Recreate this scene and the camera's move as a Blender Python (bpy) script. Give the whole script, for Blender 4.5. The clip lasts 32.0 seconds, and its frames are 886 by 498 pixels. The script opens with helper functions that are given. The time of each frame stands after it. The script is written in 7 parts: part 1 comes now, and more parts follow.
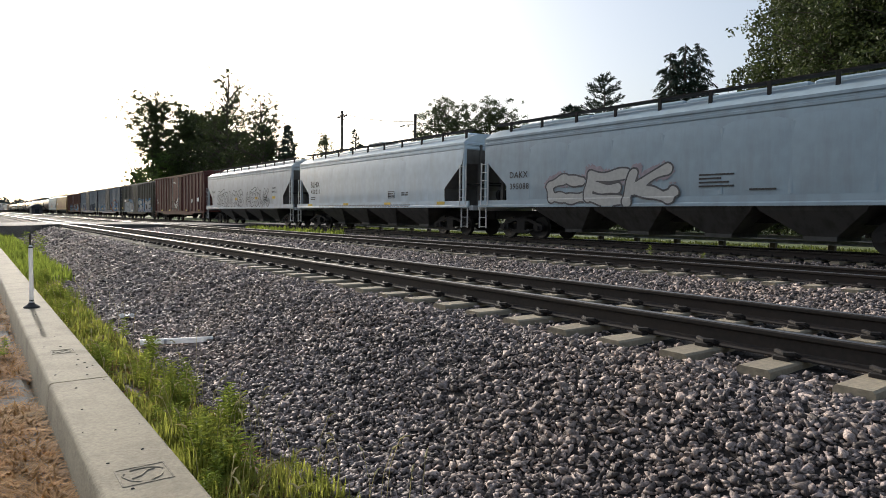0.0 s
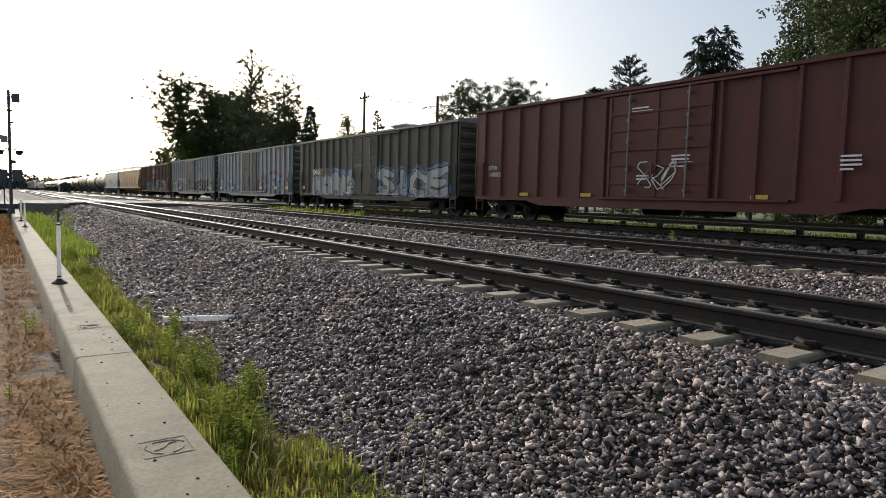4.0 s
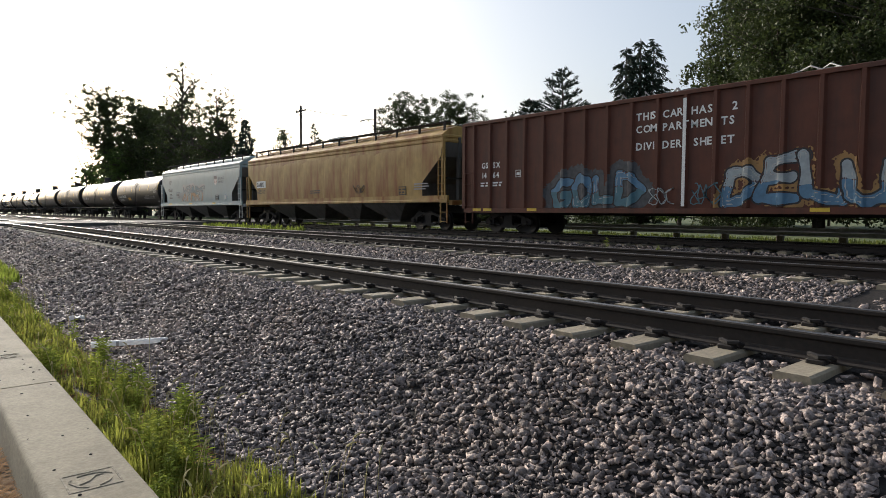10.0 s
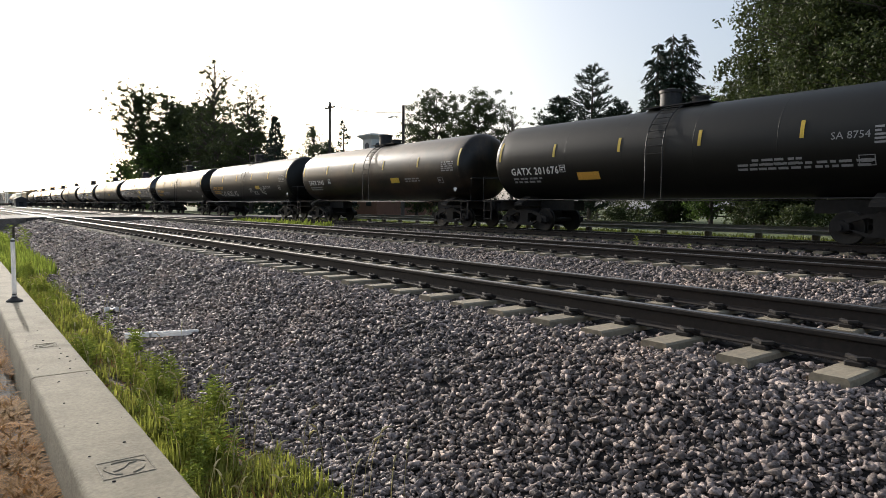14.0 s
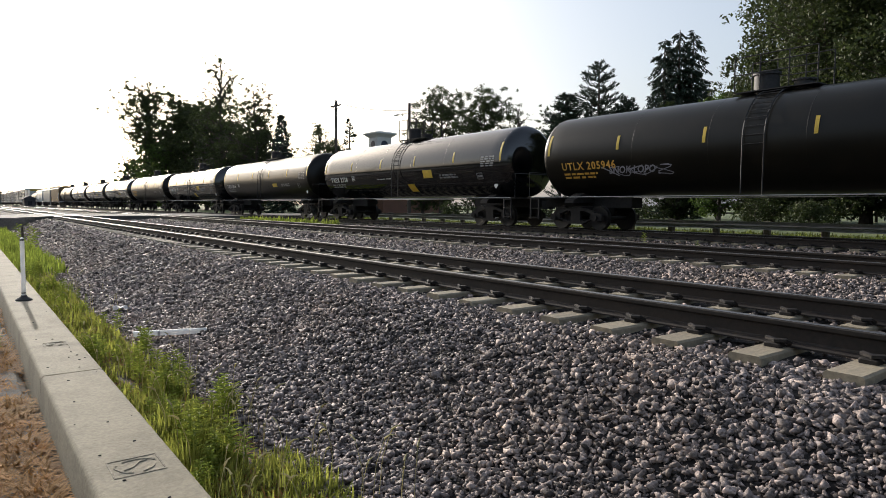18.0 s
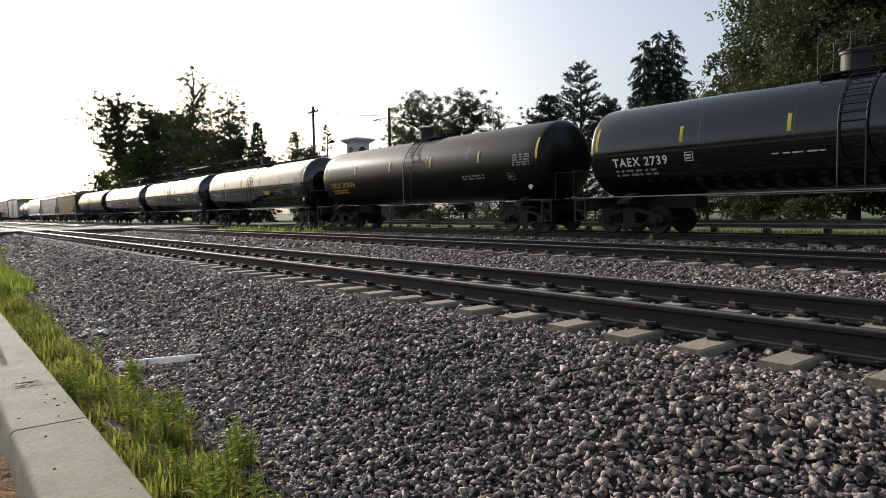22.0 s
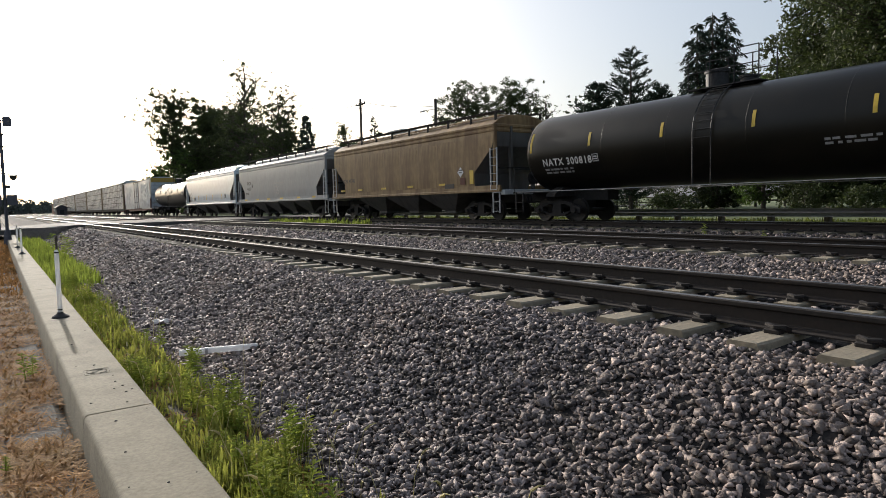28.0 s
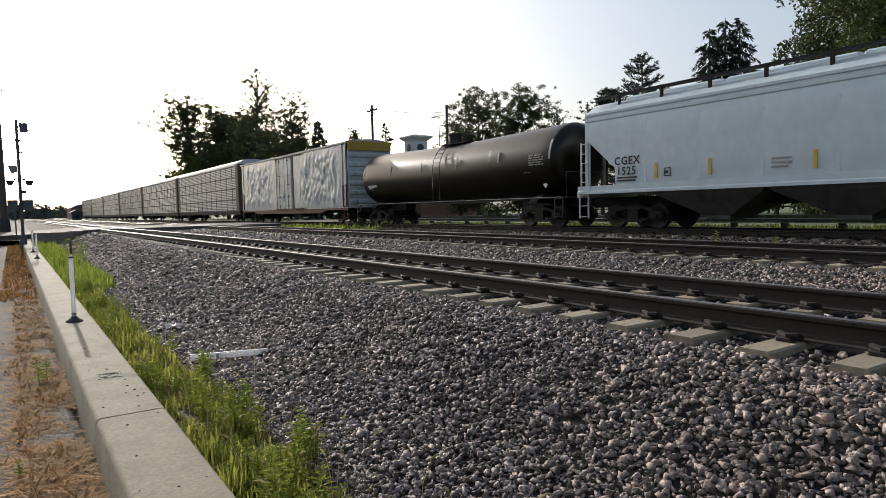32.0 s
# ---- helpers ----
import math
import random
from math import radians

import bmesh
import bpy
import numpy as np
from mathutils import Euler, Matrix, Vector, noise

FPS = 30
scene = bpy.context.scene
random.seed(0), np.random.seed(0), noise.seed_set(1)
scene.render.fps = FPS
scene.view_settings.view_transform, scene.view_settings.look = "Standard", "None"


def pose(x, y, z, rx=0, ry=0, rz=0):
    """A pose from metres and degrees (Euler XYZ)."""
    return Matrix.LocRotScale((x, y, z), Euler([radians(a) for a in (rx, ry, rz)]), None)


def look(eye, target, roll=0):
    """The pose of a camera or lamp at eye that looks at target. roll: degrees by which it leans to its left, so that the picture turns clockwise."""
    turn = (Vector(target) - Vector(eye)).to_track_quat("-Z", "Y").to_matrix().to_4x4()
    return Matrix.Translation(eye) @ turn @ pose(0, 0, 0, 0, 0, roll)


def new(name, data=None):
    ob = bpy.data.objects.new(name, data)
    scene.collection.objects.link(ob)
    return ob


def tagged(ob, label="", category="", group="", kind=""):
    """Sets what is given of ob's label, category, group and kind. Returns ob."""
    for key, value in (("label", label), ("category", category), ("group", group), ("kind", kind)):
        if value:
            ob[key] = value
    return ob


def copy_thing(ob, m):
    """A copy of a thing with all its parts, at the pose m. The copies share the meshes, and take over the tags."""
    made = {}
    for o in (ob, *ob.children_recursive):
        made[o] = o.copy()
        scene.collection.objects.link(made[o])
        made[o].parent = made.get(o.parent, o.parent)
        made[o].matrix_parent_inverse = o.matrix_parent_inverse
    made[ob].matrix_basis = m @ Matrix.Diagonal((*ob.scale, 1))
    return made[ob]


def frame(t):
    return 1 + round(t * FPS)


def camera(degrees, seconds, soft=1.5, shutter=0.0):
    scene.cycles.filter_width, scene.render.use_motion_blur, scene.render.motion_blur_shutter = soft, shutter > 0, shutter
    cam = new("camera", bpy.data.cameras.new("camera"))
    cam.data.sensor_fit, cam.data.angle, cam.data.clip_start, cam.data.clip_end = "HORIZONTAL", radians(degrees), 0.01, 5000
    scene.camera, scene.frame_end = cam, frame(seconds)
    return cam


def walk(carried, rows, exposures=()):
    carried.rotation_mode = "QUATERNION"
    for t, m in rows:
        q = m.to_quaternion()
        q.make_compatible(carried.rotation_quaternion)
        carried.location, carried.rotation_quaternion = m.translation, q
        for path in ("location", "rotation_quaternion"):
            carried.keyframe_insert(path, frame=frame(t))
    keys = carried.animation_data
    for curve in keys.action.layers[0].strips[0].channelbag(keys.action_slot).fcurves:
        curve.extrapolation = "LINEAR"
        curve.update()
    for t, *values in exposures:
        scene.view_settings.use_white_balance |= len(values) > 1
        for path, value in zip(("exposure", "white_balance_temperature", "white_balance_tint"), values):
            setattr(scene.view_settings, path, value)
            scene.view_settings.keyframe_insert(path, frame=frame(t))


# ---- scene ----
cam = camera(69.3, 32.0, soft=0.5)
PATH = [
    (0, (-5.584, -2.212, 1.0), (-4.396, -0.607, 0.899), 0.8),
    (0.5, (-5.562, -2.217, 1.005), (-4.389, -0.601, 0.906), 1.2),
    (1, (-5.554, -2.218, 1.004), (-4.388, -0.597, 0.883), 1.4),
    (1.5, (-5.555, -2.215, 1.003), (-4.385, -0.598, 0.878), 1.5),
    (2, (-5.568, -2.232, 1.005), (-4.403, -0.611, 0.878), 1.9),
    (2.5, (-5.567, -2.234, 1.003), (-4.406, -0.611, 0.868), 1.0),
    (3, (-5.576, -2.232, 0.998), (-4.428, -0.6, 0.849), 1.8),
    (3.5, (-5.576, -2.231, 0.997), (-4.437, -0.594, 0.837), 1.4),
    (5.5, (-5.563, -2.227, 1.005), (-4.449, -0.571, 0.881), 1.9),
    (6, (-5.565, -2.232, 1.004), (-4.448, -0.577, 0.887), 1.8),
    (6.5, (-5.57, -2.235, 1.005), (-4.452, -0.58, 0.898), 2.1),
    (7, (-5.567, -2.245, 1.012), (-4.447, -0.591, 0.916), 2.1),
    (7.5, (-5.569, -2.253, 1.017), (-4.431, -0.611, 0.933), 2.2),
    (8, (-5.57, -2.261, 1.018), (-4.398, -0.643, 0.928), 1.6),
    (8.5, (-5.563, -2.275, 1.019), (-4.342, -0.694, 0.921), 0.8),
    (9, (-5.557, -2.265, 1.013), (-4.311, -0.704, 0.908), 0.4),
    (9.5, (-5.554, -2.268, 1.013), (-4.287, -0.724, 0.905), 0.7),
    (10, (-5.553, -2.273, 1.016), (-4.273, -0.74, 0.899), 0.2),
    (10.5, (-5.543, -2.256, 1.015), (-4.253, -0.731, 0.91), 1.2),
    (11, (-5.546, -2.257, 1.011), (-4.253, -0.734, 0.9), 0.6),
    (11.5, (-5.539, -2.251, 1.005), (-4.249, -0.727, 0.892), 0.6),
    (12, (-5.548, -2.243, 0.992), (-4.282, -0.699, 0.874), 0.5),
    (12.5, (-5.55, -2.257, 1.0), (-4.313, -0.691, 0.872), 0.6),
    (13, (-5.552, -2.247, 0.996), (-4.328, -0.67, 0.863), 0.6),
    (13.5, (-5.559, -2.245, 0.997), (-4.347, -0.66, 0.86), 0.4),
    (14, (-5.555, -2.254, 1.003), (-4.341, -0.67, 0.876), 0.6),
    (14.5, (-5.567, -2.274, 1.013), (-4.348, -0.693, 0.898), 0.7),
    (16.5, (-5.553, -2.257, 1.006), (-4.34, -0.673, 0.87), 0.5),
    (17, (-5.558, -2.25, 1.007), (-4.352, -0.66, 0.871), 0.6),
    (17.5, (-5.552, -2.239, 1.002), (-4.352, -0.645, 0.869), 0.4),
    (18, (-5.557, -2.221, 1.0), (-4.358, -0.625, 0.866), 0.4),
    (18.5, (-5.598, -2.158, 0.996), (-4.411, -0.554, 0.864), -0.2),
    (19, (-5.61, -2.031, 0.977), (-4.458, -0.404, 0.816), 0.4),
    (19.5, (-5.49, -1.764, 0.977), (-4.377, -0.111, 0.81), 0.1),
    (20, (-5.424, -1.554, 0.983), (-4.306, 0.098, 0.84), 0.3),
    (20.5, (-5.432, -1.312, 1.004), (-4.186, 0.249, 0.905), -1.1),
    (21, (-5.478, -1.249, 0.995), (-4.298, 0.363, 0.898), 0.5),
    (21.5, (-5.431, -1.218, 0.991), (-4.206, 0.36, 0.887), -2.1),
    (22, (-5.461, -1.191, 0.992), (-4.206, 0.362, 0.874), -0.9),
    (22.5, (-5.466, -1.185, 0.992), (-4.228, 0.381, 0.86), -1.1),
    (23, (-5.482, -1.187, 1.002), (-4.261, 0.391, 0.853), -0.7),
    (23.5, (-5.482, -1.196, 1.003), (-4.277, 0.393, 0.851), -0.7),
    (24, (-5.484, -1.198, 1.005), (-4.288, 0.399, 0.865), -0.8),
    (24.5, (-5.493, -1.205, 1.011), (-4.309, 0.403, 0.891), -0.6),
    (25, (-5.498, -1.211, 1.015), (-4.332, 0.411, 0.908), -1.6),
    (25.5, (-5.492, -1.213, 1.009), (-4.337, 0.416, 0.887), -1.5),
    (27.5, (-5.497, -1.214, 1.01), (-4.366, 0.43, 0.883), -1.3),
    (28, (-5.5, -1.204, 1.008), (-4.363, 0.435, 0.864), -1.4),
    (28.5, (-5.497, -1.203, 1.006), (-4.364, 0.438, 0.848), -1.3),
    (29, (-5.5, -1.201, 1.006), (-4.373, 0.444, 0.845), -1.1),
    (29.5, (-5.502, -1.206, 1.007), (-4.38, 0.442, 0.848), -1.2),
    (30, (-5.502, -1.208, 1.01), (-4.381, 0.441, 0.856), -1.1),
    (30.5, (-5.503, -1.209, 1.011), (-4.384, 0.442, 0.866), -0.9),
    (31, (-5.507, -1.213, 1.014), (-4.398, 0.446, 0.882), -0.9),
    (31.5, (-5.511, -1.216, 1.014), (-4.412, 0.449, 0.888), -1.3),
    (32, (-5.497, -1.218, 1.014), (-4.387, 0.441, 0.888), -1.3),
]
walk(cam, [(t, look(e, g, r)) for t, e, g, r in PATH], [(0, 0.09), (1, -0.07), (2.5, -0.12), (6, -0.02), (7, -0.05), (8, -0.16), (9, -0.14), (10, -0.02), (11.5, 0.02), (18, 0.04), (22, -0.05), (25, 0.0), (28, -0.1), (32, -0.1)])

# ---- world, sun ----
world = bpy.data.worlds.new("world")
scene.world = world
world.use_nodes = True
wt = world.node_tree
sky = wt.nodes.new("ShaderNodeTexSky")
sky.sky_type, sky.sun_disc = "NISHITA", False
sky.sun_elevation, sky.sun_rotation = radians(19), radians(1)
sky.air_density, sky.dust_density, sky.ozone_density = 1.0, 4.2, 1.0
haze = wt.nodes.new("ShaderNodeHueSaturation")
haze.inputs["Saturation"].default_value = 0.72
wt.links.new(sky.outputs[0], haze.inputs["Color"])
veil = wt.nodes.new("ShaderNodeVectorMath")
veil.operation = "ADD"
veil.inputs[1].default_value = (0.85, 1.08, 1.42)
wt.links.new(haze.outputs[0], veil.inputs[0])
wt.links.new(veil.outputs[0], wt.nodes["Background"].inputs[0])
wt.nodes["Background"].inputs[1].default_value = 0.148
sun = new("sun", bpy.data.lights.new("sun", "SUN"))
sun.data.energy, sun.data.angle, sun.data.color = 4.3, radians(0.6), (1.0, 0.945, 0.87)
sun.matrix_basis = look((2.0, 94.6, 32.6), (0, 0, 0))


# ---- materials ----
def material(name, color, rough=0.6, metal=0.0, spread=0.25, grain=6.0, stain=None, amount=0.4, streak=(1, 1, 1),
             stain_scale=1.2, bump=0.15, random_tint=0.0, island=False, through_light=0.0, spec=0.5, coat=0.0, low=0.45, high=0.72):
    """Base colour broken up by fine grain and by larger stains, with fine relief."""
    m = bpy.data.materials.new(name)
    m.use_nodes = True
    t, L = m.node_tree, m.node_tree.links
    p = t.nodes["Principled BSDF"]
    p.inputs["Roughness"].default_value, p.inputs["Metallic"].default_value = rough, metal
    p.inputs["Specular IOR Level"].default_value = spec
    p.inputs["Coat Weight"].default_value, p.inputs["Coat Roughness"].default_value = coat, 0.15
    p.inputs["Coat IOR"].default_value = 1.5 if coat < 0.6 else 2.0
    co = t.nodes.new("ShaderNodeTexCoord")
    fine = t.nodes.new("ShaderNodeTexNoise")
    fine.inputs["Scale"].default_value, fine.inputs["Detail"].default_value = grain, 5
    L.new(co.outputs["Object"], fine.inputs["Vector"])
    ramp = t.nodes.new("ShaderNodeMapRange")
    ramp.inputs["From Min"].default_value, ramp.inputs["From Max"].default_value = 0.3, 0.7
    ramp.inputs["To Min"].default_value, ramp.inputs["To Max"].default_value = 1 - spread, 1 + spread
    L.new(fine.outputs["Fac"], ramp.inputs["Value"])
    mul = t.nodes.new("ShaderNodeVectorMath")
    mul.operation = "SCALE"
    mul.inputs[0].default_value = color
    L.new(ramp.outputs["Result"], mul.inputs["Scale"])
    out = mul.outputs[0]
    if stain:
        mp = t.nodes.new("ShaderNodeMapping")
        mp.inputs["Scale"].default_value = streak
        L.new(co.outputs["Object"], mp.inputs["Vector"])
        big = t.nodes.new("ShaderNodeTexNoise")
        big.inputs["Scale"].default_value, big.inputs["Detail"].default_value, big.inputs["Roughness"].default_value = stain_scale, 6, 0.65
        L.new(mp.outputs[0], big.inputs["Vector"])
        r2 = t.nodes.new("ShaderNodeMapRange")
        r2.inputs["From Min"].default_value, r2.inputs["From Max"].default_value = low, high
        r2.inputs["To Max"].default_value = amount
        L.new(big.outputs["Fac"], r2.inputs["Value"])
        mx = t.nodes.new("ShaderNodeMix")
        mx.data_type = "RGBA"
        mx.inputs["B"].default_value = (*stain, 1)
        L.new(r2.outputs["Result"], mx.inputs["Factor"])
        L.new(out, mx.inputs["A"])
        out = mx.outputs["Result"]
    if random_tint:
        src = t.nodes.new("ShaderNodeNewGeometry").outputs["Random Per Island"] if island else t.nodes.new("ShaderNodeObjectInfo").outputs["Random"]
        r3 = t.nodes.new("ShaderNodeMapRange")
        r3.inputs["To Min"].default_value, r3.inputs["To Max"].default_value = 1 - random_tint, 1 + random_tint
        L.new(src, r3.inputs["Value"])
        m3 = t.nodes.new("ShaderNodeVectorMath")
        m3.operation = "SCALE"
        L.new(out, m3.inputs[0])
        L.new(r3.outputs["Result"], m3.inputs["Scale"])
        out = m3.outputs[0]
    L.new(out, p.inputs["Base Color"])
    if bump:
        b = t.nodes.new("ShaderNodeBump")
        b.inputs["Strength"].default_value, b.inputs["Distance"].default_value = bump, 0.02
        L.new(fine.outputs["Fac"], b.inputs["Height"])
        L.new(b.outputs[0], p.inputs["Normal"])
    if through_light:
        tr = t.nodes.new("ShaderNodeBsdfTranslucent")
        L.new(out, tr.inputs["Color"])
        ms = t.nodes.new("ShaderNodeMixShader")
        ms.inputs[0].default_value = through_light
        L.new(p.outputs[0], ms.inputs[1])
        L.new(tr.outputs[0], ms.inputs[2])
        L.new(ms.outputs[0], t.nodes["Material Output"].inputs["Surface"])
        p.inputs["Specular IOR Level"].default_value = min(spec, 0.25)
    return m


STONE = material("ballast_stone", (0.19, 0.156, 0.144), 0.68, 0, 0.6, 55, (0.33, 0.245, 0.19), 0.6, stain_scale=0.5, bump=0.5, random_tint=0.8, island=True, spec=0.3)
# bed darkened far below the stones: shade of their gaps put into its colour
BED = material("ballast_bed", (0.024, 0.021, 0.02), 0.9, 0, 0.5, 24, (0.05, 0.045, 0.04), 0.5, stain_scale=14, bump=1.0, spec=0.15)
SOIL = material("ditch_soil", (0.09, 0.075, 0.055), 0.95, 0, 0.4, 18, (0.12, 0.11, 0.05), 0.6, stain_scale=2, bump=0.8)
PATH_GRAVEL = material("path_gravel", (0.18, 0.172, 0.158), 0.95, 0, 0.4, 60, (0.16, 0.15, 0.13), 0.6, stain_scale=2.5, bump=1.0, spec=0.15)
LAWN = material("lawn", (0.06, 0.09, 0.022), 0.9, 0, 0.4, 8, (0.16, 0.17, 0.06), 0.6, stain_scale=0.3, bump=0.6)
CONCRETE = material("kerb_concrete", (0.245, 0.215, 0.152), 0.9, 0, 0.16, 45, (0.13, 0.108, 0.072), 0.65, stain_scale=2.4, bump=0.3)
TIE_MAT = material("tie_concrete", (0.25, 0.212, 0.15), 0.85, 0, 0.2, 30, (0.2, 0.16, 0.12), 0.6, stain_scale=4, bump=0.3, random_tint=0.15)
RAIL_SIDE = material("rail_rust", (0.014, 0.0095, 0.0075), 0.8, 0.0, 0.4, 25, (0.028, 0.017, 0.011), 0.5, streak=(4, 0.4, 4), stain_scale=2)
RAIL_TOP = material("rail_polished", (0.2, 0.19, 0.185), 0.42, 1.0, 0.1, 12, (0.2, 0.17, 0.15), 0.4, streak=(6, 0.2, 1), bump=0.03)
CLIP_MAT = material("clip_steel", (0.016, 0.012, 0.01), 0.75, 0.1, 0.3, 40)
ASPHALT = material("crossing_asphalt", (0.085, 0.08, 0.076), 0.85, 0, 0.2, 40, (0.08, 0.08, 0.08), 0.5, stain_scale=0.6, bump=0.3, spec=0.15)
WALL_CONC = material("culvert_concrete", (0.2, 0.17, 0.15), 0.9, 0, 0.3, 12, (0.07, 0.06, 0.05), 0.7, stain_scale=1.2)
GRASS = material("grass_blade", (0.28, 0.295, 0.06), 0.8, 0, 0.25, 4, (0.22, 0.21, 0.05), 0.6, stain_scale=1.5, bump=0, random_tint=0.4, island=True, through_light=0.45)
WEED = material("weed_leaf", (0.23, 0.285, 0.05), 0.8, 0, 0.25, 6, (0.17, 0.2, 0.04), 0.5, stain_scale=1.2, bump=0, random_tint=0.35, island=True, through_light=0.45)
WEED_PALE = material("weed_leaf_yellow", (0.27, 0.31, 0.055), 0.8, 0, 0.25, 6, (0.25, 0.24, 0.06), 0.5, stain_scale=1.2, bump=0, random_tint=0.3, island=True, through_light=0.45)
STRAW = material("dry_straw", (0.32, 0.165, 0.055), 0.85, 0, 0.35, 5, (0.42, 0.29, 0.14), 0.6, stain_scale=2, bump=0, random_tint=0.4, island=True, through_light=0.2)
LEAF = material("tree_leaf", (0.05, 0.066, 0.023), 0.55, 0, 0.3, 1.5, (0.062, 0.078, 0.02), 0.6, stain_scale=0.35, bump=0, random_tint=0.4, island=True, through_light=0.3)
# leaf copy with sunshine put into a brighter green
LEAF_SUN = material("tree_leaf_bright", (0.075, 0.12, 0.028), 0.5, 0, 0.3, 1.5, (0.1, 0.13, 0.03), 0.6, stain_scale=0.35, bump=0, random_tint=0.4, island=True, through_light=0.4)
NEEDLE = material("conifer_needle", (0.032, 0.05, 0.034), 0.6, 0, 0.3, 2, None, bump=0, random_tint=0.4, island=True, through_light=0.12)
BARK = material("bark", (0.07, 0.055, 0.045), 0.9, 0, 0.4, 10, (0.03, 0.025, 0.02), 0.5, streak=(3, 3, 0.4), bump=0.6)
WHITE_PLASTIC = material("white_plastic", (0.8, 0.8, 0.8), 0.45, 0, 0.05, 12, (0.6, 0.6, 0.6), 0.3, stain_scale=4, bump=0.05, through_light=0.5)
BLACK_RUBBER = material("black_rubber", (0.022, 0.021, 0.021), 0.7, 0, 0.3, 30)
GALV = material("galvanised_steel", (0.42, 0.43, 0.44), 0.45, 0.7, 0.12, 9, (0.25, 0.25, 0.25), 0.4, stain_scale=1.5, bump=0.05)
DARK_STEEL = material("dark_steel", (0.028, 0.027, 0.028), 0.6, 0.3, 0.3, 14)
LAWN_BLADE = material("lawn_blade", (0.11, 0.14, 0.03), 0.8, 0, 0.25, 4, (0.14, 0.14, 0.04), 0.6, stain_scale=1.5, bump=0, random_tint=0.4, island=True, through_light=0.35)
# distance haze put into the leaf colour as a greyer green
FAR_LEAF_HAZE = material("far_leaf_haze", (0.10, 0.115, 0.105), 0.9, 0, 0.2, 0.1, None, bump=0, random_tint=0.3, island=True, spec=0.1)
MAST = material("signal_mast_grey", (0.07, 0.075, 0.095), 0.5, 0.3, 0.15, 9, (0.04, 0.04, 0.05), 0.4, bump=0.05)
BEAM = material("weathered_zinc", (0.24, 0.24, 0.235), 0.6, 0.4, 0.15, 9, (0.12, 0.11, 0.1), 0.5, stain_scale=1.5, bump=0.05)
POST_WOOD = material("post_timber", (0.10, 0.08, 0.06), 0.9, 0, 0.3, 12, (0.05, 0.04, 0.03), 0.5, streak=(5, 5, 0.4), bump=0.4)
POLE_WOOD = material("pole_timber", (0.075, 0.06, 0.052), 0.9, 0, 0.3, 10, (0.04, 0.03, 0.028), 0.5, streak=(5, 5, 0.2), bump=0.4)
WHITE_PAINT = material("white_paint", (0.75, 0.75, 0.74), 0.5, 0, 0.05, 10, (0.5, 0.5, 0.48), 0.3, bump=0.05)
BLACK_PAINT = material("black_paint", (0.02, 0.02, 0.022), 0.5, 0, 0.2, 10)
YELLOW_MARK = material("yellow_reflector", (0.62, 0.42, 0.04), 0.5, 0, 0.12, 12, (0.3, 0.2, 0.03), 0.4, bump=0.05)
SLATE = material("roof_dark", (0.06, 0.06, 0.065), 0.8, 0, 0.3, 5, bump=0.3)
# near-black tone of the underframes, shared by other small dark pieces
UNDER = material("underframe_dark", (0.011, 0.0098, 0.0092), 0.88, 0.0, 0.4, 9, (0.02, 0.016, 0.013), 0.5, stain_scale=1.5)
WHEEL_MAT = material("wheel_steel", (0.014, 0.012, 0.0105), 0.6, 0.3, 0.25, 9)


# ---- mesh helpers ----
def emit(name, verts, faces, mats, smooth=False, index=None):
    me = bpy.data.meshes.new(name)
    me.from_pydata([tuple(v) for v in verts], [], [tuple(f) for f in faces])
    for m in (mats if isinstance(mats, (list, tuple)) else [mats]):
        me.materials.append(m)
    if index is not None:
        me.polygons.foreach_set("material_index", np.asarray(index, dtype=np.int32))
    if smooth:
        me.polygons.foreach_set("use_smooth", [True] * len(me.polygons))
    me.update()
    return me


def emit_fast(name, verts, tris, mat):
    """A large triangle mesh from arrays."""
    me = bpy.data.meshes.new(name)
    verts, tris = np.asarray(verts, np.float32), np.asarray(tris, np.int32)
    me.vertices.add(len(verts))
    me.vertices.foreach_set("co", verts.ravel())
    me.loops.add(tris.size)
    me.loops.foreach_set("vertex_index", tris.ravel())
    me.polygons.add(len(tris))
    me.polygons.foreach_set("loop_start", np.arange(0, tris.size, 3, dtype=np.int32))
    me.materials.append(mat)
    me.update(calc_edges=True)
    return me


def put(name, me, parent=None, label="", m=None):
    ob = new(name, me)
    if parent is not None:
        ob.parent = parent
    if m is not None:
        ob.matrix_basis = m
    if label:
        ob["label"] = label
    return ob


def part(name, bm, mat, parent, label=""):
    me = bpy.data.meshes.new(name)
    bm.to_mesh(me)
    bm.free()
    for mm in (mat if isinstance(mat, (list, tuple)) else [mat]):
        me.materials.append(mm)
    return put(name, me, parent, label)


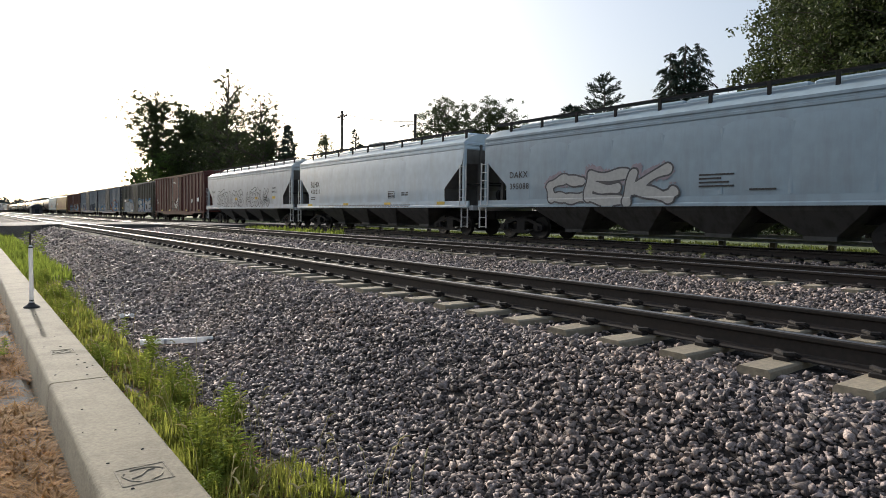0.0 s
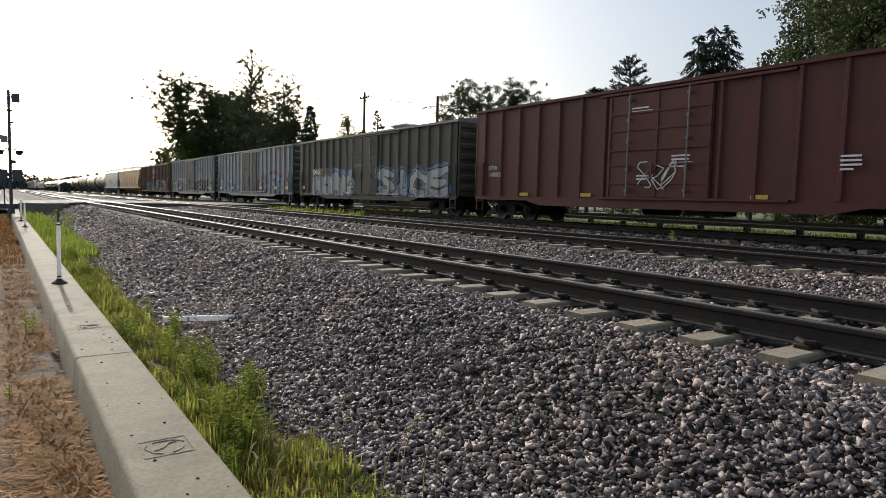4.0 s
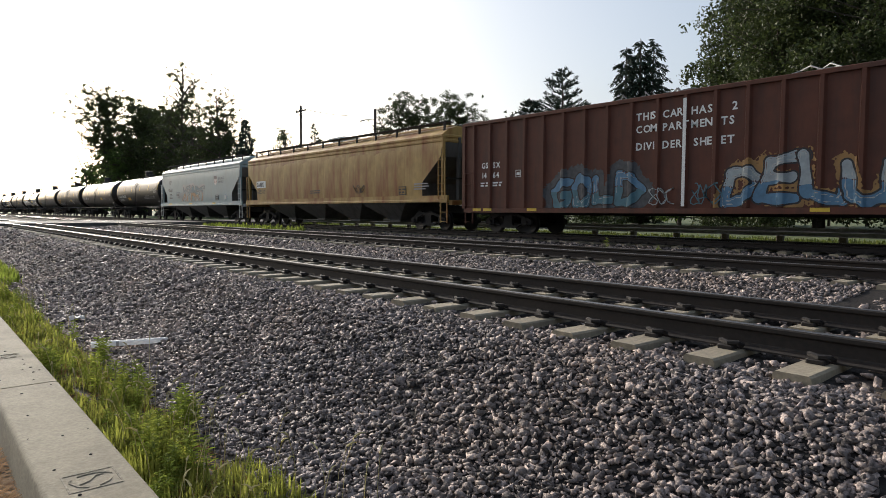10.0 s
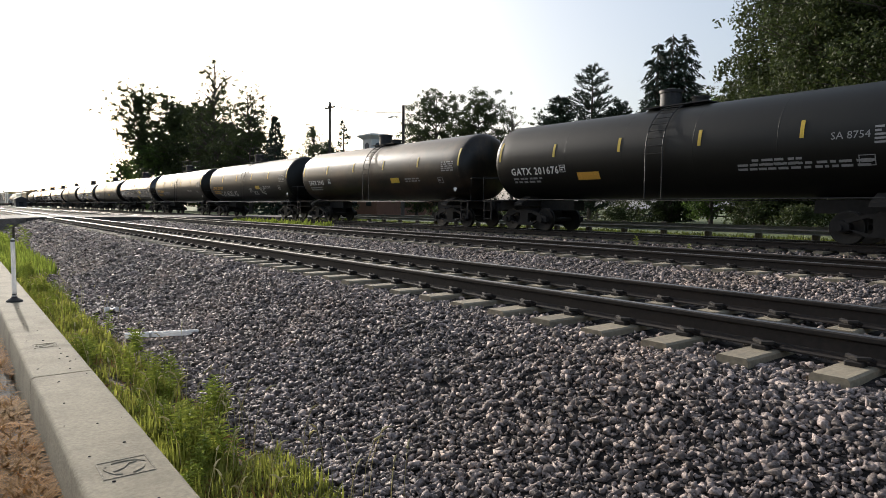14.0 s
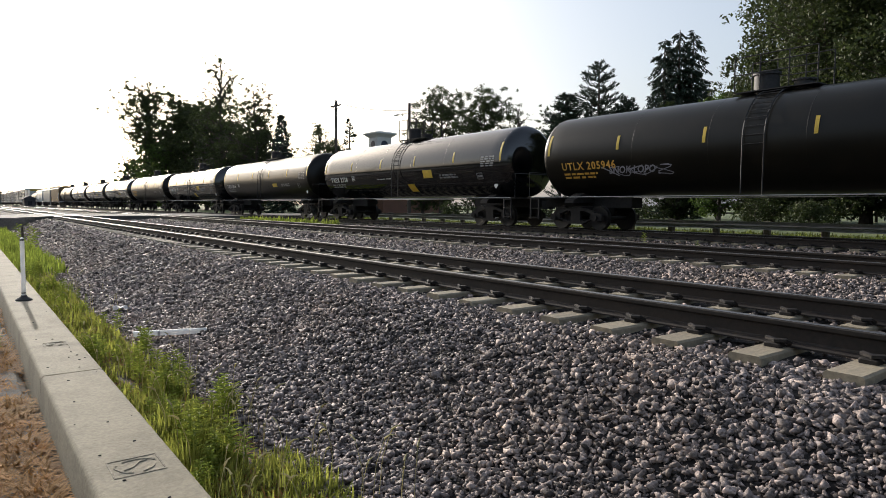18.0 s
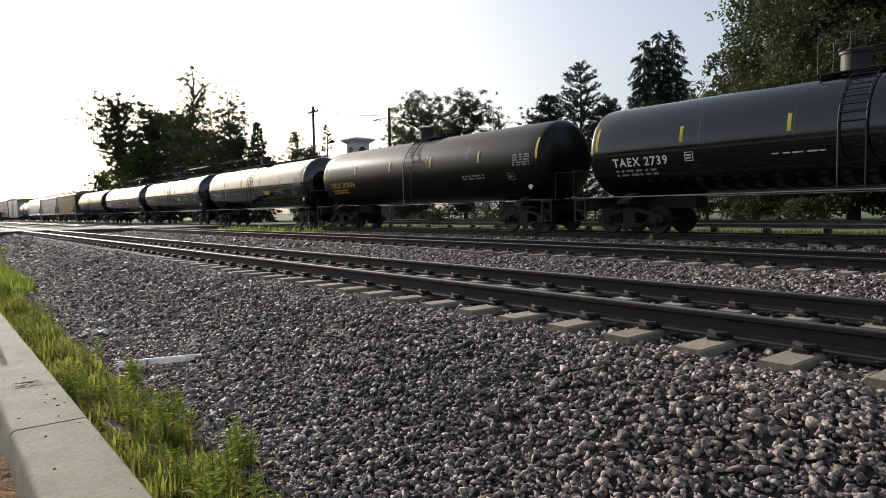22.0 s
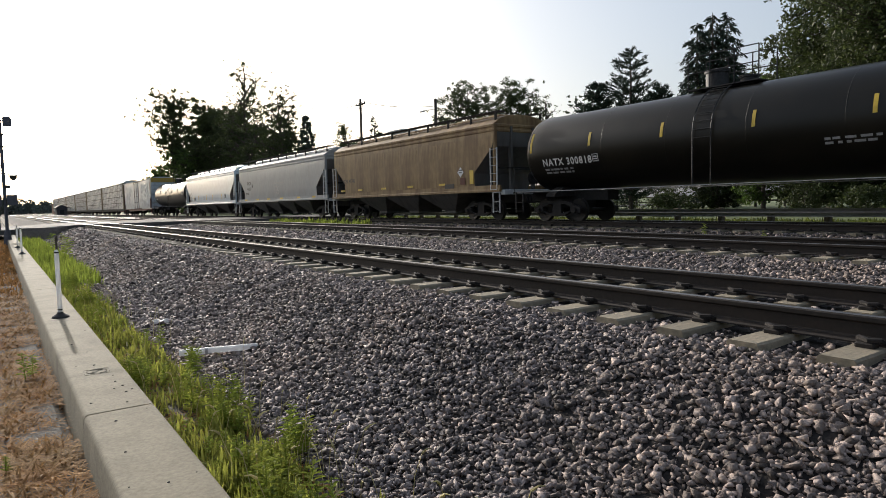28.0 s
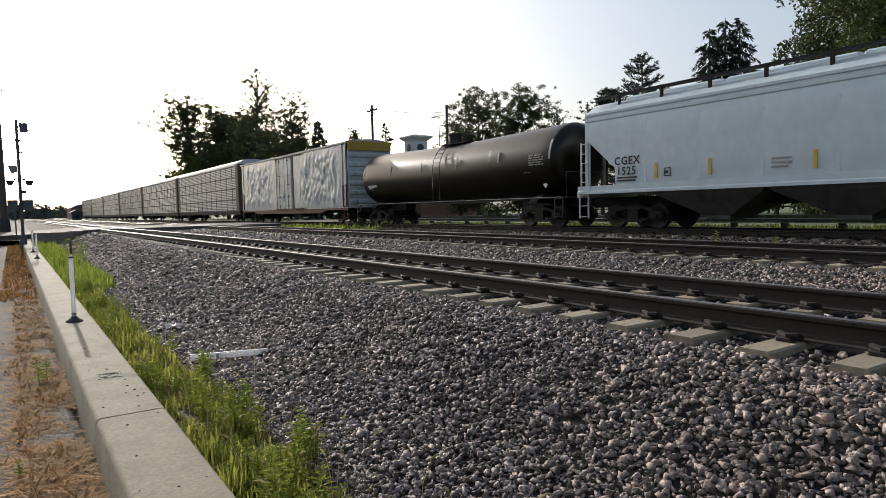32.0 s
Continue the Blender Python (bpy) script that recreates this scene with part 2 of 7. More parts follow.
class Shape:
    """Collects boxes, tubes and prisms for one mesh."""

    def __init__(self):
        self.v, self.f, self.i, self.cur = [], [], [], 0

    def add(self, verts, faces):
        n = len(self.v)
        self.v += [tuple(p) for p in verts]
        self.f += [tuple(a + n for a in q) for q in faces]
        self.i += [self.cur] * len(faces)
        return self

    def box(self, a, b, c=0.0):
        """A box from corner a to b, its upright and top edges chamfered by c."""
        (x0, y0, z0), (x1, y1, z1) = a, b
        if c <= 0:
            return self.add([(x0, y0, z0), (x1, y0, z0), (x1, y1, z0), (x0, y1, z0), (x0, y0, z1), (x1, y0, z1), (x1, y1, z1), (x0, y1, z1)],
                            [(3, 2, 1, 0), (4, 5, 6, 7), (0, 1, 5, 4), (1, 2, 6, 5), (2, 3, 7, 6), (3, 0, 4, 7)])
        ring = lambda e: [(x0 + c + e, y0 + e), (x1 - c - e, y0 + e), (x1 - e, y0 + c + e), (x1 - e, y1 - c - e), (x1 - c - e, y1 - e), (x0 + c + e, y1 - e), (x0 + e, y1 - c - e), (x0 + e, y0 + c + e)]
        v = [(*p, z0) for p in ring(0)] + [(*p, z1 - c) for p in ring(0)] + [(*p, z1) for p in ring(c)]
        f = [tuple(range(7, -1, -1)), tuple(range(16, 24))]
        for k in range(2):
            f += [(k * 8 + j, k * 8 + (j + 1) % 8, k * 8 + 8 + (j + 1) % 8, k * 8 + 8 + j) for j in range(8)]
        return self.add(v, f)

    def tube(self, pts, r, n=6, r2=None):
        pts = [Vector(p) for p in pts]
        base, rows = len(self.v), len(pts)
        for k, p in enumerate(pts):
            d = (pts[min(k + 1, rows - 1)] - pts[max(k - 1, 0)]).normalized()
            u = d.cross(Vector((0, 0, 1)) if abs(d.z) < 0.9 else Vector((1, 0, 0))).normalized()
            w = d.cross(u)
            rad = r if r2 is None else r + (r2 - r) * k / max(rows - 1, 1)
            self.v += [tuple(p + rad * (math.cos(a) * u + math.sin(a) * w)) for a in (2 * math.pi * j / n for j in range(n))]
        fs = []
        for k in range(rows - 1):
            fs += [(base + k * n + j, base + k * n + (j + 1) % n, base + k * n + n + (j + 1) % n, base + k * n + n + j) for j in range(n)]
        fs += [tuple(base + j for j in range(n - 1, -1, -1)), tuple(base + (rows - 1) * n + j for j in range(n))]
        self.f += fs
        self.i += [self.cur] * len(fs)
        return self

    def prism(self, outline, axis, a, b):
        """An outline in the other two axes, drawn out along one axis from a to b."""
        k = "xyz".index(axis)
        mk = lambda p, d: tuple(p[:k]) + (d,) + tuple(p[k:])
        n = len(outline)
        return self.add([mk(p, a) for p in outline] + [mk(p, b) for p in outline],
                        [tuple(range(n - 1, -1, -1)), tuple(range(n, 2 * n))] + [(j, (j + 1) % n, n + (j + 1) % n, n + j) for j in range(n)])

    def rings(self, rings, close=True):
        """Rings of equal length, joined one to the next, with end caps."""
        n = len(rings[0])
        v = [p for r in rings for p in r]
        f = []
        for k in range(len(rings) - 1):
            f += [(k * n + j, k * n + (j + 1) % n, k * n + n + (j + 1) % n, k * n + n + j) for j in range(n)]
        if close:
            f += [tuple(range(n - 1, -1, -1)), tuple((len(rings) - 1) * n + j for j in range(n))]
        return self.add(v, f)

    def mesh(self, name, mats, smooth=False):
        me = emit(name, self.v, self.f, mats, smooth, self.i)
        bm = bmesh.new()
        bm.from_mesh(me)
        bmesh.ops.recalc_face_normals(bm, faces=bm.faces)
        bm.to_mesh(me)
        bm.free()
        return me


def smooth_by_angle(me, degrees=35):
    me.polygons.foreach_set("use_smooth", [True] * len(me.polygons))
    me.set_sharp_from_angle(angle=radians(degrees))
    return me


def thing(name, label, category, place=(0, 0, 0), group="", kind=""):
    ob = new(name)
    ob.location = place
    ob.empty_display_size = 0.2
    return tagged(ob, label, category, group, kind)


# ---- ground ----
PROFILE = [(-1500, -0.6), (-300, -0.62), (-40, -0.62), (-12, -0.62), (-7.5, -0.62), (-6.3, -0.62), (-5.6, -0.63), (-5.2, -0.63), (-5.05, -0.85), (-4.7, -0.85), (-4.6, -0.74),
           (-4.1, -0.75), (-3.6, -0.76), (-3.2, -0.74), (-2.7, -0.58), (-2.2, -0.34), (-1.8, -0.15), (-1.45, -0.075), (-0.9, -0.05), (0, -0.05), (0.9, -0.05),
           (1.45, -0.08), (2.2, -0.13), (3.2, -0.16), (4.2, -0.13), (4.85, -0.08), (5.4, -0.05), (6.3, -0.06), (7.2, -0.05), (7.75, -0.08), (8.6, -0.16), (9.8, -0.2),
           (11.0, -0.16), (11.8, -0.08), (12.5, -0.05), (14.0, -0.05), (14.7, -0.08), (15.6, -0.22), (16.4, -0.12), (17.5, -0.02), (22, 0.0), (60, 0.1), (300, 0.3), (1500, 0.5)]


def ground_z(x):
    for (x0, z0), (x1, z1) in zip(PROFILE, PROFILE[1:]):
        if x0 <= x <= x1:
            return z0 + (z1 - z0) * (x - x0) / (x1 - x0)
    return 0.0


def build_ground():
    ys = [-1500, -600, -200, -60, -20] + [-10 + 2 * k for k in range(60)] + [130, 180, 300, 600, 1200, 3000]
    verts = [(x, y, z + (0.02 * noise.noise((x * 0.7, y * 0.5, 3)) if -60 < x < 60 else 0)) for y in ys for x, z in PROFILE]
    n = len(PROFILE)
    faces, slot = [], []
    for r in range(len(ys) - 1):
        for c in range(n - 1):
            mid = (PROFILE[c][0] + PROFILE[c + 1][0]) / 2
            faces.append((r * n + c, r * n + c + 1, r * n + n + c + 1, r * n + n + c))
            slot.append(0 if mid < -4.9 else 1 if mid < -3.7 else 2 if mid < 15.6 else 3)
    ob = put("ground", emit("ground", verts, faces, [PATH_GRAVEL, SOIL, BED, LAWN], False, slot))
    return tagged(ob, "railway ground with gravel path, ditch, grey ballast and green lawn", "ground", kind="structure")


ground = build_ground()


# ---- kerb wall ----
KERB_L, KERB_R, KERB_Z = -5.10, -4.65, -0.37


def build_kerb():
    kerb = thing("kerb", "low tan concrete kerb wall beside the gravel path", "kerb", (0, 0, 0), kind="structure")
    y0 = -4.98
    outline = [(KERB_L - 0.03, -0.95), (KERB_L, KERB_Z - 0.03), (KERB_L + 0.012, KERB_Z - 0.008), (KERB_L + 0.03, KERB_Z), (KERB_R - 0.03, KERB_Z), (KERB_R - 0.01, KERB_Z - 0.01), (KERB_R, KERB_Z - 0.03), (KERB_R + 0.03, -0.95)]
    for k in range(-1, 6):
        s = Shape()
        a, b = y0 + k * 8.665 + 0.011, y0 + (k + 1) * 8.665 - 0.011
        b = min(b, 44.6)
        s.prism(outline, "y", a, b)
        put("kerb_section", smooth_by_angle(s.mesh("kerb_section", CONCRETE), 50), kerb)
        if k < 5:
            f = Shape()
            f.prism([(p[0] * 0.9999, p[1] - 0.012) for p in outline], "y", b, b + 0.022)
            put("joint_filler", f.mesh("joint_filler", UNDER), kerb)
    return kerb


kerb = build_kerb()


def build_plaque(y, w, name, mat):
    """A pressed mark in the kerb's top: a sunk square rim with a ring and a raised curl."""
    ob = thing(name, "weathered stamped survey mark set in the kerb top", "marker", (-4.87, y, KERB_Z))
    s = Shape()
    h = w / 2
    for a, b in (((-h, -h), (h, -h + 0.009)), ((-h, h - 0.009), (h, h)), ((-h, -h + 0.009), (-h + 0.009, h - 0.009)), ((h - 0.009, -h + 0.009), (h, h - 0.009))):
        s.box((*a, -0.01), (*b, 0.003))
    put("rim", s.mesh("rim", mat), ob)
    s = Shape()
    for a0, a1 in ((0.3, 2.2), (2.6, 4.4), (4.9, 5.9)):
        s.tube([((0.78 + 0.05 * math.sin(5 * a)) * h * math.cos(a), (0.74 + 0.06 * math.sin(3 * a)) * h * math.sin(a), 0.0) for a in [a0 + (a1 - a0) * k / 9 for k in range(10)]], 0.005, 5)
    put("worn_ring", s.mesh("worn_ring", mat), ob)
    s = Shape()
    s.tube([(-0.5 * h, -0.3 * h, 0.0), (-0.1 * h, -0.1 * h, 0.0), (0.2 * h, 0.35 * h, 0.0), (0.5 * h, 0.4 * h, 0.0)], 0.005, 5)
    put("crack_lip", s.mesh("crack_lip", mat), ob)


MARK = material("stamped_mark", (0.195, 0.17, 0.125), 0.9, 0, 0.4, 40)
build_plaque(1.36, 0.25, "survey_plaque", MARK)
build_plaque(4.98, 0.2, "survey_plaque", MARK)
for k in range(30):
    random.seed(300 + k)
    r = random.uniform(0.004, 0.009)
    s = Shape()
    s.rings([[(r * q * math.cos(a) * 1.3, r * q * math.sin(a), z) for a in [j * 1.047 + k for j in range(6)]] for q, z in ((1, -0.004), (0.9, r * 0.5), (0.4, r * 0.8))])
    me = s.mesh("pebble", UNDER)
    tagged(put("pebble", me, None, "", pose(random.uniform(KERB_L + 0.06, KERB_R - 0.06), random.uniform(0.6, 9), KERB_Z)), "small dark pebble on the kerb top", "pebble", "pebbles on the kerb")


def build_delineator():
    ob = thing("delineator_post", "thin white plastic delineator post on black base", "post", group="posts on the kerb")
    s = Shape()
    s.rings([[(r * math.cos(a), r * math.sin(a), z) for a in [j * math.pi / 6 for j in range(12)]] for r, z in ((0.105, 0), (0.1, 0.02), (0.06, 0.045), (0.04, 0.06), (0.035, 0.075))])
    put("base", smooth_by_angle(s.mesh("base", BLACK_RUBBER)), ob, "black rubber base")
    s = Shape()
    s.rings([[(r * math.cos(a), r * math.sin(a), z) for a in [j * math.pi / 6 for j in range(12)]] for r, z in ((0.028, 0.07), (0.028, 0.8), (0.027, 0.86), (0.018, 0.885), (0.012, 0.89))])
    put("tube", smooth_by_angle(s.mesh("tube", WHITE_PLASTIC)), ob)
    s = Shape()
    for zs in ((0.1, 0.115), (0.845, 0.865)):
        s = Shape()
        s.rings([[(0.0295 * math.cos(a), 0.0295 * math.sin(a), z) for a in [j * math.pi / 6 for j in range(12)]] for z in zs])
        put("collar", smooth_by_angle(s.mesh("collar", BLACK_RUBBER)), ob)
    return ob


post = build_delineator()
post.matrix_basis = pose(-4.89, 8.5, KERB_Z, 0.6, 0, 0)
for y in (24.5, 29.5):
    copy_thing(post, pose(-4.87, y, KERB_Z))


def build_white_pipe():
    ob = thing("white_pipe", "discarded white plastic pipe lying on the ballast", "pipe", (-3.43, 6.485, -0.67))
    ob.rotation_euler = (0, radians(1.2), radians(-11))
    s = Shape()
    s.prism([(-0.045, -0.02), (0.045, -0.02), (0.045, 0.025), (0.025, 0.042), (-0.025, 0.042), (-0.045, 0.025)], "x", -0.44, 0.44)
    put("pipe", s.mesh("pipe", WHITE_PLASTIC), ob)
    s = Shape()
    s.prism([(-0.047, -0.021), (0.047, -0.021), (0.047, 0.026), (0.026, 0.044), (-0.026, 0.044), (-0.047, 0.026)], "x", -0.16, -0.13)
    put("tape_band", s.mesh("tape_band", GALV), ob)


build_white_pipe()


def build_litter():
    """A crumpled scrap of white plastic film."""
    random.seed(8)
    v = [(0.11 * (i / 5 - 0.5) * 2 + random.uniform(-0.02, 0.02), 0.08 * (j / 4 - 0.5) * 2 + random.uniform(-0.02, 0.02), random.uniform(0.0, 0.09)) for j in range(5) for i in range(6)]
    f = [(j * 6 + i, j * 6 + i + 1, j * 6 + i + 7, j * 6 + i + 6) for j in range(4) for i in range(5)]
    ob = put("plastic_scrap", emit("plastic_scrap", v, f, WHITE_PLASTIC), None, "", pose(-3.52, 9.28, ground_z(-3.52) + 0.02))
    tagged(ob, "crumpled scrap of white plastic on the ballast", "litter")


build_litter()

# ---- tracks ----
TRACKS = {"near": 0.0, "middle": 6.3, "far": 13.25}
RAIL_PROFILE = [(-0.075, 0.0), (0.075, 0.0), (0.075, 0.012), (0.02, 0.03), (0.009, 0.045), (0.009, 0.13), (0.034, 0.142), (0.037, 0.148), (0.037, 0.172), (0.031, 0.183), (0.018, 0.187),
                (-0.018, 0.187), (-0.031, 0.183), (-0.037, 0.172), (-0.037, 0.148), (-0.034, 0.142), (-0.009, 0.13), (-0.009, 0.045), (-0.02, 0.03), (-0.075, 0.012)]


def rail_mesh():
    n = len(RAIL_PROFILE)
    ys = [-600, -60, -20, 0, 20, 45, 60, 120, 300, 900]
    verts = [(x, y, z + 0.003) for y in ys for x, z in RAIL_PROFILE]
    faces, slot = [], []
    for r in range(len(ys) - 1):
        for j in range(n):
            faces.append((r * n + (j + 1) % n, r * n + j, r * n + n + j, r * n + n + (j + 1) % n))
            slot.append(1 if j in (9, 10, 11) else 0)
    return smooth_by_angle(emit("rail", verts, faces, [RAIL_SIDE, RAIL_TOP], False, slot), 25)


def tie_mesh():
    s = Shape()
    for x0, x1, h in ((-1.295, -0.45, 0.0), (-0.45, 0.45, -0.025), (0.45, 1.295, 0.0)):
        s.prism([(-0.13, -0.2), (0.13, -0.2), (0.115, h - 0.015), (0.1, h), (-0.1, h), (-0.115, h - 0.015)], "x", x0, x1)
    return s.mesh("tie", TIE_MAT)


def clip_mesh():
    s = Shape()
    for side in (-1, 1):
        s.tube([(side * 0.075, -0.09, 0.03), (side * 0.13, -0.08, 0.055), (side * 0.16, -0.02, 0.05), (side * 0.13, 0.05, 0.06), (side * 0.07, 0.06, 0.045), (side * 0.06, -0.01, 0.035)], 0.018, 5)
        s.box((side * 0.085 if side > 0 else -0.17, -0.06, 0.0), (0.17 if side > 0 else -0.085, 0.06, 0.035), 0.01)
    return s.mesh("rail_clip", CLIP_MAT)


RAIL_ME, TIE_ME, CLIP_ME = rail_mesh(), tie_mesh(), clip_mesh()
PITCH = 0.61


def build_track(word, cx, singles, clips):
    t = thing("track", "railway track of rusty rails on concrete ties", "track", (cx, 0, 0), kind="structure")
    for s in (-1, 1):
        put("rail", RAIL_ME, t, "", pose(s * 0.7525, 0, 0))
    for k in range(*singles):
        tie = put("tie", TIE_ME, t, "", pose(random.uniform(-0.012, 0.012), k * PITCH, random.uniform(-0.004, 0.003), 0, 0, random.uniform(-0.5, 0.5)))
        if k < clips:
            for s in (-1, 1):
                put("rail_clip", CLIP_ME, tie, "", pose(s * 0.7525, 0, 0.002))
    s = Shape()
    for k in list(range(-150, singles[0])) + list(range(singles[1], 360)):
        if 45.2 < k * PITCH < 57.3:
            continue
        s.box((-1.295, k * PITCH - 0.13, -0.2), (1.295, k * PITCH + 0.13, 0))
    tagged(put("far_ties", s.mesh("far_ties", TIE_MAT), t), kind="stuff")
    s = Shape()
    for k in range(clips, 74):
        for q in (-1, 1):
            for side in (-1, 1):
                x = q * 0.7525 + side * 0.12
                s.box((x - 0.05, k * PITCH - 0.06, 0), (x + 0.05, k * PITCH + 0.06, 0.06))
    tagged(put("far_clips", s.mesh("far_clips", CLIP_MAT), t), kind="stuff")
    return t


random.seed(11)
build_track("near", TRACKS["near"], (-6, 74), 44)
build_track("middle", TRACKS["middle"], (0, 60), 40)
build_track("far", TRACKS["far"], (4, 44), 10)

# ---- level crossing ----
CROSS_A, CROSS_B = 45.5, 57.0


def build_crossing():
    road = thing("road", "pale asphalt level crossing over the railway tracks", "road", (0, 0, 0), kind="structure")
    spans, x = [], -2.2
    edges = [-60.0]
    for cx in TRACKS.values():
        for s in (-1, 1):
            edges += [cx + s * 0.7525 - 0.11, cx + s * 0.7525 + 0.11]
    edges.append(160.0)
    for a, b in zip(edges[::2], edges[1::2]):
        s = Shape()
        if a < -50:
            s.add([(-60, CROSS_A - 14, -0.3), (-5.0, CROSS_A, 0.0), (b, CROSS_A, 0.18), (b, CROSS_B, 0.18), (-5.0, CROSS_B, 0.0), (-60, CROSS_B + 4, -0.3),
                   (-60, CROSS_A - 14, -0.6), (-5.0, CROSS_A, -0.3), (b, CROSS_A, -0.3), (b, CROSS_B, -0.3), (-5.0, CROSS_B, -0.3), (-60, CROSS_B + 4, -0.6)],
                  [(0, 1, 4, 5), (1, 2, 3, 4), (0, 6, 7, 1), (1, 7, 8, 2), (2, 8, 9, 3), (3, 9, 10, 4), (4, 10, 11, 5), (6, 11, 10, 7), (7, 10, 9, 8)])
        else:
            z2 = 0.18 if b < 100 else 0.05
            s.add([(a, CROSS_A, 0.18), (b, CROSS_A, z2), (b, CROSS_B, z2), (a, CROSS_B, 0.18), (a, CROSS_A, -0.3), (b, CROSS_A, -0.3), (b, CROSS_B, -0.3), (a, CROSS_B, -0.3)],
                  [(0, 1, 2, 3), (0, 4, 5, 1), (1, 5, 6, 2), (2, 6, 7, 3), (3, 7, 4, 0), (4, 7, 6, 5)])
        put("road_panel", s.mesh("road_panel", ASPHALT), road)
    s = Shape()
    s.box((-4.62, CROSS_A - 0.35, -1.1), (-1.9, CROSS_A - 0.004, 0.08), 0.03)
    put("culvert_headwall", s.mesh("culvert_headwall", WALL_CONC), road, "stained concrete headwall")
    return road


build_crossing()

# ---- rolling stock ----
def paint(name, color, rough=0.5, stain=(0.2, 0.17, 0.14), amount=0.35, scale=1.0, spread=0.06, spec=0.5, metal=0.0, streak=(1.2, 1.6, 0.22), coat=0.0, low=0.45, high=0.72, bump=0.05):
    color = tuple(0.82 * q for q in color)
    return material(name, color, rough, metal, spread, 3.0, stain, amount, streak=streak, stain_scale=scale, bump=bump, spec=spec, coat=coat, low=low, high=high)


STEEL_LADDER_W = paint("ladder_white", (0.62, 0.63, 0.63), 0.5)
LETTER_K = material("stencil_black", (0.025, 0.025, 0.028), 0.6, 0, 0.25, 20, bump=0)
LETTER_W = material("stencil_white", (0.72, 0.72, 0.70), 0.6, 0, 0.15, 20, bump=0)
LETTER_G = material("stencil_grey", (0.28, 0.28, 0.28), 0.6, 0, 0.15, 20, bump=0)
LETTER_O = material("stencil_amber", (0.62, 0.34, 0.05), 0.6, 0, 0.15, 20, bump=0)
# chutes, one tone darker than the body paint on every hopper
P_CHUTE = paint("paint_chute_dark", (0.085, 0.083, 0.08), 0.75, (0.02, 0.018, 0.016), 0.85, scale=2.0)
P_END_DARK = paint("paint_end_dark", (0.12, 0.11, 0.1), 0.7, (0.05, 0.042, 0.035), 0.8, scale=1.5)
CACHE = {}


def cached(key, make):
    if key not in CACHE:
        CACHE[key] = make()
    return CACHE[key]


def wheelset_mesh():
    s = Shape()
    for q in (-1, 1):
        ring = lambda r, x: [(x, r * math.cos(a), 0.42 + r * math.sin(a)) for a in [j * math.pi / 14 for j in range(28)]]
        s.rings([ring(0.30, q * 0.79), ring(0.36, q * 0.81), ring(0.42, q * 0.81), ring(0.42, q * 0.70), ring(0.445, q * 0.69), ring(0.445, q * 0.67), ring(0.3, q * 0.67)])
        s.rings([ring(0.13, q * 0.86), ring(0.16, q * 0.78), ring(0.16, q * 0.7)])
    s.tube([(-0.98, 0, 0.42), (0.98, 0, 0.42)], 0.08, 10)
    return smooth_by_angle(s.mesh("wheelset", WHEEL_MAT), 40)


def sideframe_mesh():
    s = Shape()
    out = [(-1.2, 0.52), (-1.2, 0.36), (-0.98, 0.3), (-0.72, 0.33), (-0.42, 0.2), (0.42, 0.2), (0.72, 0.33), (0.98, 0.3), (1.2, 0.36), (1.2, 0.52), (0.9, 0.66), (0.42, 0.78), (-0.42, 0.78), (-0.9, 0.66)]
    for q in (-1, 1):
        x = q * 0.99
        for sgn in (-1, 1):
            # a frame of bars round two windows
            s.prism([(sgn * 1.2, 0.52), (sgn * 1.2, 0.34), (sgn * 0.95, 0.3), (sgn * 0.74, 0.36), (sgn * 0.74, 0.52), (sgn * 0.95, 0.62)], "x", x - 0.07, x + 0.07)
            s.prism([(sgn * 0.9, 0.64), (sgn * 0.8, 0.54), (sgn * 0.36, 0.68), (sgn * 0.36, 0.78)], "x", x - 0.06, x + 0.06)
            s.prism([(sgn * 0.78, 0.4), (sgn * 0.66, 0.34), (sgn * 0.36, 0.2), (sgn * 0.36, 0.3)], "x", x - 0.06, x + 0.06)
            s.tube([(x + q * 0.08, sgn * 0.96, 0.42), (x + q * 0.15, sgn * 0.96, 0.42)], 0.09, 10)
        s.prism([(-0.36, 0.78), (0.36, 0.78), (0.36, 0.68), (0.22, 0.66), (0.22, 0.32), (0.36, 0.3), (0.36, 0.2), (-0.36, 0.2), (-0.36, 0.3), (-0.22, 0.32), (-0.22, 0.66), (-0.36, 0.68)], "x", x - 0.06, x + 0.06)
    s.box((-0.95, -0.2, 0.5), (0.95, 0.2, 0.85), 0.03)
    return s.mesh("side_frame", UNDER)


def add_trucks(car, half):
    for q in (-1, 1):
        truck = put("truck", cached("frame", sideframe_mesh), car, "", pose(0, q * half, 0))
        for w in (-1, 1):
            put("wheelset", cached("wheels", wheelset_mesh), truck, "", pose(0, w * 0.88, 0))


def add_couplers(car, L, z=0.88):
    def make():
        s = Shape()
        s.box((-0.09, -0.5, -0.1), (0.09, 0.38, 0.1), 0.02)
        s.prism([(-0.16, 0.3), (0.16, 0.3), (0.18, 0.5), (0.06, 0.58), (-0.04, 0.46), (-0.16, 0.56)], "z", -0.16, 0.16)
        return s.mesh("coupler", UNDER)
    for q in (-1, 1):
        put("coupler", cached("coupler", make), car, "", pose(0, q * (L / 2 - 0.52), z, 0, 0, 0 if q > 0 else 180))


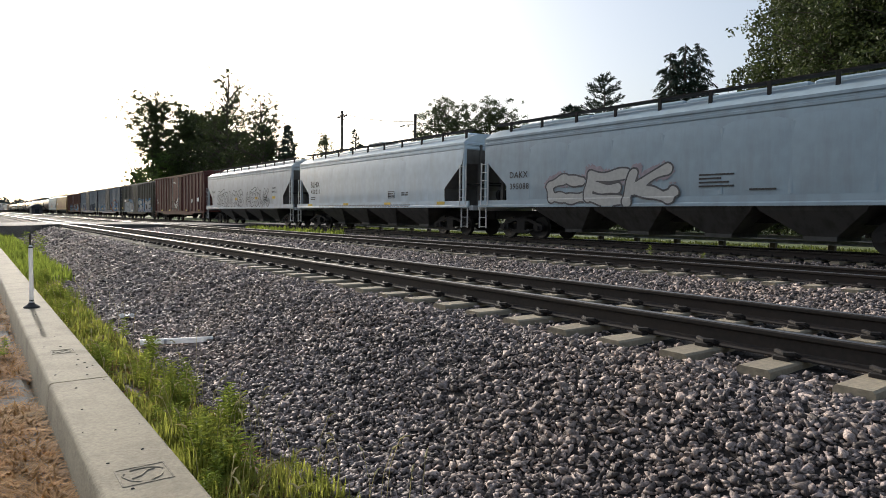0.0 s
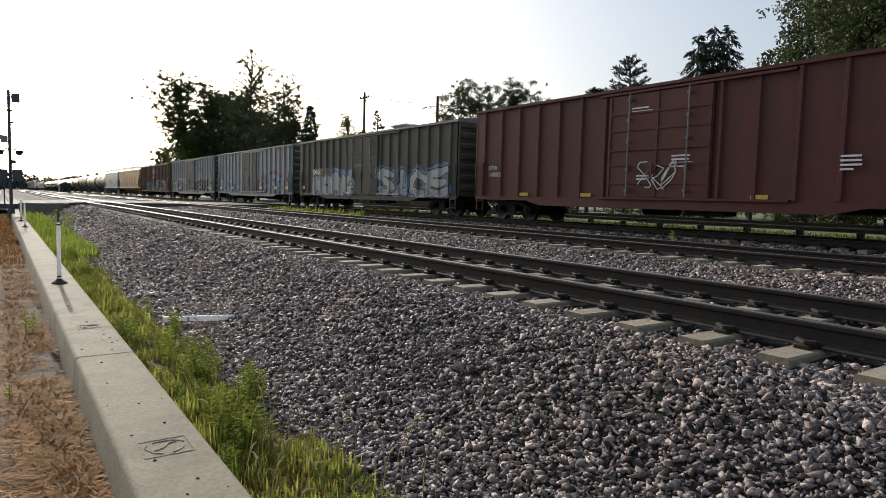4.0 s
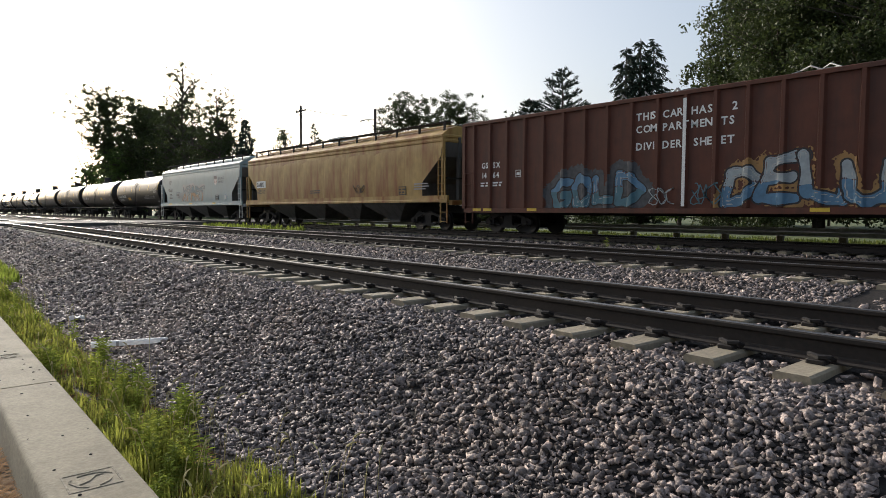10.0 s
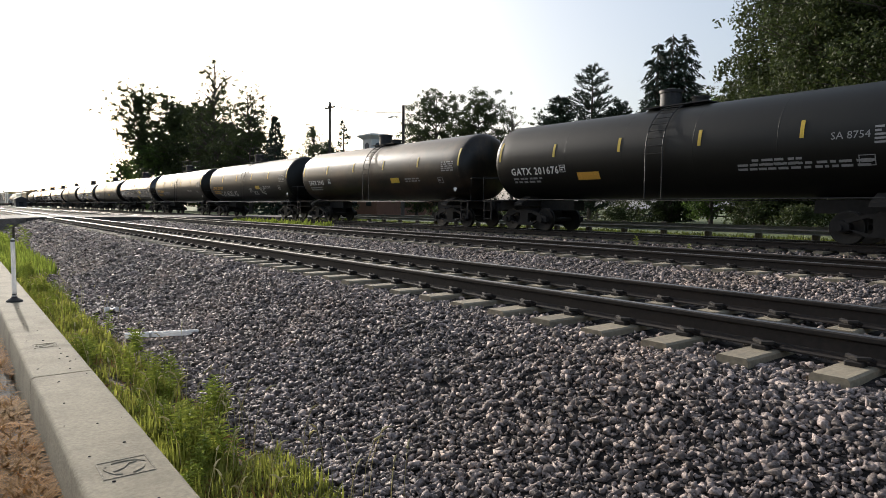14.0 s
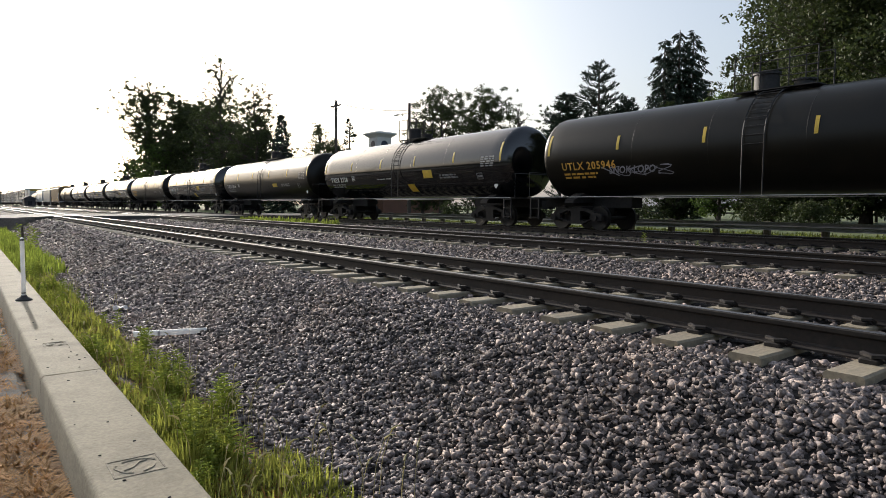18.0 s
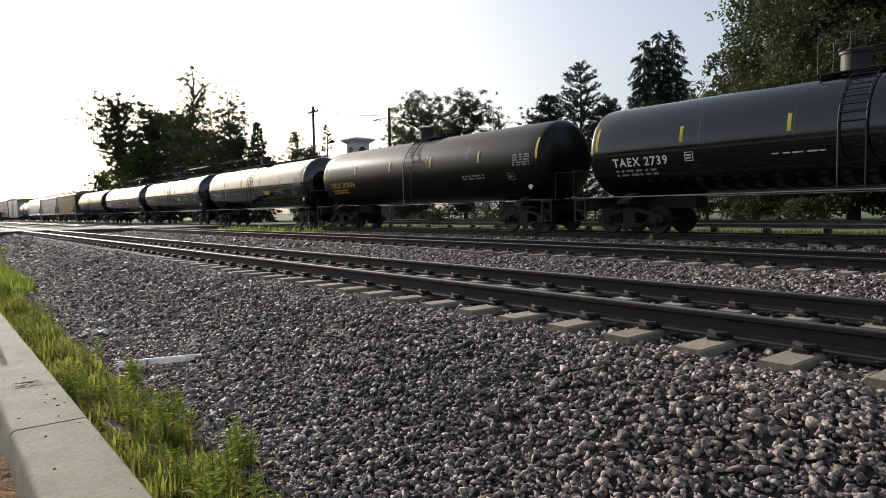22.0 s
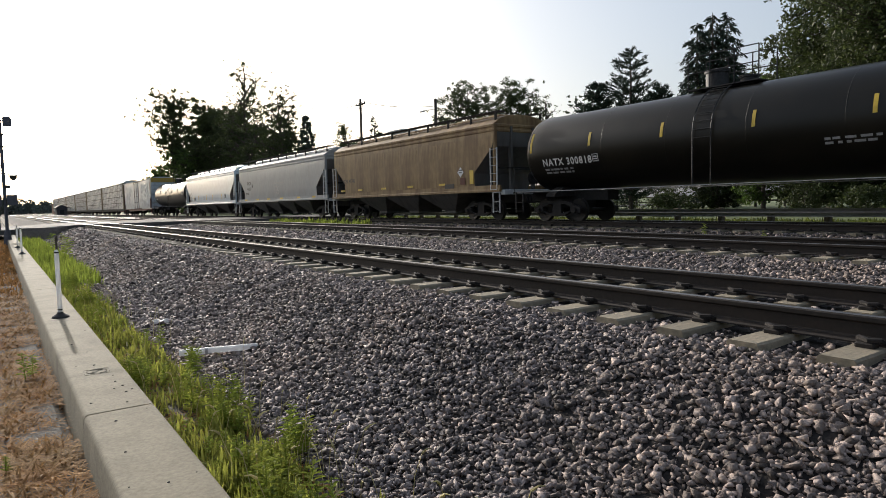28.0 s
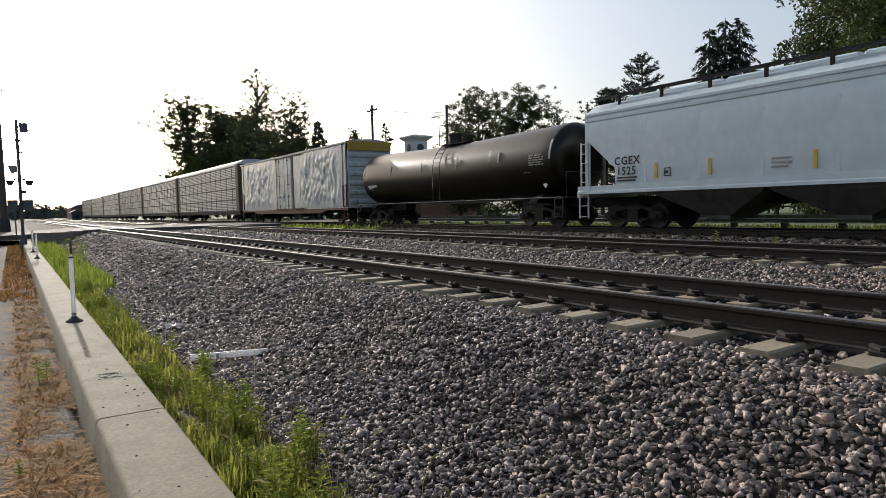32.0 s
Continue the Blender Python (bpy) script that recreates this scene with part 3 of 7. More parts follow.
def ladder(w, z0, z1, steps, mat, key):
    def make():
        s = Shape()
        for y in (-w / 2, w / 2):
            s.box((-0.03, y - 0.02, z0), (0.02, y + 0.02, z1))
        for k in range(steps):
            z = z0 + 0.06 + (z1 - z0 - 0.12) * k / max(steps - 1, 1)
            s.tube([(-0.03, -w / 2, z), (-0.05, -w / 2 + 0.03, z), (-0.05, w / 2 - 0.03, z), (-0.03, w / 2, z)], 0.013, 5)
        return s.mesh("ladder", mat)
    return cached(("ladder", w, z0, z1, steps, key), make)


def letters(car, text, size, y, z, mat, x=-1.622, name="lettering", bold=0.0, tank=None, parent_label="", space=1.0, shear=0.0, wide=1.0):
    """Raised lettering on the side that faces the path; y is its far (first) end, z its foot."""
    cu = bpy.data.curves.new(name, "FONT")
    cu.body, cu.size, cu.offset, cu.space_character, cu.shear = text, size, bold, space, shear
    cu.resolution_u = 2
    tmp = bpy.data.objects.new(name, cu)
    me = bpy.data.meshes.new_from_object(tmp)
    bpy.data.objects.remove(tmp)
    bpy.data.curves.remove(cu)
    me.name = name
    me.materials.clear()
    me.materials.append(mat)
    for v in me.vertices:
        a, b = v.co.x * wide, v.co.y
        zz = z + b
        xx = x if tank is None else -math.sqrt(max(tank[1] ** 2 - (zz - tank[0]) ** 2, 0.01)) - 0.008
        v.co = (xx, y - a, zz)
    return put(name, me, car, parent_label)


def plate(car, y, z, w, h, mat, x=-1.619, name="plate", tank=None, label="", thick=0.004):
    """A thin plate or painted panel on the near side, bent to a tank where one is given."""
    s = Shape()
    rows = 1 if tank is None else 6
    f = (lambda q: x) if tank is None else (lambda q: -math.sqrt(max(tank[1] ** 2 - (q - tank[0]) ** 2, 0.01)) - 0.005)
    levels = [z + h * k / rows for k in range(rows + 1)]
    s.rings([[(f(q) - thick, y, q), (f(q) - thick, y - w, q), (f(q) + 0.02, y - w, q), (f(q) + 0.02, y, q)] for q in levels])
    return put(name, s.mesh(name, mat), car, label)


def bars(car, y, z, w, rows, mat, x=-1.619, tank=None, pitch=0.11, h=0.05):
    """Small print too fine to read: rows of plain bars."""
    for k in range(rows):
        random.seed(int(y * 100) + k)
        plate(car, y, z - k * pitch, w * random.uniform(0.6, 1.0), h, mat, x, "print_bar", tank)


def flat_shape(car, name, outlines, x, mat, label=""):
    s = Shape()
    for j, o in enumerate(outlines):
        n = len(o)
        xx = x - 0.00025 * j
        m = (sum(p[0] for p in o) / n, sum(p[1] for p in o) / n)
        s.add([(xx, *m)] + [(xx, *p) for p in o], [(0, 1 + j, 1 + (j + 1) % n) for j in range(n)])
    return put(name, s.mesh(name, mat), car, label)


SIDES = {}


def side_depth(car, y, z):
    """How far out the painted side stands there, ribs and ledges included."""
    kind, ribs, door_w, sill = SIDES.get(car.name, ("hopper", (), 0, 0))
    y, z = np.asarray(y, float), np.asarray(z, float)
    if kind == "hopper":
        return np.where(z < 1.53, 1.644, 1.618)
    d = np.full(y.shape, 1.5)
    for c in ribs:
        t = np.maximum(np.abs(y - c) - 0.02, 0)
        d = np.maximum(d, 1.5 + 0.085 * np.clip((0.1 - t) / 0.055, 0, 1))
    if door_w:
        d = np.where(np.abs(y) < door_w / 2 + 0.03, np.maximum(d, 1.604), d)
        track = (y > -door_w - 0.44) & (y < door_w / 2 + 0.44) & (z > sill - 0.03) & (z < sill + 0.1)
        d = np.where(track, 1.645, d)
    return np.where(z < sill, np.maximum(d, 1.556), d)


def contour_faces(ys, zs, f):
    """The part of a grid where f is below zero, cut cleanly along its border."""
    polys = []
    hit = np.argwhere(np.minimum.reduce([f[:-1, :-1], f[1:, :-1], f[:-1, 1:], f[1:, 1:]]) < 0)
    for i, j in hit:
        ring = [(ys[i], zs[j], f[i, j]), (ys[i + 1], zs[j], f[i + 1, j]), (ys[i + 1], zs[j + 1], f[i + 1, j + 1]), (ys[i], zs[j + 1], f[i, j + 1])]
        out = []
        for a, b in zip(ring, ring[1:] + ring[:1]):
            if a[2] < 0:
                out.append(a[:2])
            if (a[2] < 0) != (b[2] < 0):
                q = a[2] / (a[2] - b[2])
                out.append((a[0] + (b[0] - a[0]) * q, a[1] + (b[1] - a[1]) * q))
        if len(out) > 2:
            polys.append(out)
    return polys


def lay_paint(car, name, ys, zs, f, mat, label="", lift=0.008):
    polys = contour_faces(ys, zs, f)
    if not polys:
        return None
    flat = np.array([q for o in polys for q in o])
    x = -side_depth(car, flat[:, 0], flat[:, 1]) - lift
    faces, k = [], 0
    for o in polys:
        faces.append(tuple(range(k, k + len(o))))
        k += len(o)
    return put(name, emit(name, np.column_stack([x, flat]), faces, mat), car, label)


GLYPHS = {"A": [[(0, 0), (0.3, 1), (0.6, 1), (1, 0)], [(0.25, 0.38), (0.75, 0.34)]], "C": [[(1, 0.85), (0.5, 1), (0.05, 0.8), (0.05, 0.2), (0.5, 0), (1, 0.12)]],
          "D": [[(0.05, 0), (0.05, 1), (0.6, 0.95), (1, 0.5), (0.6, 0.02), (0.05, 0)]], "E": [[(1, 1), (0.1, 0.95), (0, 0.05), (1, 0)], [(0.1, 0.5), (0.8, 0.55)]],
          "G": [[(0.95, 0.9), (0.4, 1), (0, 0.5), (0.4, 0), (0.95, 0.1), (0.95, 0.45), (0.55, 0.45)]], "H": [[(0, 0), (0.1, 1)], [(0.9, 1), (1, 0)], [(0.1, 0.5), (0.9, 0.5)]],
          "I": [[(0.4, 0), (0.5, 1)], [(0.1, 0), (0.8, 0.02)]], "K": [[(0, 0), (0.1, 1)], [(0.95, 1), (0.15, 0.5), (1, 0), (1.15, 0.3)]], "L": [[(0.1, 1), (0.05, 0.05), (0.95, 0), (1, 0.25)]],
          "M": [[(0, 0), (0.15, 0.95), (0.5, 0.4), (0.85, 1), (1, 0)]], "N": [[(0, 0), (0.1, 1), (0.85, 0), (1, 1)]], "O": [[(0.5, 1), (0.05, 0.6), (0.15, 0.1), (0.6, 0), (1, 0.4), (0.9, 0.9), (0.5, 1)]],
          "P": [[(0.1, 0), (0, 1), (0.8, 0.95), (0.9, 0.6), (0.1, 0.45)]], "R": [[(0, 0), (0.05, 1), (0.85, 0.9), (0.85, 0.6), (0.1, 0.48), (1, 0)]],
          "S": [[(0.95, 0.9), (0.4, 1), (0.05, 0.75), (0.5, 0.52), (0.95, 0.3), (0.55, 0), (0, 0.1)]], "T": [[(0, 0.95), (1, 1)], [(0.5, 0.95), (0.45, 0)]],
          "U": [[(0, 1), (0.1, 0.15), (0.5, 0), (0.9, 0.15), (1, 1)]], "X": [[(0, 0), (1, 1)], [(0.05, 1), (0.95, 0)]]}


def sprayed_word(car, text, y, z, w, h, fat, rim, fill, edge, seed, second=None, glint=None, cloud=None, spread=0.3, top=None, label="sprayed graffiti letter", cell=0.045, lean=0.0, under=0.5):
    """Fat sprayed letters on a car's side: each a filled form with an outline, a second tint low down, glints, and a cloud of paint behind."""
    rng = np.random.default_rng(seed)
    m = fat + rim + spread + 0.1
    ys, zs = np.arange(y - w - m, y + m, cell), np.arange(z - m, z + h + m, cell)
    Y, Z = np.meshgrid(ys, zs, indexing="ij")
    ph = rng.uniform(0, 6.28, 8)
    WY = Y + 0.05 * np.sin(2.3 * Z + 1.1 * Y + ph[0]) + 0.03 * np.sin(5.1 * Z + ph[1])
    WZ = Z + 0.06 * np.sin(1.7 * Y + ph[2]) + 0.03 * np.sin(4.7 * Y + ph[3])
    step, dist = w / len(text), []
    for k, ch in enumerate(text):
        up, tall, tilt, wide = rng.uniform(-0.06, 0.06) * h, rng.uniform(0.86, 1.1), rng.uniform(-0.14, 0.14) + lean, rng.uniform(0.86, 1.04)
        d = np.full(Y.shape, 9.0)
        for line in GLYPHS[ch]:
            pts = [np.array((y - step * (k + 0.04 + a * 0.92 * wide) - tilt * (b - 0.5) * h, z + up + fat + (h - 2 * fat) * b * tall)) + rng.normal(0, 0.03, 2) for a, b in line]
            for n, (p, q) in enumerate(zip(pts, pts[1:])):
                e = q - p
                t = np.clip(((WY - p[0]) * e[0] + (WZ - p[1]) * e[1]) / max(e @ e, 1e-6), 0, 1)
                g = np.hypot(WY - p[0] - t * e[0], WZ - p[1] - t * e[1]) - fat * (0.85 + 0.35 * np.sin(3.1 * t + n + k) ** 2)
                d = np.minimum(d, g)
        dist.append(d)
    floor = z - 0.02 - Z
    for k, d in enumerate(dist):
        later = np.minimum.reduce(dist[k + 1:]) - rim if k + 1 < len(dist) else np.full(Y.shape, 9.0)
        hide = np.maximum(-later, floor)
        body = np.maximum(d, hide)
        if glint is not None:
            line = np.maximum(np.abs(d + fat * 0.52) - 0.018, 0.05 - np.sin(2.0 * Y + 3.0 * Z + ph[4]))
            lay_paint(car, "graffiti_glint", ys, zs, np.maximum(line, body), glint)
            body = np.maximum(body, -line)
        if fill is not None:
            low = Z - (z + h * under + 0.08 * np.sin(3 * Y + ph[5]) + 0.04 * np.sin(9 * Y))
            piece = lay_paint(car, "graffiti_letter", ys, zs, np.maximum(body, -low) if second else body, fill, label)
            if second:
                lay_paint(car, "graffiti_letter", ys, zs, np.maximum(body, low), second, label)
        lay_paint(car, "graffiti_outline", ys, zs, np.maximum(np.maximum(d - rim, -d), hide), edge)
    if cloud is not None:
        word = np.minimum.reduce(dist)
        fuzz = 0.09 * np.sin(3.1 * Y + ph[6]) * np.sin(2.6 * Z + ph[7]) + rng.normal(0, 0.035, Y.shape)
        f = np.maximum(np.maximum(word - rim - spread + fuzz, -(word - rim)), floor)
        if top is not None:
            f = np.maximum(f, (top - Z) if top > 0 else (Z + top))
        lay_paint(car, "graffiti_cloud", ys, zs, f, cloud, "cloud of sprayed paint round the letters")


def stencil(car, text, size, y, z, mat, bold=0.006, space=1.1):
    """Painted lettering, each character lying on the panel or rib behind it."""
    for ch in text:
        if ch == " ":
            y -= size * 0.32 * space
            continue
        ob = letters(car, ch, size, y, z, mat, bold=bold)
        a = [v.co.y for v in ob.data.vertices]
        x = -float(np.max(side_depth(car, np.linspace(min(a), max(a), 6), np.full(6, z)))) - 0.006
        for v in ob.data.vertices:
            v.co.x = x
        y = min(a) - size * 0.12 * space


def scrawl(car, y, z, w, h, count, seed, mat, x=-1.622, thick=0.03, tank=None):
    """Looping sprayed lines."""
    s = Shape()
    random.seed(seed)
    for k in range(count):
        cy = y - w * (k + 0.5) / count
        a0, f1, f2 = random.uniform(0, 6), random.choice((1, 2, 2, 3)), random.choice((1, 1, 2, 3))
        pts = []
        for j in range(15):
            a = a0 + j / 14 * random.uniform(4.5, 6.0)
            pts.append((cy + 0.62 * w / count * math.sin(f1 * a) * random.uniform(0.85, 1.1), z + h / 2 + h / 2 * math.sin(f2 * a + 1.2 * k) * random.uniform(0.85, 1.1)))
        for p, q in zip(pts, pts[1:]):
            d = Vector((q[0] - p[0], q[1] - p[1]))
            if d.length < 1e-4:
                continue
            nrm = Vector((-d.y, d.x)).normalized() * thick / 2
            X = (lambda zz: x) if tank is None else (lambda zz: -math.sqrt(max(tank[1] ** 2 - (zz - tank[0]) ** 2, 0.01)) - 0.008)
            quad = [(p[0] + nrm.x, p[1] + nrm.y), (p[0] - nrm.x, p[1] - nrm.y), (q[0] - nrm.x, q[1] - nrm.y), (q[0] + nrm.x, q[1] + nrm.y)]
            s.add([(X(b), a, b) for a, b in quad], [(0, 1, 2, 3)])
    return put("graffiti_line", s.mesh("graffiti_line", mat), car, "thin sprayed graffiti lines")


def dented_skin(car, y0, y1, seed, z0=1.1, z1=4.9):
    """A side sheet buckled into many shallow dents."""
    ny, nz = int((y1 - y0) / 0.09), int((z1 - z0) / 0.09)
    v, f = [], []
    for j in range(nz + 1):
        for i in range(ny + 1):
            y, z = y0 + (y1 - y0) * i / ny, z0 + (z1 - z0) * j / nz
            d = noise.noise((y * 1.5 + seed * 9, z * 0.95, seed)) + 0.45 * noise.noise((y * 3.4, z * 2.3, seed + 5.0))
            edge = min(1, 4 * min(i / ny, 1 - i / ny), 6 * min(j / nz, 1 - j / nz))
            v.append((-1.56 - 0.17 * abs(d) * edge, y, z))
    for j in range(nz):
        for i in range(ny):
            a = j * (ny + 1) + i
            f.append((a, a + ny + 1, a + ny + 2, a + 1))
    return put("dented_skin", emit("dented_skin", v, f, P_CRUMPLE, True), car, "buckled white side sheet")


def car_base(name, label, category, L):
    c = thing(name, label, category, (TRACKS["far"], 0, 0.19), group="freight cars of the train")
    c["half"] = L / 2
    return c


def hopper(L, body, label, trim=None, dark=None, chutes=4, rise=0.0):
    """A covered hopper: rounded side sheets over slope sheets, chutes, sills, ladders, roof walk."""
    car = car_base("covered_hopper", label, "hopper car", L)
    dark = dark or UNDER
    trim = trim or STEEL_LADDER_W
    e = L / 2 - 0.75
    levels = [(1.30, 1.57, e - 1.32), (1.75, 1.592, e - 1.32), (2.05, 1.60, e - 1.32), (2.12, 1.60, e - 1.27), (2.6, 1.60, e - 0.68), (3.05, 1.60, e - 0.13), (3.13, 1.60, e - 0.05), (3.3, 1.597, e - 0.02), (3.5, 1.588, e), (3.66, 1.572, e), (3.74, 1.555, e),
              (3.77, 1.585, e + 0.03), (3.84, 1.585, e + 0.03), (3.87, 1.555, e), (3.93, 1.552, e), (3.96, 1.592, e + 0.03), (4.04, 1.592, e + 0.03), (4.08, 1.53, e), (4.3, 1.2, e), (4.44, 0.8, e - 0.02), (4.5, 0.3, e - 0.02)]
    s = Shape()
    s.rings([[(-hw, -ye, z + rise), (hw, -ye, z + rise), (hw, ye, z + rise), (-hw, ye, z + rise)] for z, hw, ye in levels])
    # end faces below the roof take a darker brownish tone than the sides
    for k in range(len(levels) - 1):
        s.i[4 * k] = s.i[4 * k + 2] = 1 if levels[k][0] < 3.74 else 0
    put("body", smooth_by_angle(s.mesh("body", [body, P_END_DARK]), 28), car)
    # side seams, each a shallow pressed rib
    def seam():
        q = Shape()
        q.prism([(-0.06, 0.002), (-0.02, -0.0035), (0.02, -0.0035), (0.06, 0.002)], "z", 1.55, 3.42)
        q.v = [(b, a, c) for a, b, c in q.v]
        return q.mesh("seam", body)
    n = 7
    for k in range(n):
        y = (k - (n - 1) / 2) * (2 * e - 5.2) / (n - 1)
        put("seam", cached(("seam", body.name), seam), car, "", pose(-1.598, y, 0))
        put("seam", cached(("seam", body.name), seam), car, "", pose(1.598, y, 0, 0, 0, 180))
    bay = (2 * e - 5.2) / (n - 1)
    def sheet():
        width = lambda z: np.interp(z, [a for a, b, c in levels], [b for a, b, c in levels])
        q, cols, rows = Shape(), 10, 9
        for j in range(rows + 1):
            for i in range(cols + 1):
                u, z = i / cols, 1.52 + (3.7 - 1.52) * j / rows
                full = (1 - abs(2 * u - 1) ** 3) * min(1, 5 * j / rows, 4 * (1 - j / rows))
                q.v.append((-width(z) - 0.001 - 0.012 * full - 0.004 * full * noise.noise((u * 2.5, z * 1.2, L)), (u - 0.5) * (bay - 0.02), z + rise))
        q.f = [(j * (cols + 1) + i, j * (cols + 1) + i + 1, (j + 1) * (cols + 1) + i + 1, (j + 1) * (cols + 1) + i) for j in range(rows) for i in range(cols)]
        q.i = [0] * len(q.f)
        return q.mesh("side_sheet", body, True)
    for k in range(n - 1):
        y = (k - (n - 2) / 2) * bay
        for side in (-1, 1):
            put("side_sheet", cached(("sheet", body.name, round(L, 1)), sheet), car, "", pose(0, y, 0, 0, 0, 0 if side < 0 else 180))
    s = Shape()
    for q in (-1, 1):
        s.prism([(q * 1.52, 1.22), (q * 1.64, 1.22), (q * 1.64, 1.3), (q * 1.615, 1.34), (q * 1.615, 1.5), (q * 1.52, 1.5)], "y", -L / 2 + 0.35, L / 2 - 0.35)
    put("side_sill", s.mesh("side_sill", body), car)
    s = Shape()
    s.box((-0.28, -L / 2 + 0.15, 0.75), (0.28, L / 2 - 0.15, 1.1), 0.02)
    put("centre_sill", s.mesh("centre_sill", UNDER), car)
    for q in (-1, 1):
        s = Shape()
        s.box((-1.5, q * (L / 2 - 0.3) - 0.12, 1.1), (1.5, q * (L / 2 - 0.3) + 0.12, 1.3), 0.02)
        s.box((-1.45, min(q * (L / 2 - 2.6), q * (L / 2 - 0.3)), 1.22), (1.45, max(q * (L / 2 - 2.6), q * (L / 2 - 0.3)), 1.27))
        put("end_platform", s.mesh("end_platform", trim), car)
        s = Shape()
        for x in (-0.62, 0.62):
            s.box((x - 0.06, q * (e - 0.02) - 0.08, 1.27), (x + 0.06, q * (e - 0.02) + 0.08, 3.98 + rise))
        put("end_post", s.mesh("end_post", P_END_DARK), car)
        for x in (-1.5, 1.5):
            s = Shape()
            s.box((x - 0.075, q * e - 0.06, 1.27), (x + 0.075, q * e + 0.075, 3.98 + rise), 0.012)
            put("corner_post", s.mesh("corner_post", body), car)
        s = Shape()
        s.box((-1.5, q * (e + 0.08) - 0.04, 2.2), (1.5, q * (e + 0.08) + 0.04, 2.26))
        s.tube([(0.5, q * (e + 0.1), 1.8), (0.5, q * (e + 0.28), 1.8)], 0.28, 12)
        put("brake_gear", s.mesh("brake_gear", dark), car)
        for side in (-1, 1):
            put("ladder", ladder(0.42, 1.25, 3.05, 6, trim, trim.name), car, "", pose(side * 1.6, q * (e + 0.02), 0, 0, 0, 0 if side < 0 else 180))
            put("step", ladder(0.42, 0.35, 1.25, 3, trim, trim.name), car, "", pose(side * 1.57, q * (L / 2 - 0.62), 0, 0, 0, 0 if side < 0 else 180))
    for side in (-1, 1):
        s = Shape()
        s.box((side * 1.05 - 0.2, -e + 0.05, 4.59 + rise), (side * 1.05 + 0.2, e - 0.05, 4.63 + rise))
        put("roof_walk", s.mesh("roof_walk", dark), car, "dark grated roof walkway")
        k, y = 0, -e + 0.2
        while y < e:
            s = Shape()
            s.box((side * 1.27 - 0.03, y - 0.05, 4.2 + rise), (side * 1.27 + 0.03, y + 0.05, 4.586 + rise))
            put("walk_bracket", cached(("bracket", side, round(y, 2), dark.name, rise), lambda: s.mesh("walk_bracket", dark)), car)
            y += 1.72
    s = Shape()
    for k in range(4):
        a = -e + 0.8 + k * (2 * e - 1.6) / 4
        s.box((-0.5, a + 0.05, 4.42 + rise), (0.5, a + (2 * e - 1.6) / 4 - 0.05, 4.62 + rise), 0.05)
    put("hatch_cover", s.mesh("hatch_cover", body), car)
    span = (2 * e - 5.4) / chutes
    for k in range(chutes):
        y = -(2 * e - 5.4) / 2 + span * (k + 0.5)
        s = Shape()
        s.rings([[(-1.5, y - span * 0.5, 1.3), (1.5, y - span * 0.5, 1.3), (1.5, y + span * 0.5, 1.3), (-1.5, y + span * 0.5, 1.3)],
                 [(-1.42, y - span * 0.46, 1.1), (1.42, y - span * 0.46, 1.1), (1.42, y + span * 0.46, 1.1), (-1.42, y + span * 0.46, 1.1)],
                 [(-0.75, y - 0.42, 0.42), (0.75, y - 0.42, 0.42), (0.75, y + 0.42, 0.42), (-0.75, y + 0.42, 0.42)],
                 [(-0.75, y - 0.42, 0.3), (0.75, y - 0.42, 0.3), (0.75, y + 0.42, 0.3), (-0.75, y + 0.42, 0.3)]])
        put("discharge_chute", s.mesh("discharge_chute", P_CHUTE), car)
    add_trucks(car, L / 2 - 2.35)
    add_couplers(car, L)
    return car


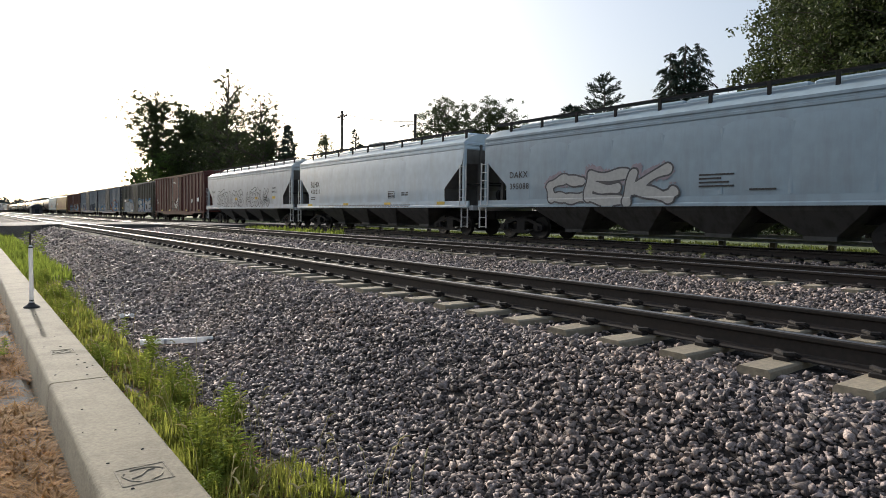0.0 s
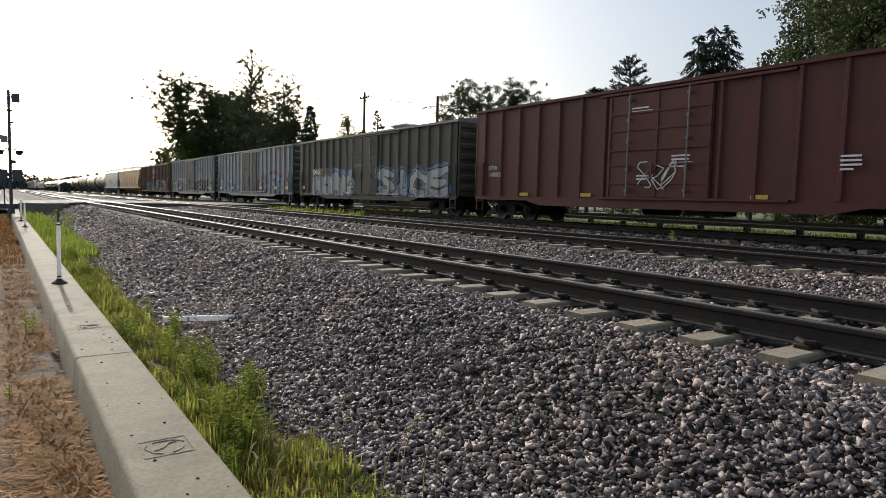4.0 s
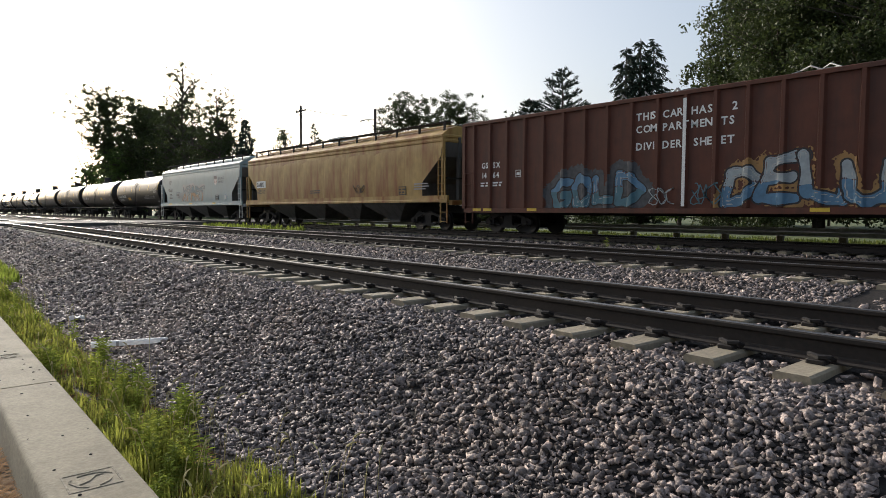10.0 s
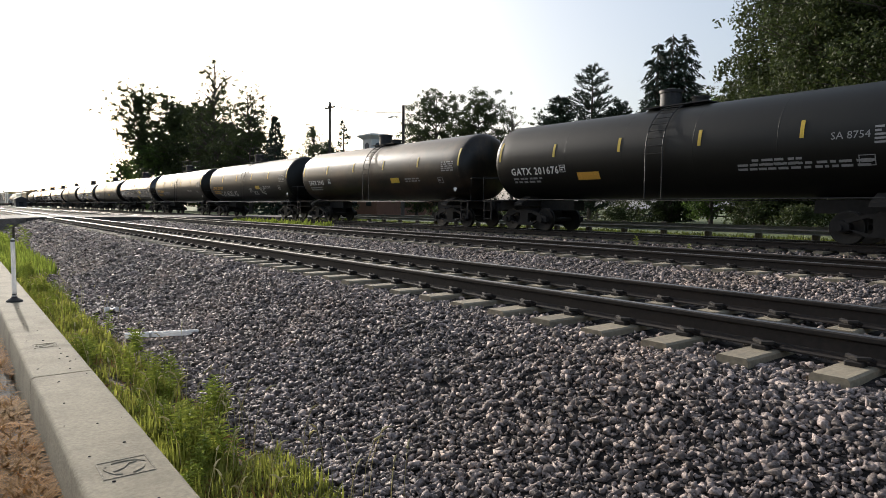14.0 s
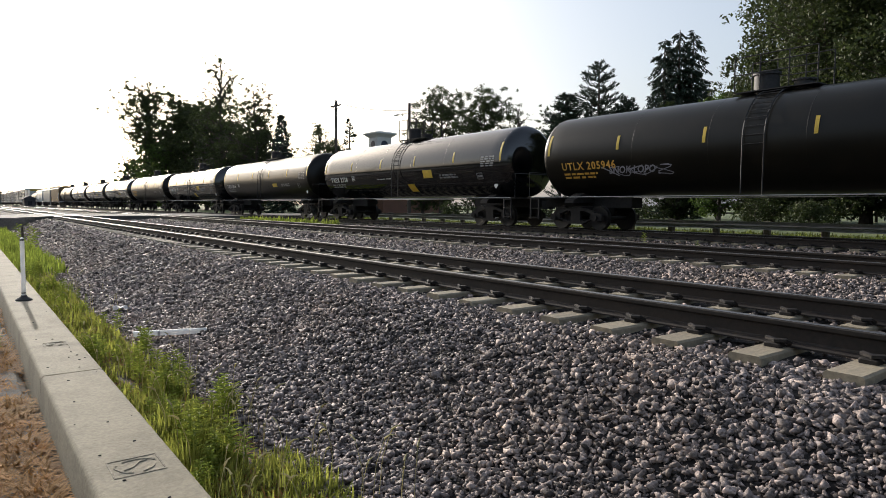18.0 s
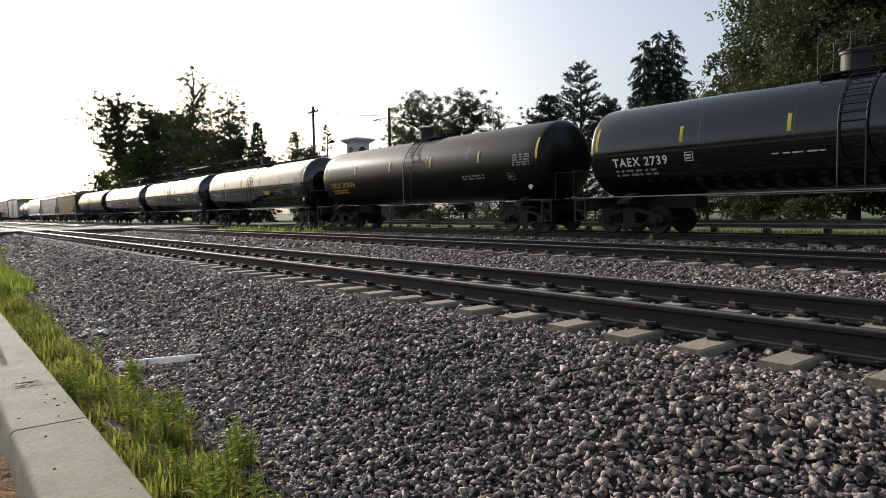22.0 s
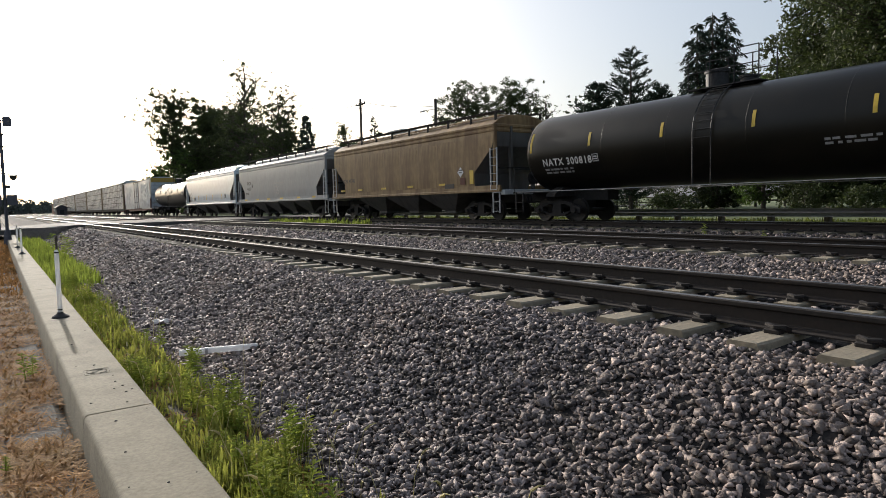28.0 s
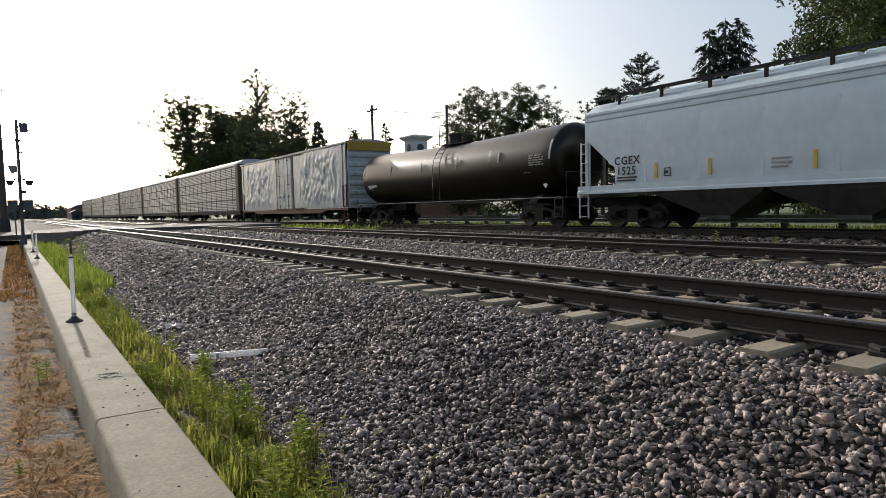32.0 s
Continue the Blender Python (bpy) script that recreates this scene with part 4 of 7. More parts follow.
def boxcar(L, body, label, roof=None, door=None, height=4.38, ribs=8, door_w=3.1, end=None, sill=0.95, plug=True, trim=None):
    """A box car: ribbed sides, a barred door, pressed ends, a shallow roof."""
    car = car_base("boxcar", label, "boxcar", L)
    roof, door, end, trim = roof or BEAM, door or body, end or body, trim or body
    e, hw = L / 2 - 0.72, 1.5
    s = Shape()
    s.box((-hw, -e, sill), (hw, e, height))
    put("body", s.mesh("body", body), car)
    s = Shape()
    top = height + 0.02
    s.prism([(-1.62, top - 0.1), (1.62, top - 0.1), (1.62, top), (0.9, top + 0.13), (0, top + 0.19), (-0.9, top + 0.13), (-1.62, top)], "y", -e - 0.06, e + 0.06)
    put("roof", s.mesh("roof", roof), car, "pale metal roof with a thin eave")
    def rib():
        q = Shape()
        q.prism([(-0.1, 0.01), (-0.045, -0.085), (0.045, -0.085), (0.1, 0.01)], "z", sill + 0.05, height - 0.1)
        q.v = [(b, a, c) for a, b, c in q.v]
        return q.mesh("rib", trim)
    spots = [q * (door_w / 2 + 0.22 + (e - door_w / 2 - 0.79) * k / (ribs - 1)) for q in (-1, 1) for k in range(ribs)]
    SIDES[car.name] = ("boxcar", spots, door_w, sill)
    for side in (-1, 1):
        for q in (-1, 1):
            for k in range(ribs):
                y = q * (door_w / 2 + 0.22 + (e - door_w / 2 - 0.79) * k / (ribs - 1))
                put("rib", cached(("rib", trim.name, sill, height), rib), car, "", pose(side * hw, y, 0, 0, 0, 0 if side < 0 else 180))
        s = Shape()
        x = side * (hw + 0.05)
        s.box((x - 0.05, -door_w / 2, sill + 0.08), (x + 0.05, door_w / 2, height - 0.22), 0.02)
        dr = put("door", s.mesh("door", door), car)
        s = Shape()
        for z in (1.45, 2.05, 2.55, 3.2, 3.75):
            s.box((x + side * 0.045, -door_w / 2 + 0.06, z), (x + side * (0.085 if z != 2.55 else 0.1), door_w / 2 - 0.06, z + 0.06))
        for y in (-door_w / 2 + 0.03, door_w / 2 - 0.11, -0.06):
            s.box((x + side * 0.045, y, sill + 0.1), (x + side * 0.08, y + 0.09, height - 0.24))
        put("door_rail", s.mesh("door_rail", door), dr)
        for y in (-door_w * 0.3, door_w * 0.27):
            s = Shape()
            s.tube([(x + side * 0.13, y, sill + 0.1), (x + side * 0.13, y, height - 0.2)], 0.028, 6)
            for z in (sill + 0.25, 1.9, 2.8, 3.5, height - 0.45):
                s.box((x + side * 0.05, y - 0.05, z), (x + side * 0.17, y + 0.05, z + 0.09), 0.01)
            put("lock_rod", s.mesh("lock_rod", BEAM), dr, "pale steel locking rod")
        s = Shape()
        s.rings([[(x + side * d, 0.1 + r * math.cos(a), 2.05 + r * math.sin(a)) for a in [j * math.pi / 8 for j in range(16)]] for d, r in ((0.06, 0.2), (0.11, 0.2), (0.115, 0.1), (0.14, 0.08))])
        s.box((x + side * 0.1, 0.06, 1.6), (x + side * 0.13, 0.14, 2.1))
        put("lock_gear", s.mesh("lock_gear", door), dr, "small dark locking gear")
        for z in (sill, height - 0.2):
            s = Shape()
            s.box((side * 1.5 - 0.14, -door_w - 0.4, z), (side * 1.5 + 0.14, door_w / 2 + 0.4, z + 0.07))
            put("door_track", s.mesh("door_track", trim), car)
        s = Shape()
        s.prism([(-e, sill), (-e, sill - 0.12), (-e + 3.3, sill - 0.12), (-e + 4.1, sill - 0.3), (e - 4.1, sill - 0.3), (e - 3.3, sill - 0.12), (e, sill - 0.12), (e, sill)], "x", side * 1.5 - 0.05, side * 1.5 + 0.05)
        put("side_sill", s.mesh("side_sill", trim), car)
        for q in (-1, 1):
            put("ladder", ladder(0.5, sill + 0.05, sill + 1.45, 4, trim, trim.name), car, "", pose(side * (hw + 0.1), q * (e - 0.32), 0, 0, 0, 0 if side < 0 else 180))
            put("step", ladder(0.42, 0.35, sill - 0.1, 2, trim, trim.name), car, "", pose(side * (hw + 0.02), q * (e - 0.3), 0, 0, 0, 0 if side < 0 else 180))
    for q in (-1, 1):
        for k in range(7):
            z = sill + 0.25 + k * (height - sill - 0.5) / 6.2
            def cor():
                c = Shape()
                c.prism([(0, -0.03), (0.07, 0.04), (0.07, 0.2), (0, 0.3)], "x", -1.4, 1.4)
                return c.mesh("end_pressing", end)
            put("end_pressing", cached(("press", end.name), cor), car, "", pose(0, q * e, z, 0, 0, 0 if q > 0 else 180))
        for x in (-1.5, 1.4):
            s = Shape()
            s.box((x, q * e - 0.05, sill), (x + 0.1, q * e + 0.1, height))
            put("corner_post", s.mesh("corner_post", end), car)
    s = Shape()
    s.box((-0.3, -L / 2 + 0.2, 0.7), (0.3, L / 2 - 0.2, sill))
    s.box((-1.1, -2.2, 0.5), (-0.5, -0.8, 0.8), 0.03)
    s.tube([(0.6, 0.6, 0.62), (0.6, 2.0, 0.62)], 0.2, 10)
    put("underframe", s.mesh("underframe", UNDER), car)
    add_trucks(car, L / 2 - 2.6)
    add_couplers(car, L)
    return car


def gondola(L, body, label, height=4.3, sill=0.95, ribs=10):
    """A high-sided open car: flat sheets between posts, a top chord, loose netting over the load."""
    car = car_base("gondola_car", label, "gondola car", L)
    e, hw = L / 2 - 0.6, 1.5
    pitch = (e - 0.1) / (ribs + 0.55)
    spots = [k * pitch for k in range(-ribs, ribs + 1)]
    SIDES[car.name] = ("boxcar", spots, 0, sill)
    s = Shape()
    for side in (-1, 1):
        s.box((side * hw - 0.04, -e, sill), (side * hw + 0.04, e, height - 0.1))
    s.v = [(math.copysign(min(abs(a), hw), a), b, c) for a, b, c in s.v]
    put("side_sheet", s.mesh("side_sheet", body), car)
    def rib():
        q = Shape()
        q.prism([(-0.1, 0.01), (-0.045, -0.085), (0.045, -0.085), (0.1, 0.01)], "z", sill + 0.02, height - 0.1)
        q.v = [(b, a, c) for a, b, c in q.v]
        return q.mesh("rib", body)
    for side in (-1, 1):
        for y in spots:
            put("rib", cached(("gonrib", body.name), rib), car, "", pose(side * hw, y, 0, 0, 0, 0 if side < 0 else 180))
        s = Shape()
        s.box((side * 1.5 - 0.09, -e, height - 0.1), (side * 1.5 + 0.09, e, height + 0.02), 0.015)
        put("top_chord", s.mesh("top_chord", body), car)
        s = Shape()
        s.box((side * 1.5 - 0.05, -e, sill - 0.16), (side * 1.5 + 0.05, e, sill), 0.01)
        put("side_sill", s.mesh("side_sill", body), car)
        for q in (-1, 1):
            put("ladder", ladder(0.42, sill + 0.05, sill + 1.45, 4, body, body.name), car, "", pose(side * (hw + 0.06), q * (e - 0.3), 0, 0, 0, 0 if side < 0 else 180))
            put("step", ladder(0.42, 0.35, sill - 0.1, 2, body, body.name), car, "", pose(side * (hw + 0.02), q * (e - 0.3), 0, 0, 0, 0 if side < 0 else 180))
    for q in (-1, 1):
        s = Shape()
        s.box((-hw + 0.05, q * e - 0.05, sill), (hw - 0.05, q * e + 0.03, height))
        for k in range(6):
            s.prism([(q * e, sill + 0.2 + k * 0.54), (q * (e + 0.08), sill + 0.27 + k * 0.54), (q * (e + 0.08), sill + 0.45 + k * 0.54), (q * e, sill + 0.55 + k * 0.54)], "x", -1.4, 1.4)
        put("end_sheet", s.mesh("end_sheet", P_OLD_END), car, "dark pressed end sheet")
        for x in (-1.56, 1.46):
            s = Shape()
            s.box((x, q * e - 0.08, sill), (x + 0.1, q * e + 0.1, height), 0.01)
            put("corner_post", s.mesh("corner_post", body), car)
    s = Shape()
    s.box((-1.4, -e + 0.06, 1.0), (1.4, e - 0.06, height - 0.25))
    put("load", s.mesh("load", UNDER), car, "dark load under netting")
    random.seed(64)
    s = Shape()
    for k in range(26):
        y = random.uniform(-e + 0.4, e - 0.4)
        n, lift = random.uniform(0.4, 1.1), random.uniform(0.02, 0.22)
        s.tube([(random.uniform(-1.5, -1.2), y, height), (-1.3, y + n * 0.4, height + lift), (random.uniform(-1.4, -1.0), y + n * 0.7, height + lift * 0.7), (-1.45, y + n, height - 0.02)], 0.022, 5)
    put("netting", s.mesh("netting", BEAM), car, "ragged pale netting along the top")
    s = Shape()
    s.box((-0.3, -L / 2 + 0.2, 0.7), (0.3, L / 2 - 0.2, sill + 0.05))
    put("underframe", s.mesh("underframe", UNDER), car)
    add_trucks(car, L / 2 - 2.6)
    add_couplers(car, L)
    return car


TANK_Z, TANK_R = 2.655, 1.465


def tank_car(L, shell, label, band=True, platform_y=0.0, rail_mat=None, mark=None, marks=8, sag=0.0, rails=True, long_rail=False):
    """A tank car: a drum with dished heads, sill, bolsters, top platform with dome, ladder."""
    car = car_base("tank_car", label, "tank car", L)
    rail_mat = rail_mat or DARK_STEEL
    e = L / 2 - 1.04
    def shell_mesh():
        s = Shape()
        rings = []
        prof = [(e + 0.3, 0.02), (e + 0.285, 0.4), (e + 0.235, 0.75), (e + 0.155, 1.05), (e + 0.06, 1.26), (e - 0.02, 1.36), (e - 0.1, 1.425), (e - 0.17, 1.455), (e - 0.24, TANK_R), (e - 0.9, TANK_R)]
        seq = [(-y, r) for y, r in prof] + [(-e * 0.35, TANK_R), (0, TANK_R), (e * 0.35, TANK_R)] + [(y, r) for y, r in reversed(prof)]
        for y, r in seq:
            dz = -sag * (1 - abs(y) / e) if sag else 0
            rings.append([(r * math.sin(a), y, TANK_Z + dz + r * math.cos(a)) for a in [j * math.pi / 24 for j in range(48)]])
        s.rings(rings)
        return smooth_by_angle(s.mesh("shell", shell), 50)
    put("shell", cached(("shell", shell.name, round(L, 1), sag), shell_mesh), car)
    tk = (TANK_Z, TANK_R)
    for y in (-e + 0.26, -e * 0.5, -e * 0.17, e * 0.17, e * 0.5, e - 0.26):
        def weld():
            s = Shape()
            s.rings([[(r * math.sin(a), y2, TANK_Z + r * math.cos(a)) for a in [j * math.pi / 24 for j in range(48)]] for y2, r in ((-0.02, TANK_R - 0.006), (-0.008, TANK_R + 0.0025), (0.008, TANK_R + 0.0025), (0.02, TANK_R - 0.006))], False)
            return smooth_by_angle(s.mesh("weld_band", shell), 60)
        put("weld_band", cached(("weld", shell.name), weld), car, "", pose(0, y, -sag * (1 - abs(y) / e) if sag else 0))
    s = Shape()
    s.box((-0.3, -L / 2 + 0.2, 0.78), (0.3, -e + 3.2, 1.15), 0.02)
    put("stub_sill", s.mesh("stub_sill", UNDER), car)
    s = Shape()
    s.box((-0.3, e - 3.2, 0.78), (0.3, L / 2 - 0.2, 1.15), 0.02)
    put("stub_sill", s.mesh("stub_sill", UNDER), car)
    for q in (-1, 1):
        s = Shape()
        y = q * (L / 2 - 2.35)
        s.prism([(-1.4, 0.95), (1.4, 0.95), (1.35, 1.06), (0.85, 1.3), (0, 1.22), (-0.85, 1.3), (-1.35, 1.06)], "y", y - 0.22, y + 0.22)
        put("saddle", s.mesh("saddle", UNDER), car)
        s = Shape()
        s.box((-1.5, min(q * (e - 1.0), q * (L / 2 - 0.35)), 1.12), (1.5, max(q * (e - 1.0), q * (L / 2 - 0.35)), 1.17))
        put("end_platform", s.mesh("end_platform", UNDER), car)
        s = Shape()
        s.tube([(-1.45, q * (L / 2 - 0.4), 1.15), (-1.45, q * (L / 2 - 0.4), 2.1), (1.45, q * (L / 2 - 0.4), 2.1), (1.45, q * (L / 2 - 0.4), 1.15)], 0.02, 5)
        put("end_rail", s.mesh("end_rail", rail_mat), car)
        for side in (-1, 1):
            put("step", ladder(0.42, 0.35, 1.15, 3, rail_mat, rail_mat.name), car, "", pose(side * 1.5, q * (L / 2 - 0.75), 0, 0, 0, 0 if side < 0 else 180))
    for side in (-1, 1):
        s = Shape()
        s.tube([(side * 1.49, -L / 2 + 0.6, 1.16), (side * 1.49, L / 2 - 0.6, 1.16)], 0.018, 6)
        put("side_rail", s.mesh("side_rail", LETTER_G if rails else rail_mat), car, "thin pale rail along the tank foot")
        s = Shape()
        for y in (platform_y - 0.3, platform_y + 0.3):
            s.tube([(side * (TANK_R + 0.06) * math.sin(a), y, TANK_Z + (TANK_R + 0.06) * math.cos(a)) for a in [0.25 + j * 0.16 for j in range(9)]] + [(side * 1.52, y, 1.2)], 0.02, 5)
        steps = put("ladder", cached(("tank_ladder", side, platform_y, rail_mat.name), lambda: s.mesh("ladder", rail_mat)), car)
        for j in range(9):
            a = 0.35 + j * 0.16
            X, Z = side * (TANK_R + 0.07) * math.sin(a), TANK_Z + (TANK_R + 0.07) * math.cos(a)
            q = Shape()
            q.tube([(0, -0.3, 0), (0, 0.3, 0)], 0.014, 5)
            put("rung", cached(("rung", rail_mat.name), lambda: q.mesh("rung", rail_mat)), steps, "", pose(X, platform_y, Z))
    zt = TANK_Z + TANK_R - (sag if sag else 0)
    s = Shape()
    s.box((-0.5, platform_y - 1.15, zt + 0.03), (0.5, platform_y + 1.15, zt + 0.06))
    put("top_platform", s.mesh("top_platform", rail_mat), car)
    s = Shape()
    ring = lambda r, z: [(r * math.cos(a), platform_y + 0.45 + r * math.sin(a), z) for a in [j * math.pi / 10 for j in range(20)]]
    s.rings([ring(0.34, zt - 0.05), ring(0.34, zt + 0.52), ring(0.38, zt + 0.52), ring(0.38, zt + 0.6), ring(0.2, zt + 0.64)])
    put("valve_dome", smooth_by_angle(s.mesh("valve_dome", rail_mat)), car)
    s = Shape()
    ring2 = lambda r, z: [(r * math.cos(a), platform_y - 0.6 + r * math.sin(a), z) for a in [j * math.pi / 8 for j in range(16)]]
    s.rings([ring2(0.26, zt - 0.05), ring2(0.26, zt + 0.22), ring2(0.31, zt + 0.22), ring2(0.31, zt + 0.27)])
    put("manway", smooth_by_angle(s.mesh("manway", rail_mat)), car)
    if rails:
        for X in (-0.5, 0.5):
            s = Shape()
            for h in (0.55, 1.05):
                s.tube([(X, platform_y - 1.15, zt + h), (X, platform_y + 1.15, zt + h)], 0.018, 5)
            for y in (-1.15, -0.4, 0.4, 1.15):
                s.tube([(X, platform_y + y, zt + 0.05), (X, platform_y + y, zt + 1.05)], 0.02, 5)
            put("platform_railing", s.mesh("platform_railing", rail_mat), car)
    if long_rail:
        for q in (-1, 1):
            s = Shape()
            s.tube([(-0.5, platform_y + q * 1.2, zt + 0.62), (-0.5, q * (e - 0.35), zt + 0.62), (-0.5, q * (e + 0.05), zt + 0.4), (-0.5, q * (e + 0.1), zt - 0.25)], 0.02, 5)
            for j in range(4):
                y = q * (1.6 + (e - 2.2) * j / 3)
                s.tube([(-0.5, y, zt - 0.12), (-0.5, y, zt + 0.62)], 0.016, 5)
            put("walkway_railing", s.mesh("walkway_railing", rail_mat), car)
            s = Shape()
            s.box((-0.35, min(q * 1.2, q * (e - 0.4)), zt + 0.03), (0.35, max(q * 1.2, q * (e - 0.4)), zt + 0.06))
            put("top_walkway", s.mesh("top_walkway", rail_mat), car)
    if mark:
        for k in range(marks):
            y = -e + 0.3 + (2 * e - 0.6) * k / (marks - 1)
            plate(car, y, TANK_Z + (0.05 if 0 < k < marks - 1 else 0.0), 0.1, 0.46 if 0 < k < marks - 1 else 0.75, mark, 0, "reflector_strip", tk)
    add_trucks(car, L / 2 - 2.35)
    add_couplers(car, L)
    return car


def autorack(L, body, label, end):
    """An enclosed car carrier: tall, with rows of slatted side panels between posts."""
    car = car_base("autorack_car", label, "autorack car", L)
    e, hw, top = L / 2 - 0.5, 1.52, 5.2
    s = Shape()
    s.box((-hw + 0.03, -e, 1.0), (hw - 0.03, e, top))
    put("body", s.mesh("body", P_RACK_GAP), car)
    def roof():
        q = Shape()
        q.prism([(-hw - 0.03, top), (hw + 0.03, top), (hw, top + 0.22), (0.9, top + 0.5), (0, top + 0.58), (-0.9, top + 0.5), (-hw, top + 0.22)], "y", -e, e)
        return q.mesh("roof", body)
    put("roof", cached(("arroof", body.name, L), roof), car)
    def panel():
        q = Shape()
        for j in range(6):
            z = j * 0.155
            q.prism([(0.0, z), (-0.05, z + 0.01), (-0.045, z + 0.085), (0.0, z + 0.1)], "y", -0.9, 0.9)
        return q.mesh("slat_panel", body)
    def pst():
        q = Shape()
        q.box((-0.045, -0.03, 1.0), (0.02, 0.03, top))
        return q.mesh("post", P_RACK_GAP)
    n = int(2 * e / 1.85)
    for side in (-1, 1):
        for k in range(n + 1):
            put("post", cached(("arpost", body.name), pst), car, "", pose(side * (hw - 0.02), -e + 0.05 + (2 * e - 0.1) * k / n, 0, 0, 0, 0 if side < 0 else 180))
        if side < 0:
            for k in range(n):
                for r in range(4):
                    put("slat_panel", cached(("arpanel", body.name), panel), car, "", pose(-hw + 0.03, -e + 0.05 + (2 * e - 0.1) * (k + 0.5) / n, 1.12 + r * 1.02))
    for q in (-1, 1):
        s = Shape()
        s.box((-hw, q * e - 0.06, 0.95), (hw, q * e + 0.06, top + 0.1), 0.02)
        for k in range(5):
            s.box((-1.2 + k * 0.6 - 0.05, q * e - 0.1, 1.0), (-1.2 + k * 0.6 + 0.05, q * e + 0.1, top))
        put("end_door", s.mesh("end_door", end), car)
        s = Shape()
        s.box((-hw - 0.03, min(q * e, q * (e - 0.75)), 1.0), (-hw + 0.06, max(q * e, q * (e - 0.75)), top + 0.1), 0.01)
        put("end_screen", s.mesh("end_screen", end), car)
    s = Shape()
    s.box((-1.5, -L / 2 + 0.3, 0.7), (1.5, L / 2 - 0.3, 1.0), 0.02)
    put("deck_frame", s.mesh("deck_frame", UNDER), car)
    add_trucks(car, L / 2 - 3.0)
    add_couplers(car, L)
    return car


# paints of the cars
P_BLUEGREY = paint("paint_blue_grey", (0.33, 0.43, 0.5), 0.5, (0.15, 0.15, 0.14), 0.35)
P_PALEBLUE = paint("paint_pale_blue", (0.53, 0.65, 0.73), 0.45, (0.28, 0.27, 0.25), 0.3, coat=0.3)
P_WHITE = paint("paint_dull_white", (0.54, 0.6, 0.64), 0.55, (0.24, 0.21, 0.18), 0.45)
P_RED = paint("paint_oxide_red", (0.115, 0.026, 0.017), 0.65, (0.045, 0.022, 0.018), 0.7)
P_BROWN = paint("paint_red_brown", (0.115, 0.032, 0.015), 0.7, (0.045, 0.018, 0.012), 0.75, scale=1.4, spread=0.14)
P_OLIVE = paint("paint_olive_grime", (0.085, 0.08, 0.058), 0.7, (0.13, 0.12, 0.1), 0.5)
P_SILVER = paint("paint_silver", (0.25, 0.28, 0.3), 0.55, (0.07, 0.065, 0.06), 0.75, scale=1.3, spread=0.12)
P_DOOR = paint("paint_grimy_door", (0.13, 0.135, 0.125), 0.65, (0.05, 0.045, 0.038), 0.8, scale=1.6, spread=0.15)
# silver boxcar ends: the shade on them is put into this dark colour
P_END_SHADE = paint("paint_shaded_end", (0.05, 0.05, 0.05), 0.75)
P_TAN = paint("paint_tan_rust", (0.45, 0.285, 0.085), 0.6, (0.19, 0.055, 0.009), 0.92, scale=1.5, spread=0.16, streak=(0.8, 0.75, 0.13), low=0.42, high=0.64)
P_SKY = paint("paint_sky_grey", (0.27, 0.39, 0.42), 0.5, (0.18, 0.2, 0.19), 0.35)
P_BLACK = paint("paint_tank_black", (0.002, 0.003, 0.004), 0.09, (0.004, 0.0045, 0.005), 0.3, spec=0.85, bump=0.0)
P_BLACK_DULL = paint("paint_tank_dull", (0.004, 0.0045, 0.0035), 0.46, (0.009, 0.0095, 0.007), 0.5, spec=0.32, bump=0.01)
P_BROWN_TANK = paint("paint_tank_rusty", (0.009, 0.007, 0.005), 0.36, (0.075, 0.045, 0.022), 0.8, scale=0.8, streak=(1, 0.5, 0.6), spec=0.4)
P_OLIVE_TANK = paint("paint_tank_olive", (0.005, 0.0047, 0.003), 0.32, (0.016, 0.013, 0.0075), 0.6, scale=0.8, streak=(1, 0.5, 0.6), spec=0.26, bump=0.01)
P_TAN2 = paint("paint_tan_dust", (0.33, 0.215, 0.095), 0.65, (0.13, 0.07, 0.03), 0.9, scale=1.9, spread=0.2, streak=(0.8, 0.9, 0.16), low=0.4, high=0.62)
P_GREY = paint("paint_light_grey", (0.29, 0.325, 0.34), 0.5, (0.19, 0.18, 0.165), 0.35)
P_CLEAN = paint("paint_clean_white", (0.64, 0.74, 0.79), 0.42, (0.42, 0.44, 0.45), 0.3, coat=0.4)
P_CRUMPLE = material("paint_crumpled_white", (0.46, 0.5, 0.51), 0.38, 0, 0.12, 2.2, (0.2, 0.18, 0.16), 0.5, streak=(1, 2, 0.7), stain_scale=1.6, bump=0.2)
P_RACK = paint("paint_rack_silver", (0.5, 0.56, 0.59), 0.45, (0.2, 0.2, 0.19), 0.4)
P_RACK2 = paint("paint_rack_grey", (0.4, 0.44, 0.46), 0.5, (0.16, 0.15, 0.14), 0.45)
# shade of the gaps behind the slats, painted dark; the dark posts share it
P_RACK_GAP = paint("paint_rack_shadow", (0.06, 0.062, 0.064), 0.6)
P_ENDYELLOW = paint("paint_end_yellow", (0.5, 0.33, 0.05), 0.6)
P_OLD_END = paint("paint_end_dirty", (0.10, 0.085, 0.05), 0.7)
G_WHITE, G_BLACK = material("spray_white", (0.4, 0.4, 0.385), 0.6, 0, 0.1, 8, bump=0), material("spray_black", (0.02, 0.02, 0.022), 0.5, 0, 0.2, 8, bump=0)
